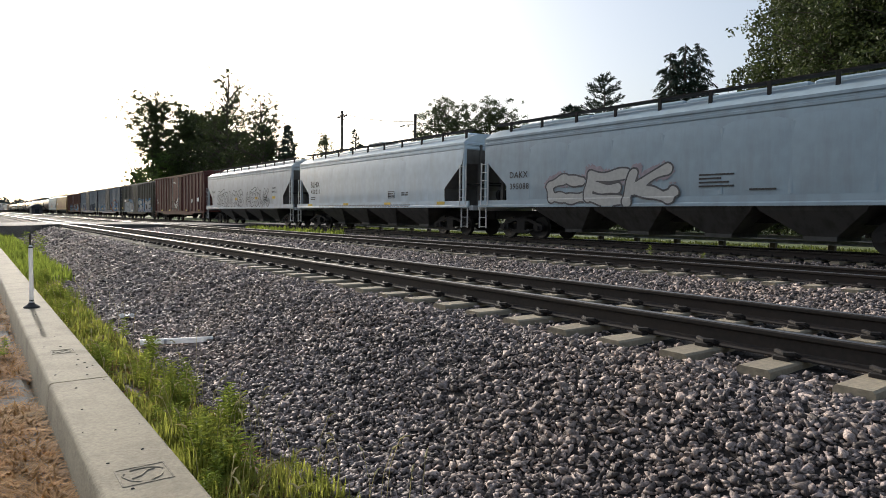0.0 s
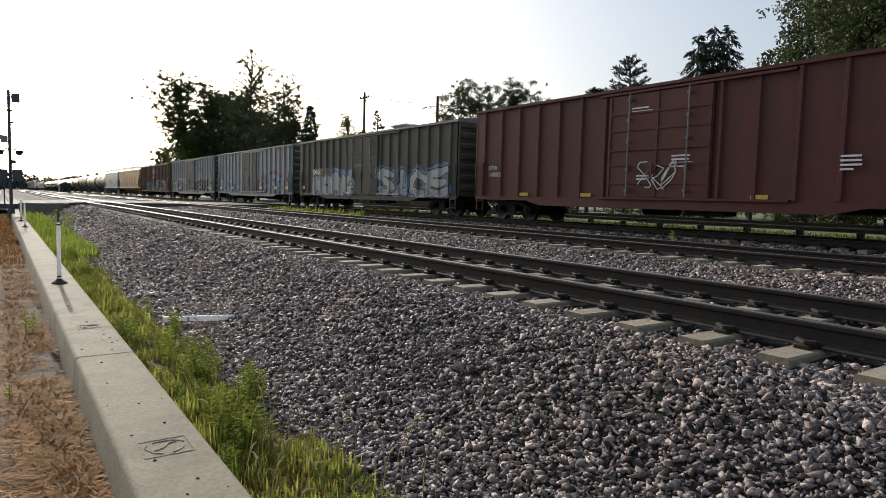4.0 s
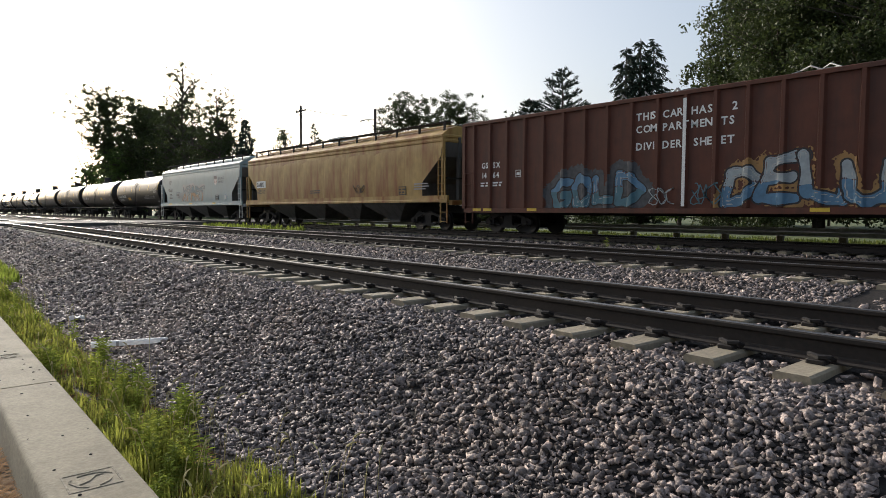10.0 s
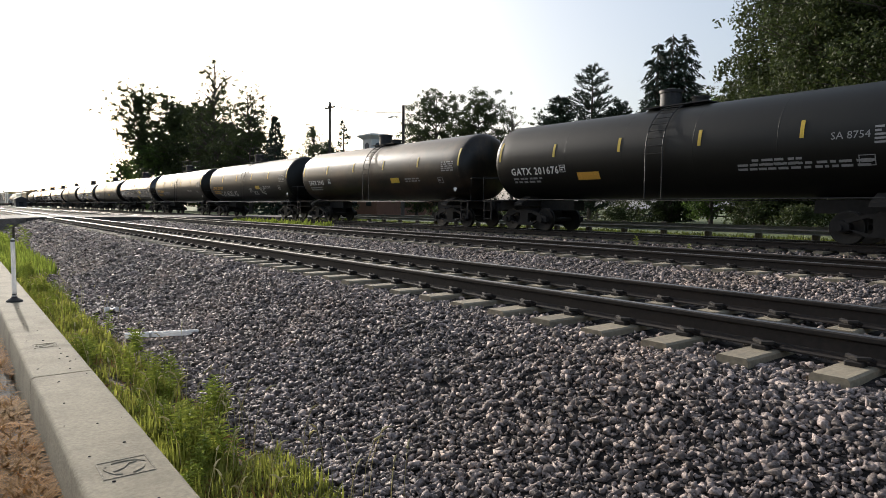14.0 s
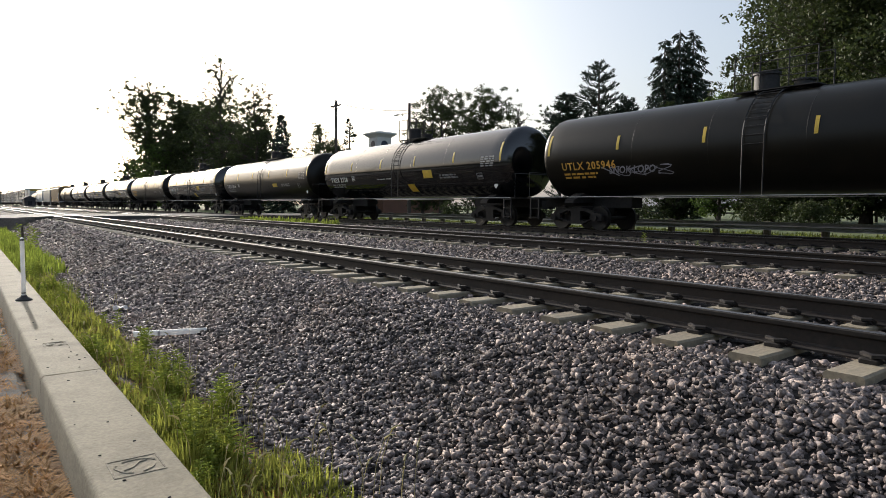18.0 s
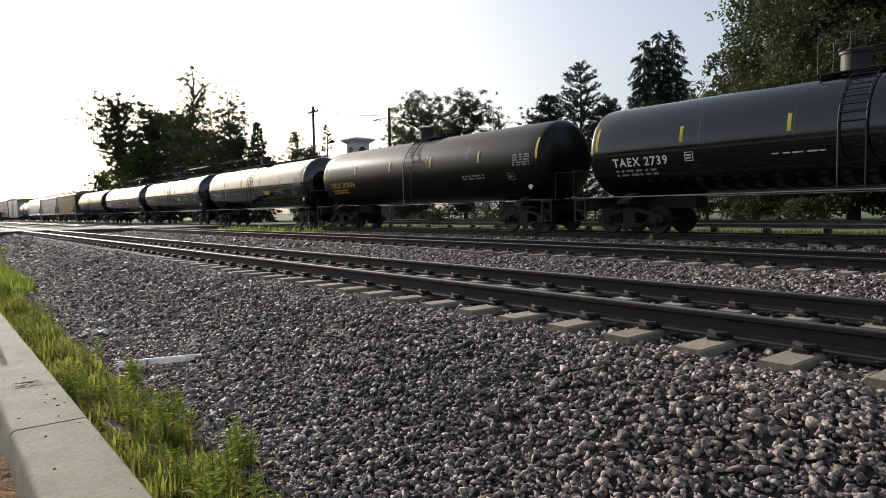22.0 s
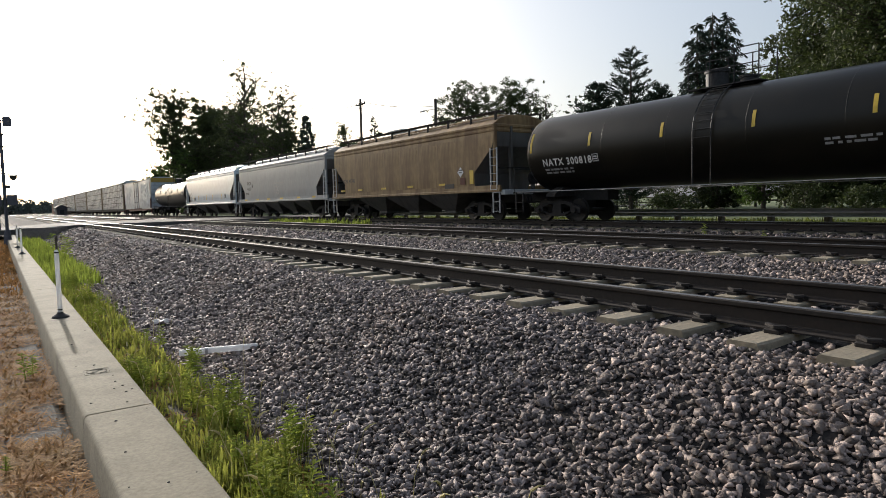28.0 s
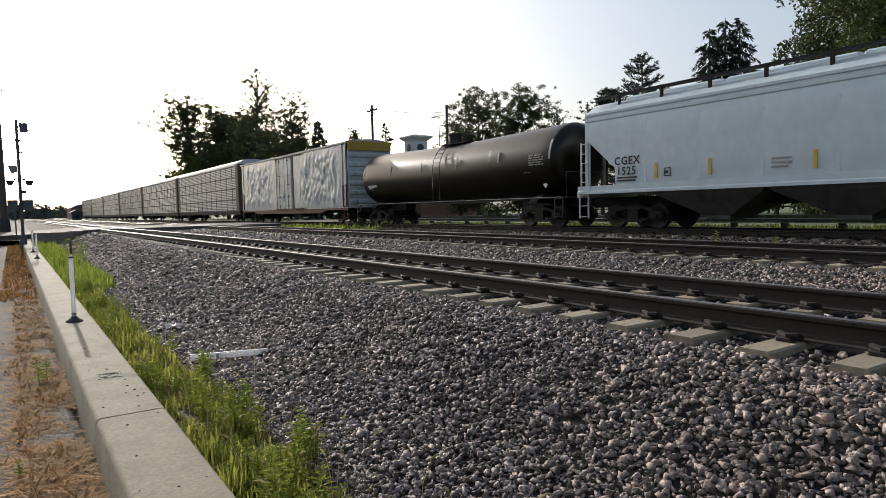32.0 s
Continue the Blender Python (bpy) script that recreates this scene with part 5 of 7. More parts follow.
G_BLUE, G_ICE = material("spray_blue", (0.085, 0.185, 0.29), 0.5, 0, 0.2, 5, bump=0), material("spray_ice_blue", (0.13, 0.21, 0.3), 0.5, 0, 0.25, 3, bump=0)
G_NAVY, G_MAUVE = material("spray_navy", (0.022, 0.032, 0.055), 0.5, 0, 0.2, 5, bump=0), material("spray_mauve", (0.26, 0.26, 0.3), 0.5, 0, 0.2, 4, bump=0)
G_ORANGE, G_PINK = material("spray_orange", (0.3, 0.16, 0.05), 0.5, 0, 0.3, 2, bump=0), material("spray_pink", (0.2, 0.09, 0.075), 0.5, 0, 0.2, 4, bump=0)
G_STEEL, G_PALE = material("spray_steel_blue", (0.035, 0.048, 0.066), 0.5, 0, 0.3, 4, bump=0), material("spray_pale", (0.3, 0.335, 0.35), 0.5, 0, 0.2, 5, bump=0)
G_SMOKE, G_BLUSH = material("spray_smoke", (0.06, 0.062, 0.068), 0.6, 0, 0.35, 6, bump=0), material("spray_blush", (0.27, 0.23, 0.26), 0.6, 0, 0.2, 5, bump=0)
G_LILAC = material("spray_lilac", (0.16, 0.17, 0.27), 0.5, 0, 0.2, 5, bump=0)
G_TEAL = material("spray_teal", (0.06, 0.15, 0.19), 0.5, 0, 0.2, 4, bump=0)

# where each coupling stands at the clip's start, metres along the track
JOINTS = [0.6, 18.96, 37.4, 57.25, 77.55, 97.71, 118.15, 138.33, 158.64, 179.89, 198.35, 215.26, 233.1, 251.18, 269.24, 287.26, 305.55, 323.25, 341.55, 359.84, 378.2, 396.05, 413.7, 430.46,
          449.22, 467.65, 486.0, 509.1, 535.3, 561.6, 587.9, 614.2, 640.5, 666.8]


def length(k):
    return JOINTS[k] - JOINTS[k - 1]


def print_block(car, y, z, w, h, rows, mat, tank=None, x=-1.619, frame_w=0.0):
    """A block of small print: rows of short plain bars, with a thin outline where one is given."""
    random.seed(int(y * 50) + rows)
    pitch = h / rows
    for k in range(rows):
        a = y
        while a > y - w + 0.06:
            run = min(random.uniform(0.09, 0.3), a - (y - w))
            plate(car, a, z + h - (k + 0.8) * pitch, run, pitch * 0.55, mat, x, "print_bar", tank)
            a -= run + random.uniform(0.04, 0.12)
    if frame_w:
        for (a, b, ww, hh) in ((y + 0.05, z - 0.05, w + 0.1, frame_w), (y + 0.05, z + h + 0.03, w + 0.1, frame_w), (y + 0.05, z - 0.05, frame_w, h + 0.1), (y - w - 0.05 + frame_w, z - 0.05, frame_w, h + 0.1)):
            plate(car, a, b, ww, hh, mat, x - 0.001, "print_outline", tank)


def tank_marks(car, text, mat, amber=False, panel=True, seed=1):
    tk = (TANK_Z, TANK_R)
    e = car["half"] - 1.04
    if text:
        letters(car, text, 0.36, e - 0.95, TANK_Z - 0.54, mat, tank=tk, bold=0.008, space=1.16)
    else:
        plate(car, e - 0.75, TANK_Z - 0.62, 1.5, 0.2, mat, 0, "print_bar", tk)
    print_block(car, e - 1.0, TANK_Z - 0.86, 1.5, 0.24, 2, LETTER_O if mat is LETTER_O else LETTER_G, tk, 0)
    if text and mat is LETTER_W:
        print_block(car, e - 3.5, TANK_Z - 0.46, 0.16, 0.16, 2, LETTER_W, tk, 0, 0.018)
    if panel:
        print_block(car, -e + 1.45, TANK_Z - 0.22, 0.85, 0.46, 5, LETTER_G, tk, 0)
    print_block(car, -e + 1.75, TANK_Z - 0.66, 0.26, 0.16, 1, LETTER_G, tk, 0, 0.018)
    print_block(car, -e + 4.4, TANK_Z - 0.62, 1.3, 0.22, 2, LETTER_G, tk, 0)
    flat_shape(car, "placard", [[(-e + 0.95, TANK_Z - 0.98), (-e + 0.82, TANK_Z - 0.84), (-e + 0.69, TANK_Z - 0.98), (-e + 0.82, TANK_Z - 1.12)]], -1.14, WHITE_PAINT, "white diamond placard")


def build_train():
    cars = []
    # covered hoppers and box cars at the head of the view
    c = hopper(length(1), P_BLUEGREY, "blue-grey covered hopper car with white graffiti letters")
    letters(c, "DAKX", 0.34, 6.92, 2.36, LETTER_K, bold=0.004, space=1.15), letters(c, "395088", 0.32, 6.9, 1.92, LETTER_K, bold=0.004, space=1.15)
    sprayed_word(c, "CEK", 4.75, 1.24, 5.2, 1.15, 0.15, 0.06, G_WHITE, G_SMOKE, 3, cloud=G_BLUSH, spread=0.07, top=1.9, label="white sprayed letter", lean=-0.05)
    bars(c, -1.28, 2.1, 1.1, 4, LETTER_K), bars(c, -2.8, 1.65, 1.0, 1, LETTER_K)
    cars.append(c)
    c = hopper(length(2), P_PALEBLUE, "pale blue-grey covered hopper car with white ladders")
    letters(c, "BLHX", 0.48, 6.83, 2.5, LETTER_K, bold=0.008, space=1.05), letters(c, "450211", 0.38, 6.8, 2.1, LETTER_K, bold=0.006, space=1.2)
    bars(c, 6.8, 1.85, 0.7, 2, LETTER_K), print_block(c, -2.4, 1.75, 0.5, 0.24, 2, LETTER_K, None, -1.619, 0.03), print_block(c, -3.6, 1.8, 0.6, 0.2, 2, LETTER_K), print_block(c, 5.6, 1.24, 10.0, 0.16, 2, LETTER_G, None, -1.642)
    for y in (7.2, 2.5, -2.0, -6.6):
        plate(c, y, 1.35, 0.6, 0.14, YELLOW_MARK, -1.622, "reflector_strip")
    cars.append(c)
    c = hopper(length(3), P_WHITE, "dirty white covered hopper car with thin black graffiti")
    letters(c, "ASOX", 0.32, 7.86, 2.55, LETTER_K, bold=0.006, space=1.15), letters(c, "020561", 0.3, 7.95, 2.15, LETTER_G, bold=0.004, space=1.15)
    letters(c, "PLASTIC", 0.18, -6.0, 2.57, LETTER_K, bold=0.004), letters(c, "GRANULES", 0.18, -5.9, 2.32, LETTER_K, bold=0.004)
    sprayed_word(c, "SEOICKS", 6.3, 1.36, 6.4, 1.3, 0.12, 0.05, None, G_SMOKE, 5, label="thin black sprayed letters"), sprayed_word(c, "SEOICKS", 6.25, 1.34, 6.4, 1.1, 0.02, 0.02, None, G_SMOKE, 15), sprayed_word(c, "HESUK", -0.9, 1.36, 4.4, 1.25, 0.11, 0.05, None, G_SMOKE, 9), sprayed_word(c, "HESNK", -0.9, 1.4, 4.4, 1.0, 0.02, 0.025, None, G_SMOKE, 19)
    for y in (1.9, -2.6, -6.0):
        plate(c, y, 1.9, 0.5, 0.18, YELLOW_MARK, name="reflector_strip")
    print_block(c, -4.4, 1.8, 0.5, 0.26, 2, LETTER_K, None, -1.619, 0.03)
    cars.append(c)
    c = boxcar(length(4), P_RED, "dark oxide-red boxcar with sliding door", roof=P_RED, height=4.62, ribs=7, door_w=3.9)
    letters(c, "ATW", 0.26, 8.5, 2.07, LETTER_W, -1.604), letters(c, "140012", 0.26, 8.45, 1.8, LETTER_W, -1.604)
    bars(c, 1.0, 3.9, 1.0, 2, LETTER_W, -1.606), bars(c, -0.6, 2.3, 0.9, 4, LETTER_W, -1.606), bars(c, 0.7, 1.7, 0.5, 2, LETTER_W, -1.606)
    bars(c, -5.5, 2.1, 0.5, 4, LETTER_W, -1.59), plate(c, -7.4, 1.9, 0.6, 0.35, LETTER_W, -1.59)
    for y in (6.5, 3.2, -3.2, -7.6):
        plate(c, y, 1.02, 0.5, 0.12, YELLOW_MARK, -1.552, "reflector_strip")
    scrawl(c, 0.6, 1.3, 1.4, 0.9, 3, 77, LETTER_W, -1.66, 0.03)
    cars.append(c)
    c = boxcar(length(5), P_OLIVE, "olive-grey grimy boxcar with large white graffiti", height=4.42, door_w=3.85)
    plate(c, 7.1, 2.12, 3.1, 0.44, P_OLIVE, -1.586, "number_panel"), plate(c, 7.05, 2.14, 1.45, 0.4, G_BLACK, -1.591, "panel_fill")
    letters(c, "CMHX", 0.4, 6.98, 2.2, LETTER_W, -1.6, bold=0.012), letters(c, "71084", 0.4, 5.5, 2.2, LETTER_K, -1.6, bold=0.008, space=1.15)
    sprayed_word(c, "MOAK", 6.9, 0.86, 5.6, 1.35, 0.26, 0.05, G_WHITE, G_BLACK, 8, cloud=G_BLUE, spread=0.24, label="fat white sprayed letter")
    sprayed_word(c, "SICE", -1.95, 0.86, 6.6, 1.35, 0.18, 0.06, G_WHITE, G_BLACK, 12, second=G_MAUVE, cloud=G_BLUE, spread=0.12, label="fat white sprayed letter", under=0.3)
    letters(c, "WILDER", 0.26, 0.9, 2.5, LETTER_G, -1.66)
    plate(c, 8.9, 1.25, 0.55, 0.22, YELLOW_MARK, -1.59, "reflector_strip"), plate(c, 1.5, 2.0, 0.5, 0.4, G_ICE, -1.66, "placard")
    cars.append(c)
    c = boxcar(length(6), P_SILVER, "silver-grey boxcar with pale blue graffiti", height=4.42, door_w=3.6, end=P_END_SHADE, door=P_DOOR)
    stencil(c, "CM", 0.36, 8.66, 1.78, LETTER_W, 0.01), stencil(c, "HX", 0.36, 7.7, 1.78, LETTER_W, 0.01), stencil(c, "71", 0.36, 6.62, 1.78, LETTER_W, 0.008), stencil(c, "034", 0.36, 5.82, 1.78, LETTER_W, 0.008)
    sprayed_word(c, "UPSIK", 7.6, 0.84, 5.6, 1.15, 0.13, 0.045, G_BLUE, G_NAVY, 21, second=G_ICE, glint=G_PALE, cloud=G_PALE, spread=0.08, label="pale blue sprayed letter")
    sprayed_word(c, "OHER", -2.3, 0.84, 5.4, 1.4, 0.16, 0.055, G_ICE, G_NAVY, 25, second=G_BLUE, glint=G_WHITE, cloud=G_PINK, spread=0.2, label="pale blue sprayed letter", under=0.4)
    scrawl(c, 9.2, 2.6, 0.7, 1.1, 3, 26, G_BLACK, -1.592, 0.03)
    for y in (8.6, 5.0, -2.6, -6.0, -8.3):
        plate(c, y, 1.2, 0.6, 0.22, YELLOW_MARK, -1.598, "reflector_strip")
    plate(c, -8.2, 1.75, 0.5, 0.35, LETTER_K, -1.59)
    cars.append(c)
    c = boxcar(length(7), P_SILVER, "silver-grey boxcar with navy and lilac graffiti", height=4.42, door_w=3.75, end=P_END_SHADE, door=P_DOOR)
    plate(c, 8.69, 1.6, 0.74, 0.42, G_BLACK, -1.508, "panel_fill"), plate(c, 7.73, 1.6, 0.74, 0.42, G_BLACK, -1.508, "panel_fill"), plate(c, 6.66, 1.6, 0.62, 0.42, G_BLACK, -1.508, "panel_fill"), plate(c, 5.83, 1.6, 0.7, 0.42, G_BLACK, -1.508, "panel_fill"), letters(c, "CM", 0.38, 8.64, 1.68, LETTER_W, -1.52, bold=0.01), letters(c, "HX", 0.38, 7.68, 1.68, LETTER_W, -1.52, bold=0.01), letters(c, "71", 0.38, 6.6, 1.68, LETTER_W, -1.52, bold=0.008), letters(c, "001", 0.38, 5.8, 1.68, LETTER_W, -1.52, bold=0.008)
    sprayed_word(c, "NEINA", 6.5, 0.84, 4.4, 1.3, 0.13, 0.06, G_MAUVE, G_NAVY, 31, second=G_LILAC, glint=G_PALE, cloud=G_WHITE, spread=0.2, label="lilac sprayed letter")
    sprayed_word(c, "RESURE", -2.1, 0.84, 5.6, 1.4, 0.165, 0.045, G_STEEL, G_PALE, 37, second=G_NAVY, label="dark blue sprayed letter with pale outline")
    for y in (8.1, 7.2, 5.3, 4.4, 3.4, -3.4, -4.3, -6.4, -7.2, -8.1):
        print_block(c, y, 2.6 + 0.3 * math.sin(7 * y), 0.3, 0.5, 2, G_SMOKE, None, -1.508)
    plate(c, -8.0, 1.65, 0.6, 0.35, LETTER_K, -1.59)
    for y in (8.3, 5.1, -8.0):
        plate(c, y, 1.15, 0.6, 0.24, YELLOW_MARK, -1.598, "reflector_strip")
    cars.append(c)
    c = gondola(length(8), P_BROWN, "rust-brown high-sided gondola car with white warning lettering")
    pitch = (c["half"] - 0.7) / 10.55
    for row, words in enumerate((("THIS", "CAR", "HAS", "   2"), ("COM", "PART", "MEN", "TS"), ("DIVI", "DER", " SHE", "ET"))):
        for k, word in enumerate(words):
            stencil(c, word, 0.31, (2 - k) * pitch - 0.14, (3.62, 3.24, 2.72)[row], LETTER_W, 0.008, 1.0)
    plate(c, 0.055, 1.0, 0.1, 3.1, LETTER_W, -1.589, "white_strip")
    for k, (a, b) in enumerate((("GS", "SX"), ("14", "64"))):
        stencil(c, a, 0.3, 9.55 * pitch, 2.5 - 0.38 * k, LETTER_W), stencil(c, b, 0.3, 8.85 * pitch, 2.5 - 0.38 * k, LETTER_W)
    print_block(c, 9.6 * pitch, 1.78, 0.42, 0.2, 2, LETTER_W, None, -1.506), print_block(c, 8.85 * pitch, 1.78, 0.5, 0.2, 2, LETTER_W, None, -1.506)
    print_block(c, 7.45 * pitch, 2.15, 0.16, 0.16, 1, LETTER_W, None, -1.506, 0.02)
    sprayed_word(c, "GOLD", 5.0, 0.98, 3.6, 1.12, 0.12, 0.045, G_BLUE, G_BLACK, 43, second=G_TEAL, glint=G_PALE, cloud=G_SMOKE, spread=0.22, label="blue sprayed letter")
    sprayed_word(c, "DELUCE", -1.2, 0.98, 5.9, 1.2, 0.13, 0.045, G_PALE, G_BLACK, 47, second=G_BLUE, glint=G_WHITE, cloud=G_ORANGE, spread=0.06, label="pale blue sprayed letter")
    scrawl(c, 1.1, 1.05, 0.8, 0.5, 3, 12, G_PALE, -1.59, 0.025), scrawl(c, -0.25, 1.05, 0.9, 0.6, 4, 13, G_TEAL, -1.59, 0.03)
    for y in (9.0, 8.4, 6.1, -3.4):
        plate(c, y, 0.85, 0.45, 0.1, YELLOW_MARK, -1.556, "reflector_strip")
    scrawl(c, -7.2, 1.1, 0.9, 0.8, 3, 8, LETTER_W, -1.592, 0.03), print_block(c, -7.9, 2.1, 0.4, 0.24, 2, LETTER_W, None, -1.506, 0.02), print_block(c, -8.7, 2.3, 0.4, 0.3, 2, LETTER_W, None, -1.506)
    cars.append(c)
    c = hopper(length(9), P_TAN, "tan covered hopper car streaked with orange rust", P_TAN)
    plate(c, 8.55, 2.26, 1.3, 0.42, WHITE_PAINT, name="panel_fill")
    letters(c, "SAMX", 0.36, 8.48, 2.34, LETTER_K, -1.628, bold=0.016, space=1.1), letters(c, "635510", 0.36, 8.45, 1.9, LETTER_K, bold=0.004, space=1.1)
    print_block(c, -6.9, 1.62, 0.45, 0.26, 2, LETTER_K, None, -1.606, 0.035), bars(c, -8.0, 2.0, 1.1, 3, LETTER_G), bars(c, 1.5, 1.9, 1.2, 2, LETTER_K), scrawl(c, -3.0, 1.7, 1.0, 0.4, 3, 3, LETTER_K, thick=0.03)
    cars.append(c)
    c = hopper(length(10), P_SKY, "sky-grey covered hopper car with orange graffiti", chutes=3)
    letters(c, "UP", 0.46, 6.42, 3.0, LETTER_K, bold=0.006, space=1.1), letters(c, "98661", 0.42, 6.68, 2.37, LETTER_K, bold=0.006, space=1.15)
    bars(c, 6.4, 2.15, 0.9, 4, LETTER_K), bars(c, 4.6, 2.25, 0.9, 4, LETTER_K), letters(c, "BUILDING", 0.24, -4.7, 3.05, G_NAVY, bold=0.004), letters(c, "AMERICA", 0.24, -4.7, 2.8, G_NAVY, bold=0.004)
    flat_shape(c, "shield_mark", [[(-3.87, 3.3), (-4.47, 3.3), (-4.47, 2.85), (-4.17, 2.65), (-3.87, 2.85)]], -1.62, LETTER_W)
    flat_shape(c, "shield_mark", [[(-3.87, 3.33), (-4.47, 3.33), (-4.47, 3.08), (-3.87, 3.08)]], -1.624, G_NAVY)
    for y in (-3.95, -4.09, -4.23, -4.36):
        flat_shape(c, "shield_stripe", [[(y, 3.06), (y - 0.05, 3.06), (y - 0.05, 2.78), (y, 2.78)]], -1.624, P_RED)
    sprayed_word(c, "XPART", 3.0, 1.56, 5.0, 1.15, 0.1, 0.05, G_TEAL, G_BLACK, 52, second=G_ORANGE, glint=G_WHITE, cloud=G_PALE, spread=0.09, label="teal and orange sprayed letter", lean=0.1)
    print_block(c, -4.2, 1.66, 0.45, 0.26, 2, LETTER_K, None, -1.619, 0.03), plate(c, -5.9, 1.65, 0.3, 0.28, LETTER_W), print_block(c, 4.3, 1.75, 1.3, 0.5, 6, LETTER_G)
    for y in (6.5, 1.5, -3.5):
        plate(c, y, 1.3, 0.6, 0.12, YELLOW_MARK, -1.622, "reflector_strip")
    cars.append(c)
    # the block of tank cars
    tanks = [(11, P_BLACK_DULL, "GATX 201676", LETTER_W, YELLOW_MARK, "dull black tank car with yellow strips", False),
             (12, P_BROWN_TANK, "TAEX 2945", LETTER_W, YELLOW_MARK, "rusty brown-black tank car", False),
             (13, P_BLACK_DULL, "UTLX 209109", LETTER_O, YELLOW_MARK, "dull black tank car with white scrawls", True),
             (14, P_OLIVE_TANK, "UTLX 205946", LETTER_O, YELLOW_MARK, "dull olive-black tank car with top railing", True),
             (15, P_BLACK, "TAEX 2738", LETTER_W, YELLOW_MARK, "glossy black tank car with yellow strips", True),
             (16, P_OLIVE_TANK, "TAEX 3326", LETTER_W, YELLOW_MARK, "dark brown tank car with top railing", True),
             (17, P_BLACK, "TAEX 2739", LETTER_W, YELLOW_MARK, "glossy black tank car with yellow strips", True),
             (18, P_OLIVE_TANK, "UTLX 207674", LETTER_O, YELLOW_MARK, "dull olive-brown tank car", False),
             (19, P_BLACK, "TAEX 3761", LETTER_W, YELLOW_MARK, "glossy black tank car with pale top", True),
             (20, P_BLACK, "TAEX 3622", LETTER_W, YELLOW_MARK, "glossy black tank car with yellow strips", True),
             (21, P_BLACK, "", LETTER_W, YELLOW_MARK, "glossy black tank car with pale top", True),
             (22, P_OLIVE_TANK, "NATX 300818", LETTER_W, YELLOW_MARK, "olive-black tank car with white data panel", True)]
    for k, m, text, tint, mark, label, rails in tanks:
        c = tank_car(length(k), m, label, mark=mark, rails=rails, marks=6, long_rail=k in (19, 20, 21))
        tank_marks(c, text, tint)
        tk = (TANK_Z, TANK_R)
        if k in (15, 17):
            plate(c, -2.3, TANK_Z - 0.55, 0.7, 0.36, YELLOW_MARK, 0, "yellow_panel", tk), plate(c, -0.75, TANK_Z - 1.15, 0.55, 0.36, YELLOW_MARK, 0, "yellow_panel", tk), print_block(c, 1.9, TANK_Z - 0.52, 1.3, 0.06, 1, LETTER_W, tk, 0)
        elif k == 11:
            plate(c, 3.2, TANK_Z - 0.8, 0.95, 0.26, LETTER_O, 0, "yellow_panel", tk)
            print_block(c, -2.6, TANK_Z - 0.74, 3.4, 0.22, 2, LETTER_G, tk, 0)
            letters(c, "SA 8754", 0.26, -5.0, TANK_Z - 0.05, LETTER_G, tank=tk)
        else:
            if k not in (14, 18, 22):
                plate(c, -2.2, TANK_Z - 0.62, 0.75, 0.24, YELLOW_MARK, 0, "yellow_panel", tk)
        if k == 13:
            scrawl(c, 6.1, TANK_Z - 1.05, 4.2, 0.35, 8, 14, LETTER_W, 0, 0.03, tk), letters(c, "GET", 0.38, -0.75, TANK_Z - 0.82, LETTER_W, tank=tk), letters(c, "BICH-", 0.34, -1.5, TANK_Z - 1.0, LETTER_W, tank=tk), scrawl(c, -2.9, TANK_Z - 1.0, 0.9, 0.5, 3, 17, LETTER_W, 0, 0.03, tk)
        if k == 14:
            letters(c, "SNOK LOPO", 0.32, 5.0, TANK_Z - 0.72, G_MAUVE, tank=tk, bold=0.008, shear=0.35), scrawl(c, 5.2, TANK_Z - 0.8, 2.6, 0.3, 5, 33, G_MAUVE, 0, 0.025, tk)
        cars.append(c)
    c = hopper(length(23), P_TAN2, "dusty tan covered hopper car with pale ends", STEEL_LADDER_W, chutes=3)
    letters(c, "ACFX 49740", 0.3, 6.55, 2.1, LETTER_K, bold=0.004), plate(c, -4.1, 1.45, 0.7, 0.2, LETTER_K), plate(c, -5.3, 1.6, 0.35, 0.3, P_RED, name="placard"), flat_shape(c, "placard", [[(-5.1, 2.15), (-5.33, 2.38), (-5.56, 2.15), (-5.33, 1.92)]], -1.622, WHITE_PAINT, "white diamond placard"), bars(c, -5.2, 2.22, 0.26, 2, LETTER_K, -1.624)
    for y in (6.8, 4.6, 1.9, -0.8, -3.6):
        plate(c, y, 1.6, 0.5, 0.1, YELLOW_MARK, name="reflector_strip")
    plate(c, -6.0, 1.6, 0.25, 0.6, YELLOW_MARK, name="reflector_strip")
    cars.append(c)
    c = hopper(length(24), P_GREY, "light grey covered hopper car with black stencils")
    letters(c, "SHQX", 0.34, 6.52, 2.64, LETTER_K, bold=0.01, space=1.12), letters(c, "41030", 0.36, 6.52, 2.18, LETTER_K, bold=0.006, space=1.1)
    letters(c, "DO NOT HAMMER ON CAR", 0.17, 0.63, 2.5, LETTER_G, bold=0.004), bars(c, 0.3, 2.3, 1.0, 6, LETTER_G), bars(c, 6.9, 1.95, 0.8, 2, LETTER_K), print_block(c, 5.3, 2.45, 0.16, 0.18, 1, LETTER_K, None, -1.619, 0.02)
    for y in (7.2, 4.4, 1.9, -0.8, -4, -6.6):
        plate(c, y, 1.36, 0.55, 0.12, YELLOW_MARK, -1.622, "reflector_strip")
    cars.append(c)
    c = hopper(length(25), P_CLEAN, "clean white covered hopper car with white ladders", chutes=3)
    letters(c, "CGEX", 0.38, 7.15, 2.16, LETTER_K, bold=0.008, space=1.1), letters(c, "1525", 0.38, 7.05, 1.82, LETTER_K, bold=0.008, space=1.1)
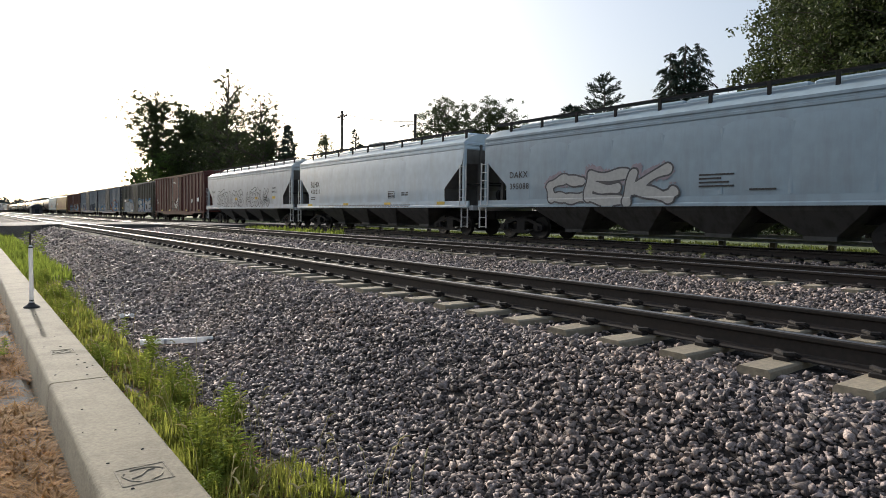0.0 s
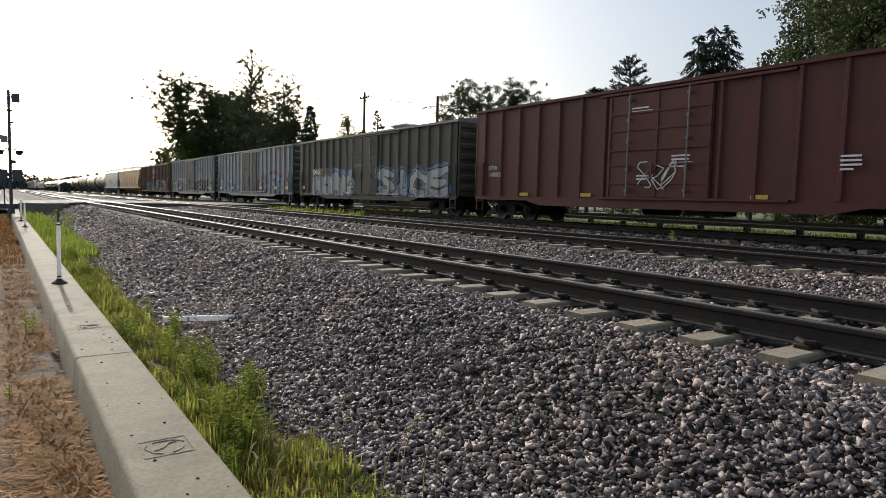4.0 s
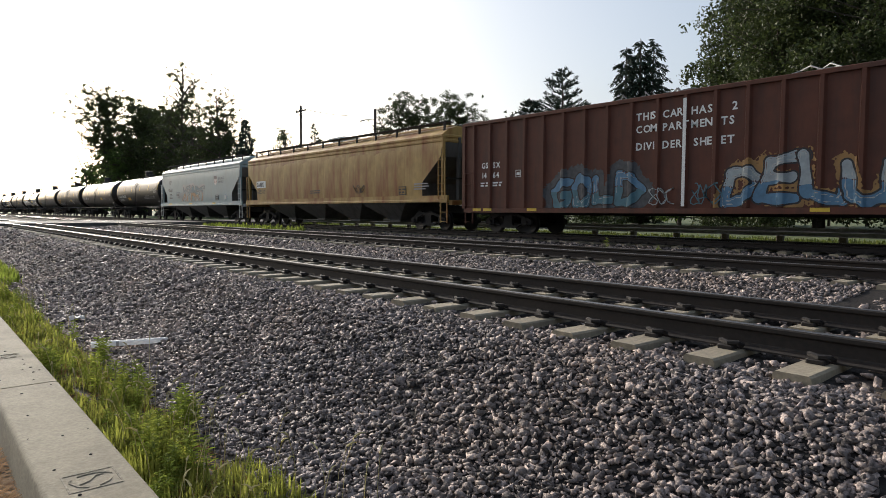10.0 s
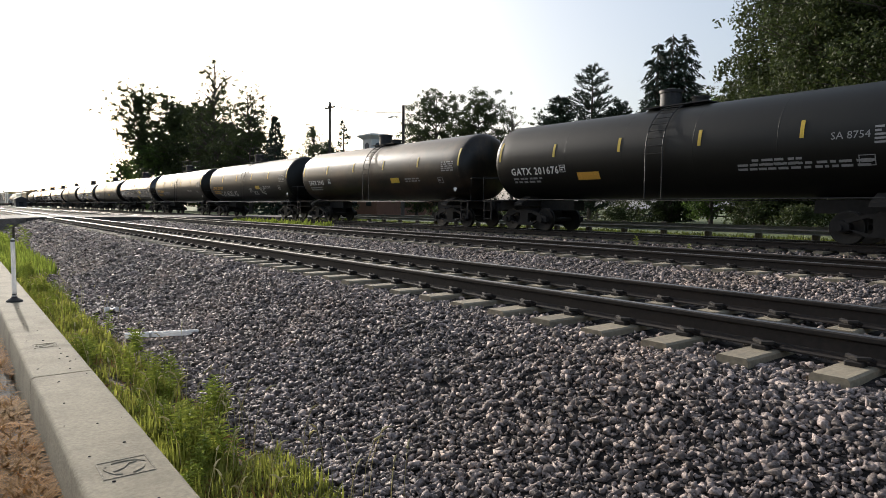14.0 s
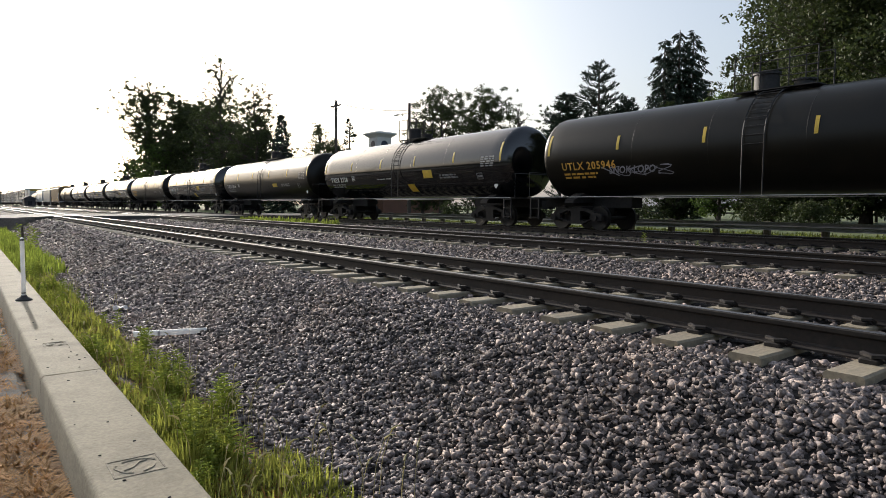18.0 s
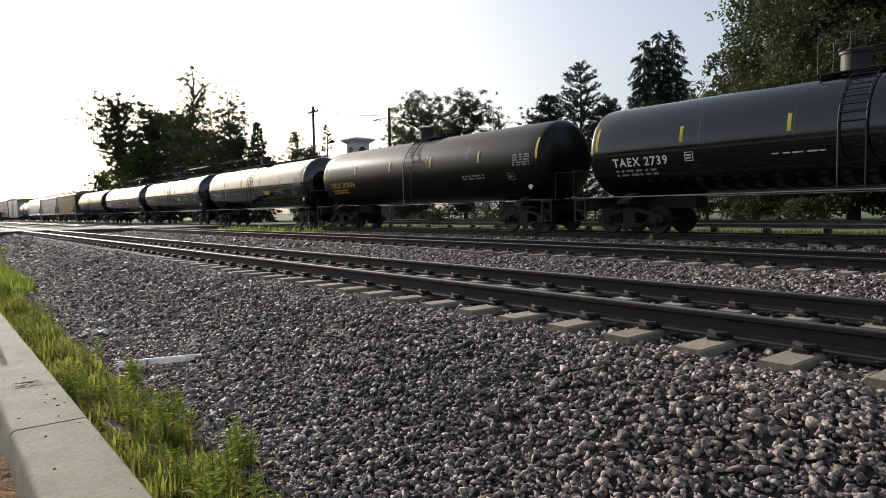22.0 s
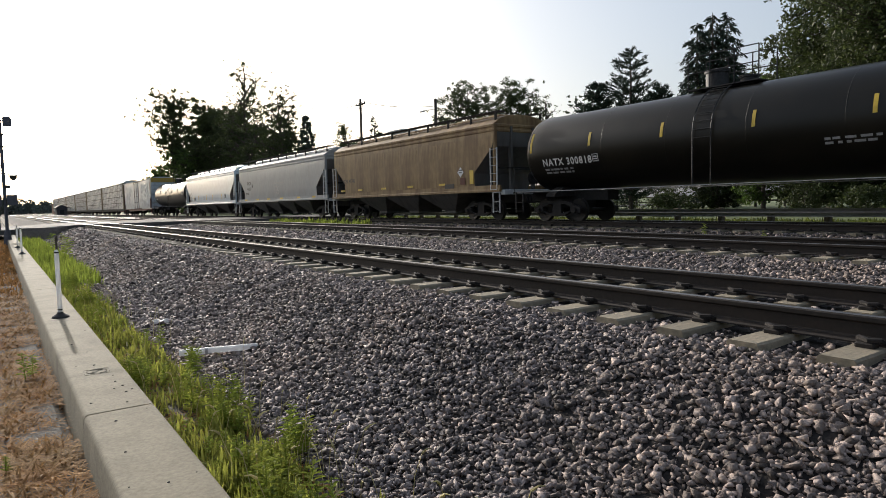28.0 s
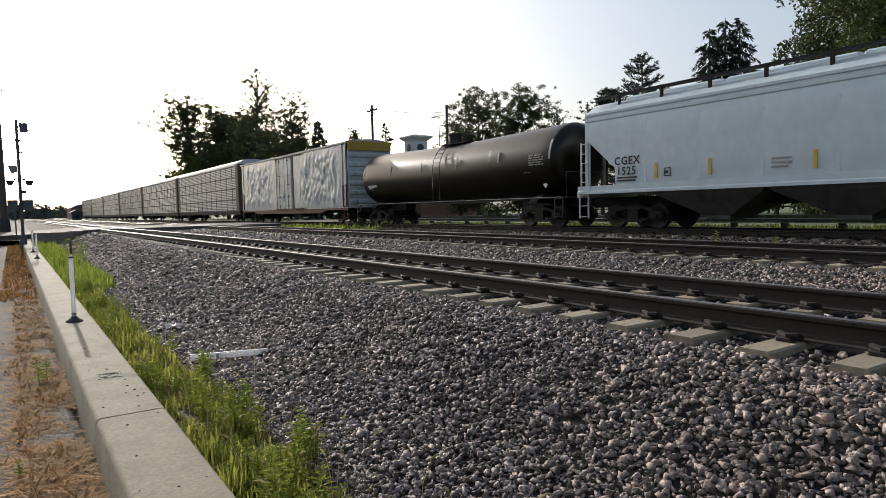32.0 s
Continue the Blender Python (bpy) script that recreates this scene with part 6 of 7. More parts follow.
    bars(c, 7.05, 1.7, 0.9, 2, LETTER_K, pitch=0.1), print_block(c, 5.1, 1.74, 0.14, 0.16, 1, LETTER_K, None, -1.619, 0.02), bars(c, 1.7, 1.95, 0.6, 3, LETTER_G), print_block(c, -5.6, 1.78, 0.26, 0.26, 2, LETTER_K, None, -1.619, 0.035)
    for y in (5.5, 3.6, 0.6, -1.6, -4.6):
        plate(c, y, 1.65, 0.1, 0.48, YELLOW_MARK, name="reflector_strip")
    cars.append(c)
    c = tank_car(length(26), P_OLIVE_TANK, "dark brown tank car with sagging drum and white data panel", mark=LETTER_G, marks=6, sag=0.16)
    tank_marks(c, "", LETTER_W)
    cars.append(c)
    c = boxcar(length(27), P_CRUMPLE, "crumpled white refrigerated boxcar with rusty sill", roof=P_RACK, door=P_CRUMPLE, height=5.05, ribs=2, end=P_CRUMPLE, trim=P_RED, sill=1.0)
    dented_skin(c, 1.85, car_end(c) - 0.15, 3), dented_skin(c, -car_end(c) + 0.15, -1.85, 8)
    s = Shape()
    s.box((-1.5, -car_end(c) - 0.12, 4.55), (1.5, -car_end(c) + 0.02, 5.1))
    put("end_band", s.mesh("end_band", P_ENDYELLOW), c, "yellow band across the end")
    cars.append(c)
    for k in range(28, 34):
        cars.append(autorack(length(k), P_RACK if k % 3 else P_RACK2, "white slatted autorack car with dirty end doors", P_OLD_END))
    return cars


def car_end(c):
    return c["half"] - 0.72


TRAIN = build_train()


def travelled(t):
    """How far the train has come by then."""
    return 14.152 * t - 0.2559 * t * t / 32 + 0.2233 * t ** 3 / 1024


def motions():
    for k, c in enumerate(TRAIN):
        mid = (JOINTS[k] + JOINTS[k + 1]) / 2
        walk(c, [(t, pose(TRACKS["far"], mid - travelled(t), 0.19)) for t in (0, 2, 4, 8, 12, 16, 20, 24, 28, 30, 32)])

# ---- guardrail and fence beyond the tracks ----
def build_guardrail():
    g = thing("guardrail", "galvanised steel guardrail on dark timber posts in grass", "guardrail", (17.0, 0, 0))
    for k in range(20):
        a = -12 + k * 3.81
        s = Shape()
        s.prism([(-0.09, 0.24), (-0.05, 0.24), (0.0, 0.3), (0.0, 0.34), (-0.08, 0.38), (0.0, 0.42), (0.0, 0.46), (-0.05, 0.52), (-0.09, 0.52), (-0.03, 0.46), (-0.03, 0.42), (-0.11, 0.38), (-0.03, 0.34), (-0.03, 0.3)], "y", a, a + 3.8)
        if a + 3.8 < 45:
            put("beam", s.mesh("beam", BEAM), g, "weathered steel beam")
    for k in range(30):
        s = Shape()
        s.box((0.0, -0.1, -0.15), (0.2, 0.1, 0.55), 0.015)
        put("post", cached("grpost", lambda: s.mesh("post", POST_WOOD)), g, "", pose(0, -12 + k * 1.905, random.uniform(-0.03, 0.02)))
    return g


build_guardrail()


def build_fence():
    f = thing("rail_fence", "low dark rail fence across the lawn", "fence", (46, 0, 0.06))
    for k in range(34):
        s = Shape()
        s.box((-0.08, -0.08, -0.2), (0.08, 0.08, 1.1), 0.01)
        put("post", cached("fpost", lambda: s.mesh("post", POST_WOOD)), f, "", pose(0, -6 + k * 2.4, 0))
    for z in (0.45, 0.9):
        s = Shape()
        s.box((-0.12, -6, z), (-0.08, 73.2, z + 0.12))
        put("rail", s.mesh("rail", POST_WOOD), f)


build_fence()


# ---- trees ----
def leaf_quads(c, u, w, k, narrow, bend):
    """Bent four-cornered leaves from centres, axes and lengths."""
    n = len(c)
    up = np.cross(u, w) * k * bend
    v = np.stack([c - u * k, c + w * k * narrow + up, c + u * k, c - w * k * narrow + up], 1)
    f = np.array([(0, 1, 2), (0, 2, 3)])[None] + 4 * np.arange(n)[:, None, None]
    return v.reshape(-1, 3), f.reshape(-1, 3)


def unit(a):
    return a / np.maximum(np.linalg.norm(a, axis=1), 1e-6)[:, None]


def leaf_cloud(name, centers, radii, count, size, mat, seed, flat=0.75):
    """Many small bent leaves filling small clumps."""
    rng = np.random.default_rng(seed)
    centers, radii = np.asarray(centers, float), np.asarray(radii, float)
    pick = rng.choice(len(centers), count, p=radii ** 2 / np.sum(radii ** 2))
    d = unit(rng.normal(0, 1, (count, 3)))
    d[:, 2] *= flat
    c = centers[pick] + d * (radii[pick] * rng.uniform(0, 1, count) ** 0.55)[:, None]
    u = unit(rng.normal(0, 1, (count, 3)))
    w = unit(np.cross(u, rng.normal(0, 1, (count, 3))))
    v, f = leaf_quads(c, u, w, size * rng.uniform(0.6, 1.4, count)[:, None], 0.5, 0.25)
    return emit_fast(name, v, f, mat)


def deciduous(x, y, h, spread, seed, label, leaves=12000, size=0.17, mat=None, low=0.3, twigs=14, category="tree", gaps=0.1, clump=0.036, head=0.83):
    """A tapered trunk, forked limbs and an uneven crown of many small twig clumps."""
    random.seed(seed)
    tree = thing("tree", label, category, (x, y, ground_z(x) - 0.05))
    s = Shape()
    lean = (random.uniform(-0.04, 0.04) * h, random.uniform(-0.04, 0.04) * h)
    trunk = [(lean[0] * q * q, lean[1] * q * q, h * 0.93 * q) for q in (0, 0.08, 0.2, 0.4, 0.6, 0.8, 1.0)]
    s.tube(trunk, h * 0.02, 8, h * 0.002)
    centers, radii = [], []
    n = int(16 + h * 0.9)
    for k in range(n):
        q = low + (0.98 - low) * (k + 0.5) / n
        a = k * 2.4 + random.uniform(-0.5, 0.5)
        shape = math.sin(math.pi * min(max((q - low) / (1 - low) * head + 0.14, 0), 1)) ** 0.7
        reach = spread * shape * random.uniform(0.5, 1.12)
        base = Vector((lean[0] * q * q, lean[1] * q * q, max(h * (q - 0.14), h * 0.05)))
        tip = base + Vector((math.cos(a) * reach, math.sin(a) * reach, h * random.uniform(0.07, 0.15)))
        mid = base.lerp(tip, 0.5) + Vector((0, 0, h * 0.015))
        s.tube([base, mid, tip], h * 0.007, 5, h * 0.0012)
        if random.random() < gaps:
            continue
        for j in range(twigs):
            f = random.uniform(0.25, 1.08)
            side = spread * (0.13 + 0.1 * f)
            c = base.lerp(tip, f) + Vector((random.gauss(0, side), random.gauss(0, side), random.gauss(0.25 * side, side * 0.8)))
            c.z = min(max(c.z, h * 0.05), h * 0.99)
            centers.append(tuple(c))
            radii.append(h * clump * random.uniform(0.5, 1.35))
            if j % 3 == 0:
                s.tube([base.lerp(tip, f * 0.7), c], h * 0.002, 4, h * 0.0008)
    put("trunk", s.mesh("trunk", BARK), tree)
    put("crown", leaf_cloud("crown", centers, radii, leaves, size, mat or LEAF, seed), tree)
    return tree


def conifer(x, y, h, spread, seed, label, droop=0.35, tiers=24, per=9, length=0.34, sparse=0.0, power=0.9, leaders=((0, 0, 1.0),), hang=0.6):
    """Straight leaders with whorls of boughs, each set with hanging or upright sprays of needles."""
    random.seed(seed)
    rng = np.random.default_rng(seed)
    tree = thing("conifer_tree", label, "tree", (x, y, ground_z(x) - 0.05))
    s = Shape()
    pts, dirs = [], []
    for lx, ly, part_h in leaders:
        top = h * part_h
        foot = 0.0 if (lx, ly) == (0, 0) else top * 0.45
        s.tube([(lx * 0.3 if foot else 0, ly * 0.3 if foot else 0, foot), (lx, ly, top * 0.75), (lx, ly, top)], h * (0.007 if foot else 0.015), 7, h * 0.0015)
        for k in range(tiers):
            q = 0.06 + 0.93 * k / (tiers - 1)
            zb0 = foot + (top - foot) * q
            r = spread * (1 - q) ** power * (0.55 if foot else 1) + 0.12
            for j in range(7):
                if random.random() < sparse:
                    continue
                a = j * 0.9 + k * 0.7 + random.uniform(-0.3, 0.3)
                rr = r * random.uniform(0.5, 1.15)
                zb = zb0 + random.uniform(-0.6, 0.6) * h / tiers
                base, tip = Vector((lx, ly, zb)), Vector((lx + math.cos(a) * rr, ly + math.sin(a) * rr, zb - droop * rr))
                mid = base.lerp(tip, 0.55) + Vector((0, 0, -0.05 * rr))
                s.tube([base, mid, tip + Vector((0, 0, 0.1 * rr))], 0.025, 4, 0.008)
                steps = max(2, int(rr / 0.22))
                for i in range(steps):
                    f = (i + 1) / steps
                    c = base.lerp(mid, f * 2) if f < 0.5 else mid.lerp(tip, f * 2 - 1)
                    pts.append(tuple(c))
                    dirs.append((math.cos(a), math.sin(a), -hang))
    put("trunk", s.mesh("trunk", BARK), tree)
    c = np.repeat(np.array(pts), per, 0)
    d = np.repeat(np.array(dirs), per, 0)
    n = len(c)
    u = unit(d + rng.normal(0, 0.55, (n, 3)))
    w = unit(np.cross(u, rng.normal(0, 1, (n, 3))))
    k = length * rng.uniform(0.35, 1.0, n)[:, None]
    v, f = leaf_quads(c + u * k * 0.8 + rng.normal(0, 0.05, (n, 3)), u, w, k, 0.2, 0.1)
    put("crown", emit_fast("crown", v, f, NEEDLE), tree)
    return tree


deciduous(26, 137.4, 25.8, 6.0, 1, "tall dark-green broadleaf tree with rounded head", 42000, 0.15, gaps=0.22, low=0.34, twigs=34, clump=0.024, head=0.62)
deciduous(27, 99.5, 23.8, 4.3, 2, "tall slender broadleaf tree with an open ragged top", 20000, 0.115, gaps=0.12, low=0.26, twigs=26, clump=0.017, head=0.74)
deciduous(26, 80.8, 16.4, 4.3, 3, "dark broadleaf tree with feathery outline", 24000, 0.1, gaps=0.08, low=0.15, twigs=32, clump=0.02, head=0.72)
deciduous(29, 123.9, 21.0, 4.6, 4, "broad dark tree in the shelter belt", 46000, 0.17, low=0.1, twigs=42, clump=0.028, head=0.68)
deciduous(29, 113, 19.0, 4.4, 44, "broad dark tree in the shelter belt", 36000, 0.17, low=0.06, twigs=36, clump=0.03, head=0.68)
deciduous(30, 104, 15.5, 5.5, 41, "low broad tree filling the shelter belt", 34000, 0.18, low=0.02, twigs=36, clump=0.036, head=0.7)
deciduous(28, 88, 12.0, 4.6, 42, "low broad tree filling the shelter belt", 30000, 0.15, low=0.02, twigs=36, clump=0.036, head=0.7)
deciduous(26, 128, 12.5, 5.2, 6, "sunlit green shrub-like tree at the belt's edge", 24000, 0.16, LEAF_SUN, low=0.02, twigs=30, clump=0.04)
deciduous(25, 152, 11.0, 4.6, 7, "small green tree beside a dead branch", 14000, 0.17, LEAF_SUN, low=0.02, twigs=24)
conifer(25, 70.3, 11.6, 2.3, 5, "narrow dark spruce at the belt's edge", tiers=30, length=0.3, per=12)
deciduous(32, 73.9, 11.8, 2.0, 8, "small dark broadleaf tree", 14000, 0.1, low=0.08, clump=0.034, twigs=24)
conifer(32, 66.6, 11.0, 1.9, 9, "small ragged dark spruce", -0.2, 16, 10, 0.3, 0.35, 0.7, hang=-0.4)
deciduous(32, 70.2, 9.6, 2.4, 91, "small ragged dark tree", 9000, 0.11, low=0.1, gaps=0.2, twigs=20)
deciduous(38, 56.2, 14.4, 3.5, 10, "green broadleaf tree with airy crown", 40000, 0.09, LEAF, gaps=0.06, low=0.12, clump=0.03, head=0.7, twigs=26)
deciduous(38, 59.8, 11.8, 3.0, 101, "green broadleaf tree with airy crown", 14000, 0.09, LEAF, gaps=0.1, low=0.12, clump=0.026, head=0.7, twigs=22)
deciduous(38, 48.7, 13.3, 3.3, 11, "green broadleaf tree with airy crown", 40000, 0.09, LEAF, gaps=0.05, low=0.12, clump=0.032, head=0.7, twigs=26)
deciduous(38, 43.6, 11.2, 2.2, 12, "thin half-bare tree on the lawn", 1300, 0.1, low=0.2, gaps=0.2, clump=0.02)
deciduous(40, 40.0, 10.6, 3.4, 121, "thin half-bare tree on the lawn", 3000, 0.1, low=0.2, gaps=0.2, clump=0.02)
conifer(34, 30.6, 11.9, 4.0, 13, "dark pine with tufted upswept boughs and side tips", -0.35, 26, 15, 0.2, 0.12, 0.55, ((0, 0, 1.0), (-1.75, 1.7, 0.8), (1.5, -1.4, 0.77)), -0.6)
conifer(44, 30.3, 16.1, 4.1, 15, "tall drooping dark spruce with three tips", 0.6, 34, 9, 0.3, 0.36, 0.6, ((0, 0, 1.0), (-0.95, 0.8, 0.95), (0.85, -0.75, 0.985)), 1.1)
deciduous(33, 11.6, 18.0, 6.4, 17, "large leafy tree overhanging the line", 100000, 0.11, LEAF, low=0.1, twigs=70, clump=0.042, gaps=0.0)
deciduous(31, 5.5, 19.0, 7.0, 18, "large leafy tree overhanging the line", 85000, 0.11, LEAF, low=0.1, twigs=60, clump=0.04, gaps=0.0)
deciduous(39.5, 17.2, 21.5, 5.4, 22, "tall dense dark green tree behind the guardrail", 110000, 0.13, LEAF, low=0.06, twigs=70, clump=0.04, gaps=0.0, head=0.6)
deciduous(30, 18.2, 7.6, 1.9, 23, "young bright green tree behind the guardrail", 9000, 0.09, LEAF_SUN, low=0.15, clump=0.05, twigs=20)
deciduous(34, 23.5, 8.2, 3.0, 19, "young green tree behind the guardrail", 14000, 0.1, LEAF, low=0.04, clump=0.045)
deciduous(40, 20.0, 12.0, 5.0, 20, "dark leafy tree behind the guardrail", 22000, 0.13, low=0.04, twigs=20, clump=0.045)
deciduous(36, 3.0, 14.0, 6.5, 21, "dark leafy tree behind the guardrail", 22000, 0.14, low=0.04, twigs=20, clump=0.045)
for k, (x, y, h, w) in enumerate(((24, 36, 1.3, 1.3), (27, 30, 1.4, 1.2), (22, 27, 1.0, 0.9), (30, 24, 1.8, 1.8), (23.5, 20, 1.2, 1.1), (28, 15, 1.7, 1.6), (25, 11, 1.3, 1.2), (33, 40, 1.6, 1.6), (40, 36, 1.8, 2.0), (19.5, 43, 1.0, 0.9))):
    deciduous(x, y, h, w, 60 + k, "low rounded dark green bush on the lawn", 2200, 0.07, LEAF, low=0.02, category="bush", clump=0.14)


def dead_snag():
    ob = thing("dead_tree", "bare grey dead branches against the sky", "tree", (24, 150, 0))
    s = Shape()
    s.tube([(0, 0, 0), (-0.4, 0, 8), (-2.2, 0.5, 13.5), (-3.4, 1, 15.5)], 0.18, 6, 0.04)
    s.tube([(-0.6, 0, 9), (0.6, 0, 12.5), (0.9, 0, 15.2)], 0.1, 5, 0.03)
    s.tube([(-1.6, 0.3, 12), (-2.6, 0.3, 12.8), (-3.2, 0.3, 12.7)], 0.06, 5, 0.02)
    put("trunk", s.mesh("trunk", BARK), ob)


dead_snag()


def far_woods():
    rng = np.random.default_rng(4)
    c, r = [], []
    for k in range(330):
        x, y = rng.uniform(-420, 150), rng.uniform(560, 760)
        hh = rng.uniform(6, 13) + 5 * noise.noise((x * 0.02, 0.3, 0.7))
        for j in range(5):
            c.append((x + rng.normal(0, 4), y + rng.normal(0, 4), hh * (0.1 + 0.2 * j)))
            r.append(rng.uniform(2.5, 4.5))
    ob = put("far_woods", leaf_cloud("far_woods", c, r, 60000, 1.35, FAR_LEAF_HAZE, 3))
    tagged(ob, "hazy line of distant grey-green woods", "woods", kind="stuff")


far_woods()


def wayside_woods():
    """Unseen dark trees added on the path's side and behind, dimming skylight and reflections."""
    rng = np.random.default_rng(14)
    c, r = [], []
    for k in range(430):
        if k < 170:
            x, y, hh = rng.uniform(-44, -31), rng.uniform(-50, 130), rng.uniform(2.6, 4.6)
        elif k < 330:
            x, y, hh = rng.uniform(-40, 170), rng.uniform(-80, -52), rng.uniform(16, 26)
        else:
            x, y, hh = rng.uniform(42, 80), rng.uniform(-55, 0), rng.uniform(12, 20)
        for j in range(6):
            c.append((x + rng.normal(0, 1.5), y + rng.normal(0, 1.5), hh * (0.08 + 0.17 * j)))
            r.append(rng.uniform(1.8, 3.0) * (0.4 if k < 170 else 1.2))
    ob = put("wayside_woods", leaf_cloud("wayside_woods", c, r, 60000, 0.65, LEAF, 15))
    tagged(ob, "unseen dark woods added to dim the sky light", "woods", kind="stuff")


wayside_woods()


# ---- poles, wires, signals ----
def utility_pole(x, y, h, label, arm):
    p = thing("utility_pole", label, "utility pole", (x, y, ground_z(x) - 0.05))
    s = Shape()
    s.tube([(0, 0, 0), (0, 0, h)], 0.17, 8, 0.12)
    put("pole", s.mesh("pole", POLE_WOOD), p)
    if arm == "cross":
        s = Shape()
        s.box((-0.06, -1.0, h - 0.62), (0.06, 1.0, h - 0.5), 0.01)
        s.tube([(0, -0.6, h - 0.56), (0, 0, h - 1.3)], 0.025, 5)
        s.tube([(0, 0.6, h - 0.56), (0, 0, h - 1.3)], 0.025, 5)
        put("crossarm", s.mesh("crossarm", POLE_WOOD), p)
        for q in (-0.9, -0.35, 0.35, 0.9):
            s = Shape()
            s.rings([[(r * math.cos(a), q + r * math.sin(a), h - 0.5 + z) for a in [j * 1.047 for j in range(6)]] for r, z in ((0.03, 0), (0.055, 0.06), (0.04, 0.12), (0.02, 0.16))])
            put("insulator", s.mesh("insulator", DARK_STEEL), p)
    else:
        s = Shape()
        s.tube([(0, 0, h - 0.9), (0, 1.2, h - 0.78), (0, 1.9, h - 0.78)], 0.03, 6)
        put("lamp_arm", s.mesh("lamp_arm", GALV), p)
        s = Shape()
        s.rings([[(0.12 * k * math.cos(a), y2, h - 0.8 + 0.08 * k * math.sin(a)) for a in [j * 0.785 for j in range(8)]] for y2, k in ((1.7, 0.5), (1.85, 1), (2.3, 1), (2.5, 0.4))])
        put("lamp_head", s.mesh("lamp_head", GALV), p)
    return p


utility_pole(26, 58.5, 11.9, "dark timber utility pole with crossarm", "cross")
utility_pole(26, 44.8, 9.95, "dark timber pole with a street lamp arm", "lamp")


def wire(a, b, sag, name="overhead_wire"):
    ob = thing(name, "thin dark overhead wire between poles", "wire", (0, 0, 0))
    s = Shape()
    s.tube([Vector(a).lerp(Vector(b), q) - Vector((0, 0, sag * 4 * q * (1 - q))) for q in [k / 16 for k in range(17)]], 0.022, 4)
    put("strand", s.mesh("strand", DARK_STEEL), ob)


wire((26, 57.6, 11.4), (26, 44.8, 9.3), 0.25)
wire((26, 59.4, 11.4), (27, 99, 14), 0.6)
wire((-6.0, 57, 10.6), (26, 120, 17.5), 1.6)


def steel_pole():
    p = thing("roadside_pole", "tall dark roadside pole on a wide base", "pole", (-6.02, 57.6, -0.05))
    s = Shape()
    s.tube([(0, 0, 0.0), (0, 0, 11)], 0.25, 12, 0.16)
    put("shaft", smooth_by_angle(s.mesh("shaft", POLE_WOOD)), p)
    s = Shape()
    s.tube([(0, 0, -0.3), (0, 0, 0.9), (0, 0, 1.1)], 0.42, 12, 0.3)
    put("base", smooth_by_angle(s.mesh("base", DARK_STEEL)), p)


steel_pole()


def crossing_signal():
    c = thing("crossing_signal", "grey level-crossing signal mast with black flasher lights", "signal", (-5.08, 39.0, 0))
    s = Shape()
    s.tube([(0, 0, -0.6), (0, 0, 6.1)], 0.085, 10, 0.07)
    put("mast", smooth_by_angle(s.mesh("mast", MAST)), c)
    s = Shape()
    s.tube([(0, 0, -0.65), (0, 0, -0.2), (0, 0, 0.15)], 0.2, 10, 0.14)
    put("base", s.mesh("base", MAST), c)
    s = Shape()
    s.box((0.12, -0.12, 5.5), (0.5, 0.14, 5.95), 0.02)
    s.tube([(0, 0, 5.75), (0.15, 0, 5.75)], 0.03, 6)
    put("sensor_box", s.mesh("sensor_box", MAST), c)
    s = Shape()
    s.box((-0.1, -0.1, 5.0), (0.14, 0.1, 5.1))
    s.box((-0.06, -0.08, 4.4), (0.22, 0.08, 4.45))
    s.box((0.0, -0.12, 2.3), (0.26, 0.12, 2.45), 0.01)
    put("bracket", s.mesh("bracket", DARK_STEEL), c)
    s = Shape()
    s.prism([(-0.48, 3.75), (-0.08, 3.72), (-0.08, 3.4), (-0.36, 3.35)], "y", -0.1, 0.1)
    put("bell_housing", s.mesh("bell_housing", BEAM), c)
    for q in (-1, 1):
        s = Shape()
        s.tube([(q * 0.05, 0, 3.05), (q * 0.34, 0, 3.02)], 0.03, 6)
        put("light_arm", s.mesh("light_arm", DARK_STEEL), c)
        for side in (-1, 1):
            s = Shape()
            cx = q * 0.42
            ring = lambda r, y, d=0: [(cx + r * math.cos(a), y, 2.88 + d + r * math.sin(a)) for a in [j * math.pi / 8 for j in range(16)]]
            s.rings([ring(0.1, side * 0.04), ring(0.15, side * 0.12), ring(0.16, side * 0.16)])
            put("flasher_lamp", smooth_by_angle(s.mesh("flasher_lamp", BLACK_PAINT)), c)
            s = Shape()
            s.prism([(side * 0.16, 3.05), (side * 0.52, 2.94), (side * 0.16, 2.9)], "x", cx - 0.17, cx + 0.17)
            put("hood", s.mesh("hood", BLACK_PAINT), c)
        s = Shape()
        s.box((q * 0.34 - 0.26, -0.2, 1.42), (q * 0.34 + 0.2, 0.2, 1.95), 0.02)
        put("relay_box", s.mesh("relay_box", MAST), c)
    s = Shape()
    s.box((-0.32, -0.2, 0.1), (-0.26, -0.14, 1.4))
    put("conduit", s.mesh("conduit", MAST), c)


crossing_signal()
s = Shape()
s.tube([(0, 0, -0.8), (0, 0, 0.2)], 0.035, 8)
tagged(put("ditch_marker", s.mesh("ditch_marker", POST_WOOD), None, "", pose(-3.9, 24.0, 0)), "short dark marker stake in the ditch weeds", "stake")


# ---- buildings ----
SIDING = material("white_siding", (0.62, 0.62, 0.6), 0.7, 0, 0.06, 6, (0.45, 0.44, 0.42), 0.3, bump=0.1)
BRICKISH = material("brick_wall", (0.2, 0.1, 0.07), 0.9, 0, 0.25, 8, (0.1, 0.06, 0.05), 0.4, bump=0.3)
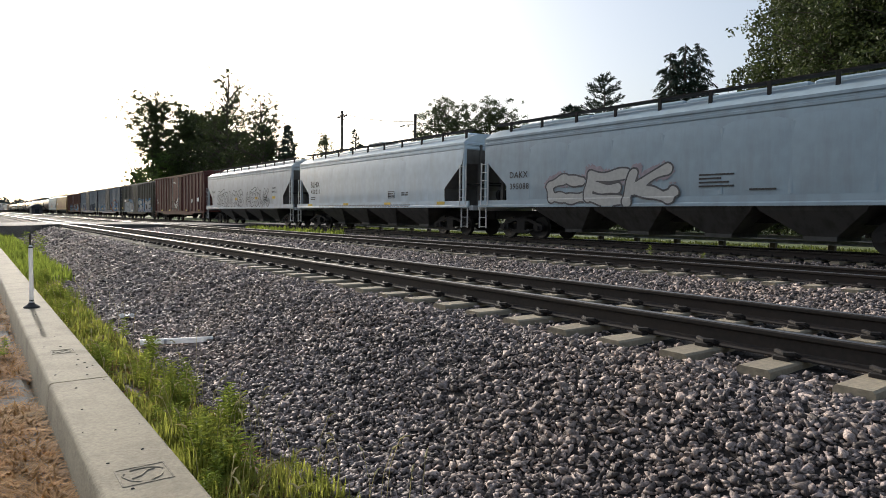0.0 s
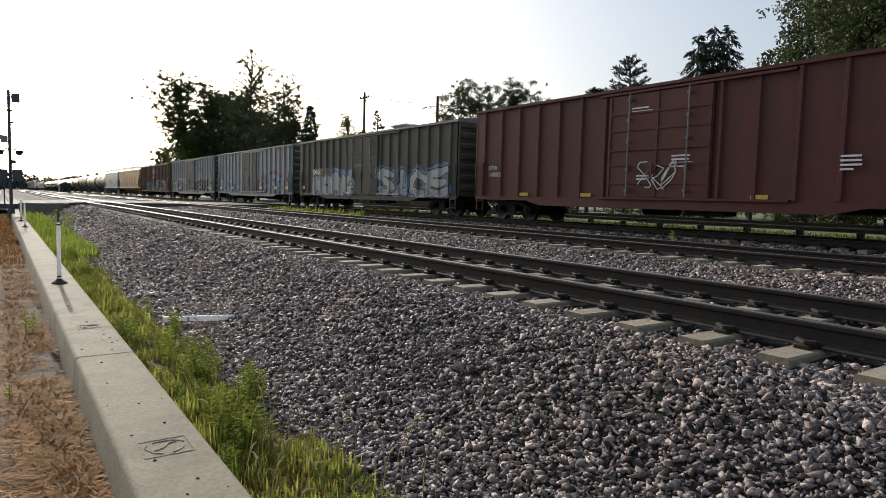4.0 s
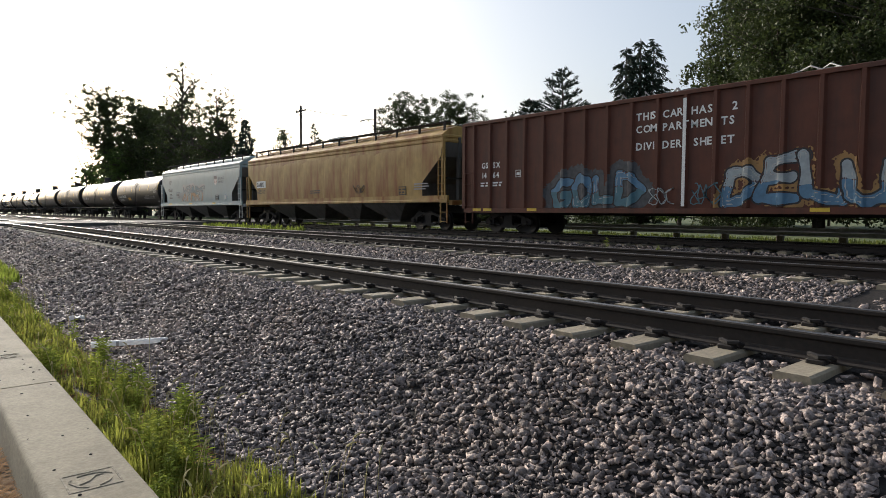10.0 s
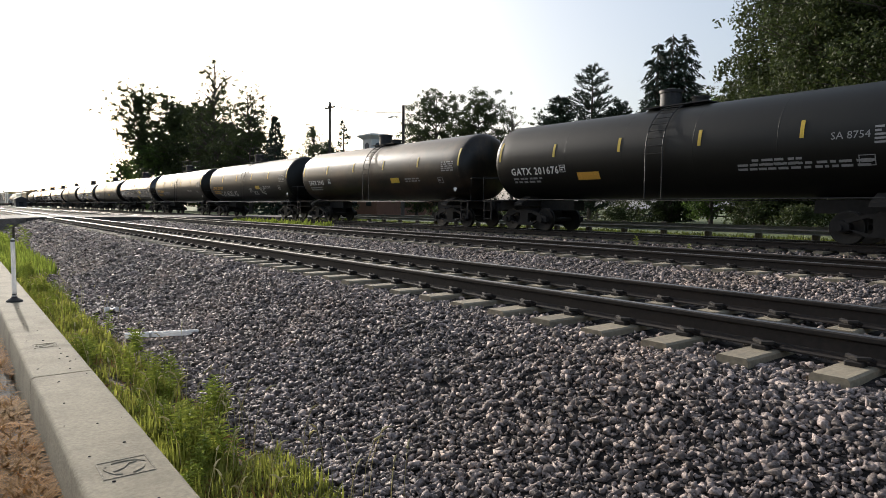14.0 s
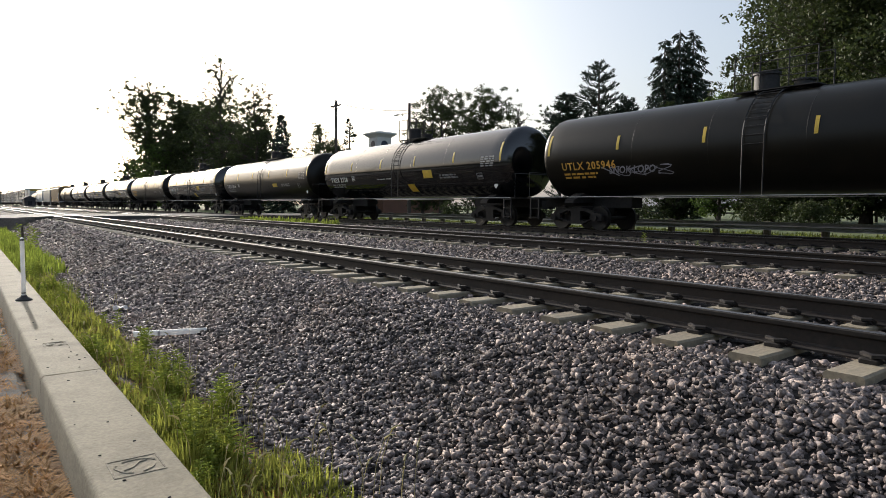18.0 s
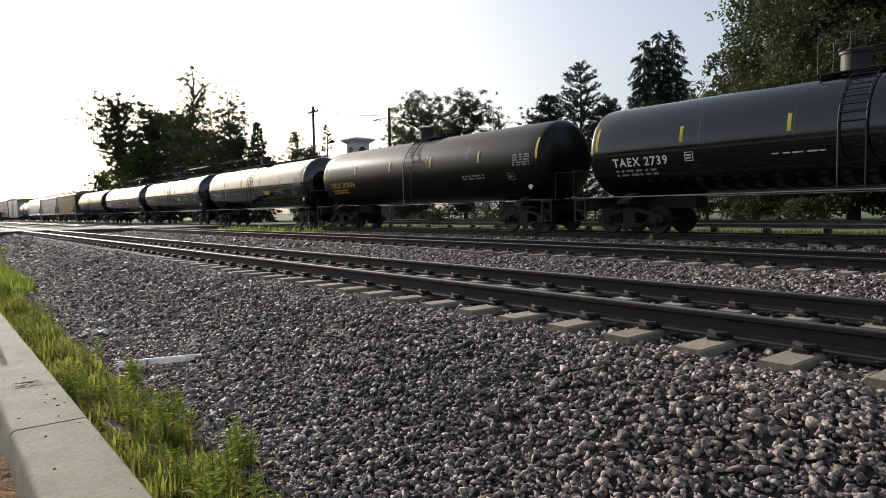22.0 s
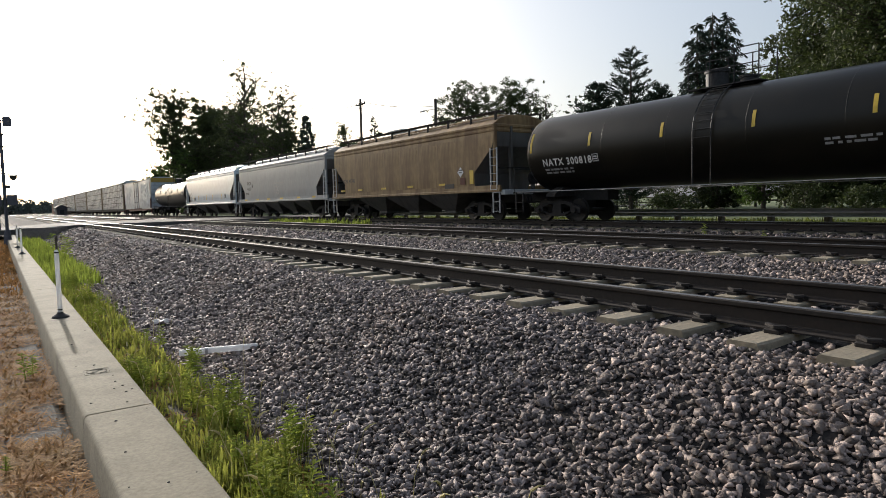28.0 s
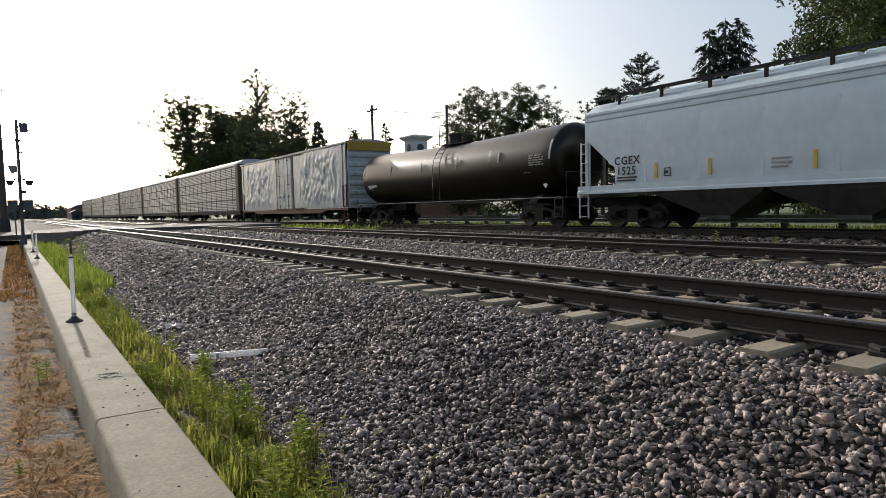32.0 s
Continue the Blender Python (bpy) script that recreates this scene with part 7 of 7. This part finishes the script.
PANE = material("dark_pane", (0.03, 0.035, 0.04), 0.12, 0, 0.05, 3, bump=0)


def depot():
    d = thing("depot_building", "brick building with dark roof and white clock cupola", "building", (42, 76, 0))
    s = Shape()
    s.box((-5, -9, -0.2), (5, 9, 4.6))
    put("wall", s.mesh("wall", BRICKISH), d)
    s = Shape()
    s.rings([[(-5.8, -9.8, 4.6), (5.8, -9.8, 4.6), (5.8, 9.8, 4.6), (-5.8, 9.8, 4.6)], [(-5.8, -9.8, 4.75), (5.8, -9.8, 4.75), (5.8, 9.8, 4.75), (-5.8, 9.8, 4.75)], [(-0.6, -4, 7.9), (0.6, -4, 7.9), (0.6, 4, 7.9), (-0.6, 4, 7.9)]])
    put("roof", s.mesh("roof", SLATE), d)
    s = Shape()
    s.box((-1.75, -1.75, 7.3), (1.75, 1.75, 8.0), 0.05)
    s.box((-1.15, -1.15, 8.0), (1.15, 1.15, 10.6), 0.04)
    s.rings([[(-h, -h, z), (h, -h, z), (h, h, z), (-h, h, z)] for h, z in ((1.2, 10.5), (1.35, 10.65), (1.75, 10.95), (1.75, 11.1), (0.9, 11.35))])
    cup = put("cupola", s.mesh("cupola", SIDING), d)
    for q in range(4):
        s = Shape()
        s.tube([(0, -1.13, 9.5), (0, -1.2, 9.5)], 0.55, 16)
        put("clock_face", s.mesh("clock_face", G_NAVY), cup, "", pose(0, 0, 0, 0, 0, 90 * q))
    for k in range(5):
        s = Shape()
        s.box((-5.05, -7.6 + k * 3.6, 1.2), (-4.97, -6.4 + k * 3.6, 3.0))
        put("window", s.mesh("window", PANE), d)


depot()


def shed(name, label, x, y, w, l, h, r, wall, roof, wins):
    d = thing(name, label, "building", (x, y, ground_z(x) - 0.1))
    s = Shape()
    s.box((-w / 2, -l / 2, 0), (w / 2, l / 2, h))
    put("wall", s.mesh("wall", wall), d)
    s = Shape()
    s.prism([(-w / 2 - 0.3, h - 0.05), (w / 2 + 0.3, h - 0.05), (w / 2 + 0.3, h + 0.1), (w * 0.25, h + r * 0.75), (0, h + r), (-w * 0.25, h + r * 0.75), (-w / 2 - 0.3, h + 0.1)], "y", -l / 2 - 0.4, l / 2 + 0.4)
    put("roof", s.mesh("roof", roof), d)
    for k in range(wins):
        s = Shape()
        cx = -w / 2 + w * (k + 0.5) / wins
        s.box((cx - 0.5, -l / 2 - 0.04, h * 0.3), (cx + 0.5, -l / 2 + 0.02, h * 0.75))
        put("window", s.mesh("window", PANE), d)
    return d


shed("trackside_shed", "small dark trackside shed with rounded roof", 9.75, 212, 2.6, 7, 2.4, 0.9, SLATE, SLATE, 1)
shed("warehouse", "distant dark-roofed brick warehouse", 27, 400, 14, 30, 5.5, 2.6, BRICKISH, SLATE, 4)
shed("warehouse", "distant dark-roofed brick warehouse", 50, 460, 22, 30, 6.5, 3.0, BRICKISH, SLATE, 5)
shed("house", "distant pale house with dark roof", -26, 300, 9, 10, 4.5, 2.5, SIDING, SLATE, 3)
shed("house", "distant pale house with dark roof", -44, 260, 10, 12, 4.5, 2.8, SIDING, SLATE, 3)

# ---- weeds, grass and straw ----
def blades(name, count, x0, x1, y0, y1, h0, h1, mat, seed, label, lie=0.25, width=0.006, base=None, power=1.6, clump=0.5, flat=0.0):
    """Tapered, bent blades set in clumps."""
    rng = np.random.default_rng(seed)
    y = y0 + (y1 - y0) * rng.uniform(0, 1, count) ** power
    x = rng.uniform(x0, x1, count)
    n = np.array([noise.noise((a * 2.2, b * 2.2, seed)) for a, b in zip(x, y)])
    ok = n > rng.uniform(-0.9, 0.5, count) * clump - 0.15
    x, y, n = x[ok], y[ok], n[ok]
    m = len(x)
    z = np.interp(x, [p[0] for p in PROFILE], [p[1] for p in PROFILE]) if base is None else np.full(m, base)
    h = rng.uniform(h0, h1, m) * (0.75 + 0.6 * np.clip(n, -0.4, 0.6))
    a = rng.uniform(0, 6.283, m)
    dx, dy = np.cos(a), np.sin(a)
    l = flat + np.abs(rng.normal(0, lie, m))
    w = width * rng.uniform(0.7, 1.5, m) * (1 + 0.05 * np.clip(y, 0, 40))
    px, py = -dy * w, dx * w
    P = np.stack([x, y, z], 1)
    M = P + np.stack([dx * l * h * 0.35, dy * l * h * 0.35, h * 0.6 / (1 + l)], 1)
    T = P + np.stack([dx * l * h, dy * l * h, h / (1 + 0.9 * l)], 1)
    S = np.stack([px, py, np.zeros(m)], 1)
    v = np.stack([P - S, P + S, M + S * 0.8, M - S * 0.8, T], 1)
    f = np.array([(0, 1, 2), (0, 2, 3), (3, 2, 4)])[None] + 5 * np.arange(m)[:, None, None]
    ob = put(name, emit_fast(name, v.reshape(-1, 3), f.reshape(-1, 3), mat))
    return tagged(ob, label, "grass", kind="stuff")


blades("ditch_grass", 7500, -4.62, -3.95, 2.6, 16, 0.08, 0.28, GRASS, 21, "yellow-green grass growing in the ditch", lie=0.7, clump=1.0, width=0.008)
blades("ditch_litter", 7000, -4.62, -3.9, 0.2, 16, 0.03, 0.13, STRAW, 29, "dry brown stalks lying in the ditch", lie=2.2, width=0.004)
blades("ditch_grass", 9000, -4.6, -3.5, 16, 45, 0.2, 0.5, WEED, 22, "yellow-green grass growing in the ditch", width=0.008, power=1)
blades("ditch_grass", 3400, -4.6, -3.75, 0.1, 2.0, 0.07, 0.22, GRASS, 23, "yellow-green grass growing in the ditch", power=1.0, clump=1.0, lie=0.6)
blades("ditch_grass", 1500, -4.6, -4.1, 1.8, 2.8, 0.1, 0.26, GRASS, 28, "yellow-green grass growing in the ditch", power=1.0)
blades("verge_straw", 19000, -5.56, -5.12, -0.5, 14, 0.05, 0.15, STRAW, 24, "dry brown straw lying beside the kerb", lie=2.2, flat=0.7, width=0.0045, power=1.7)
blades("verge_straw", 9000, -5.8, -5.14, 14, 45, 0.06, 0.16, STRAW, 25, "dry brown straw lying beside the kerb", lie=1.4, width=0.008, power=1)
blades("verge_straw", 1600, -5.8, -5.5, -0.5, 9, 0.03, 0.12, STRAW, 31, "dry brown straw strewn over the path's edge", lie=2.2, flat=0.7, width=0.0045, clump=1.4)
blades("verge_straw", 5000, -5.56, -5.12, -9, -0.4, 0.03, 0.12, STRAW, 33, "dry brown straw lying beside the kerb", lie=2.2, flat=0.7, width=0.0045, power=1)
blades("ditch_grass", 6000, -4.6, -3.8, -9, 0.2, 0.08, 0.24, GRASS, 34, "yellow-green grass growing in the ditch", lie=0.7, power=1, clump=1.0, width=0.008)
blades("lawn_grass", 16000, 15.9, 19.0, 4, 44, 0.1, 0.24, LAWN_BLADE, 26, "rough green grass along the guardrail", width=0.014, power=1.2)
blades("track_weeds", 900, 10.6, 11.6, 30, 44, 0.2, 0.5, WEED, 27, "green weeds at the foot of the ballast", width=0.02, power=1)


def weed(x, y, z, h, seed, leaves=40):
    """A leafy upright weed: a stem with narrow leaves spiralling up it."""
    random.seed(seed)
    ob = thing("weed_plant", "leafy green weed growing beside the kerb", "weed", (x, y, z), group="weeds in the ditch")
    s = Shape()
    lean = (random.uniform(-0.12, 0.12) * h, random.uniform(-0.12, 0.12) * h)
    s.tube([(0, 0, -0.05), (lean[0] * 0.4, lean[1] * 0.4, h * 0.5), (lean[0], lean[1], h)], 0.006, 4, 0.002)
    put("stem", s.mesh("stem", WEED), ob)
    v, f = [], []
    for k in range(leaves):
        q = 0.15 + 0.85 * k / leaves
        a = k * 2.4 + random.uniform(-0.3, 0.3)
        L, w = h * random.uniform(0.2, 0.38) * (1.25 - 0.6 * q), h * 0.036
        c = Vector((lean[0] * q, lean[1] * q, h * q))
        d, n = Vector((math.cos(a), math.sin(a), random.uniform(0.2, 0.8))).normalized(), Vector((-math.sin(a), math.cos(a), 0))
        b = len(v)
        v += [c, c + d * L * 0.5 + n * w, c + d * L - Vector((0, 0, L * 0.25)), c + d * L * 0.5 - n * w]
        f += [(b, b + 1, b + 2), (b, b + 2, b + 3)]
    put("leaves", emit("leaves", v, f, random.choice((WEED, WEED, WEED_PALE))), ob)


random.seed(99)
spots = []
for k in range(46):
    y = 1.6 + 15 * random.random() ** 1.4
    x, tall = random.uniform(-4.52, -3.9), random.uniform(0.15, 0.34)
    for j in range(random.choice((2, 4, 5, 7))):
        spots.append((min(max(x + random.gauss(0, 0.1), -4.6), -3.7), y + random.gauss(0, 0.16), tall * random.uniform(0.7, 1.15)))
for k, (x, y, h) in enumerate(spots):
    weed(x, y, ground_z(x), h, 500 + k)
for k, (x, y, h) in enumerate(((-5.36, 6.2, 0.28), (-5.3, 6.35, 0.22), (-5.55, 3.6, 0.12), (-3.3, 28.0, 0.9), (-3.4, 26.5, 0.8), (-3.7, 30, 0.9), (9.0, 8.2, 0.5), (9.6, 7.0, 0.35))):
    weed(x, y, ground_z(x), h, 700 + k, 34)

def seed_stalks():
    """Thin pale stalks with drooping seed heads."""
    random.seed(17)
    s = Shape()
    for k in range(110):
        x, y = random.uniform(-4.55, -3.6), 0.6 + 13 * random.random() ** 1.5
        z, h, a = ground_z(x), random.uniform(0.22, 0.46), random.uniform(0, 6.28)
        d = Vector((math.cos(a), math.sin(a), 0))
        foot = Vector((x, y, z))
        top, tip = foot + d * h * 0.2 + Vector((0, 0, h)), foot + d * h * 0.36 + Vector((0, 0, h * 1.08))
        s.tube([foot, foot + Vector((0, 0, h * 0.6)) + d * h * 0.06, top], 0.0025, 3)
        s.tube([top, top.lerp(tip, 0.5) + Vector((0, 0, 0.01)), tip], 0.008, 4, 0.002)
    ob = put("seed_stalks", s.mesh("seed_stalks", STALK))
    tagged(ob, "pale dry seed heads on thin stalks in the ditch", "grass", kind="stuff")


STALK = material("seed_stalk", (0.5, 0.44, 0.24), 0.8, 0, 0.2, 6, None, bump=0, random_tint=0.3, island=True, through_light=0.3)
seed_stalks()

# ---- ballast stones ----
def broken_stones(count, seed):
    """Shapes of crushed stone: hulls of a few points on a lumpy ball, brought to one vertex count."""
    random.seed(seed)
    shapes = []
    while len(shapes) < count:
        bm = bmesh.new()
        for k in range(9):
            d = Vector((random.gauss(0, 1), random.gauss(0, 1), random.gauss(0, 1))).normalized() * random.uniform(0.72, 1.2)
            bm.verts.new((d.x * 1.2, d.y * 0.85, d.z * 0.72))
        bmesh.ops.convex_hull(bm, input=bm.verts)
        for v in [v for v in bm.verts if not v.link_faces]:
            bm.verts.remove(v)
        bm.verts.index_update()
        if len(bm.verts) == 9 and all(len(f.verts) == 3 for f in bm.faces):
            shapes.append((np.array([v.co for v in bm.verts]), np.array([[v.index for v in f.verts] for f in bm.faces])))
        bm.free()
    return shapes


STONES = broken_stones(24, 7)


def scatter_stones(name, count, x0, x1, y0, y1, size, seed, lift=0.0, keep=None, power=1.0):
    """Broken stones of many shapes, joined into one mesh."""
    rng = np.random.default_rng(seed)
    x = rng.uniform(x0, x1, count)
    y = y0 + (y1 - y0) * rng.uniform(0, 1, count) ** power
    if keep is not None:
        ok = keep(x, y)
        x, y = x[ok], y[ok]
    n = len(x)
    z = np.interp(x, [p[0] for p in PROFILE], [p[1] for p in PROFILE])
    r = size * np.clip(rng.lognormal(0, 0.32, n), 0.45, 1.95) * (1 + 0.012 * np.clip(y, 0, 40))
    pick = rng.integers(0, len(STONES), n)
    v = np.stack([q[0] for q in STONES])[pick] * rng.uniform(0.8, 1.2, (n, 1, 3))
    a, b = rng.uniform(0, 6.28, n), rng.normal(0, 0.9, n)
    ca, sa, cb, sb = np.cos(a), np.sin(a), np.cos(b), np.sin(b)
    rot = np.zeros((n, 3, 3))
    rot[:, 0, 0], rot[:, 0, 1], rot[:, 0, 2] = ca, -sa * cb, sa * sb
    rot[:, 1, 0], rot[:, 1, 1], rot[:, 1, 2] = sa, ca * cb, -ca * sb
    rot[:, 2, 1], rot[:, 2, 2] = sb, cb
    v = np.einsum("nij,nkj->nki", rot, v) * r[:, None, None]
    v += np.stack([x, y, z + r * rng.uniform(-0.15, 0.65, n) + lift], 1)[:, None]
    f = np.stack([q[1] for q in STONES])[pick] + 9 * np.arange(n)[:, None, None]
    ob = put(name, emit_fast(name, v.reshape(-1, 3), f.reshape(-1, 3), STONE))
    return tagged(ob, "crushed grey and pinkish railway ballast stones", "ballast", kind="stuff")


def off_ties(cx):
    def keep(x, y):
        near = (np.abs(x - cx) < 1.3) & (np.abs(((y + PITCH / 2) % PITCH) - PITCH / 2) < 0.14)
        rail = np.abs(np.abs(x - cx) - 0.7525) < 0.1
        return ~near & ~rail
    return keep


scatter_stones("ballast_shoulder", 38000, -3.9, -1.2, -1.3, 9, 0.0228, 1, 0, off_ties(0), 1.25)
scatter_stones("ballast_shoulder", 22000, -3.92, -1.2, 9, 26, 0.028, 2, 0, off_ties(0), 1.2)
scatter_stones("ballast_shoulder", 9500, -3.85, -1.2, 26, 45, 0.038, 3, 0, off_ties(0))
scatter_stones("ballast_crib", 9000, -1.3, 1.5, -0.5, 22, 0.027, 4, -0.005, off_ties(0), 1.4)
scatter_stones("ballast_strip", 19000, 1.35, 5.2, 0.8, 18, 0.028, 5, 0, off_ties(6.3), 1.2)
scatter_stones("ballast_strip", 11000, 1.35, 5.2, 18, 45, 0.038, 6, 0, off_ties(6.3))
scatter_stones("ballast_crib", 8000, 4.9, 7.7, 1.5, 25, 0.031, 7, -0.005, off_ties(6.3), 1.3)
scatter_stones("ballast_strip", 14000, 7.5, 12.0, 2, 30, 0.034, 8, 0, off_ties(13.25), 1.2)
scatter_stones("ballast_strip", 2500, 12.0, 15.5, 4, 30, 0.042, 9, -0.02, off_ties(13.25), 1.2)

scatter_stones("ballast_shoulder", 7000, -3.9, -1.2, -9, -1.3, 0.034, 10, 0, off_ties(0))
scatter_stones("ballast_strip", 6000, -1.3, 5.2, -8, 0.5, 0.036, 11, -0.004, lambda x, y: off_ties(0)(x, y) & off_ties(6.3)(x, y))


def loose_stones():
    """The stones nearest the path, each one of its own."""
    bed = thing("ballast_edge", "loose broken ballast stones lying along the ditch edge", "ballast", (0, 0, 0), kind="structure")
    meshes = []
    for k in range(10):
        v, f = STONES[k * 2]
        me = emit("stone", v, f, [])
        me.materials.append(STONE)
        meshes.append(me)
    random.seed(5)
    for k in range(300):
        x, y = random.uniform(-3.5, -1.6), random.uniform(-0.9, 2.6)
        r = random.uniform(0.02, 0.034)
        put("stone", random.choice(meshes), bed, "", Matrix.Translation((x, y, ground_z(x) + r * 0.7)) @ Euler((random.uniform(-0.5, 0.5), random.uniform(-0.5, 0.5), random.uniform(0, 6))).to_matrix().to_4x4() @ Matrix.Scale(r, 4))


loose_stones()


motions()
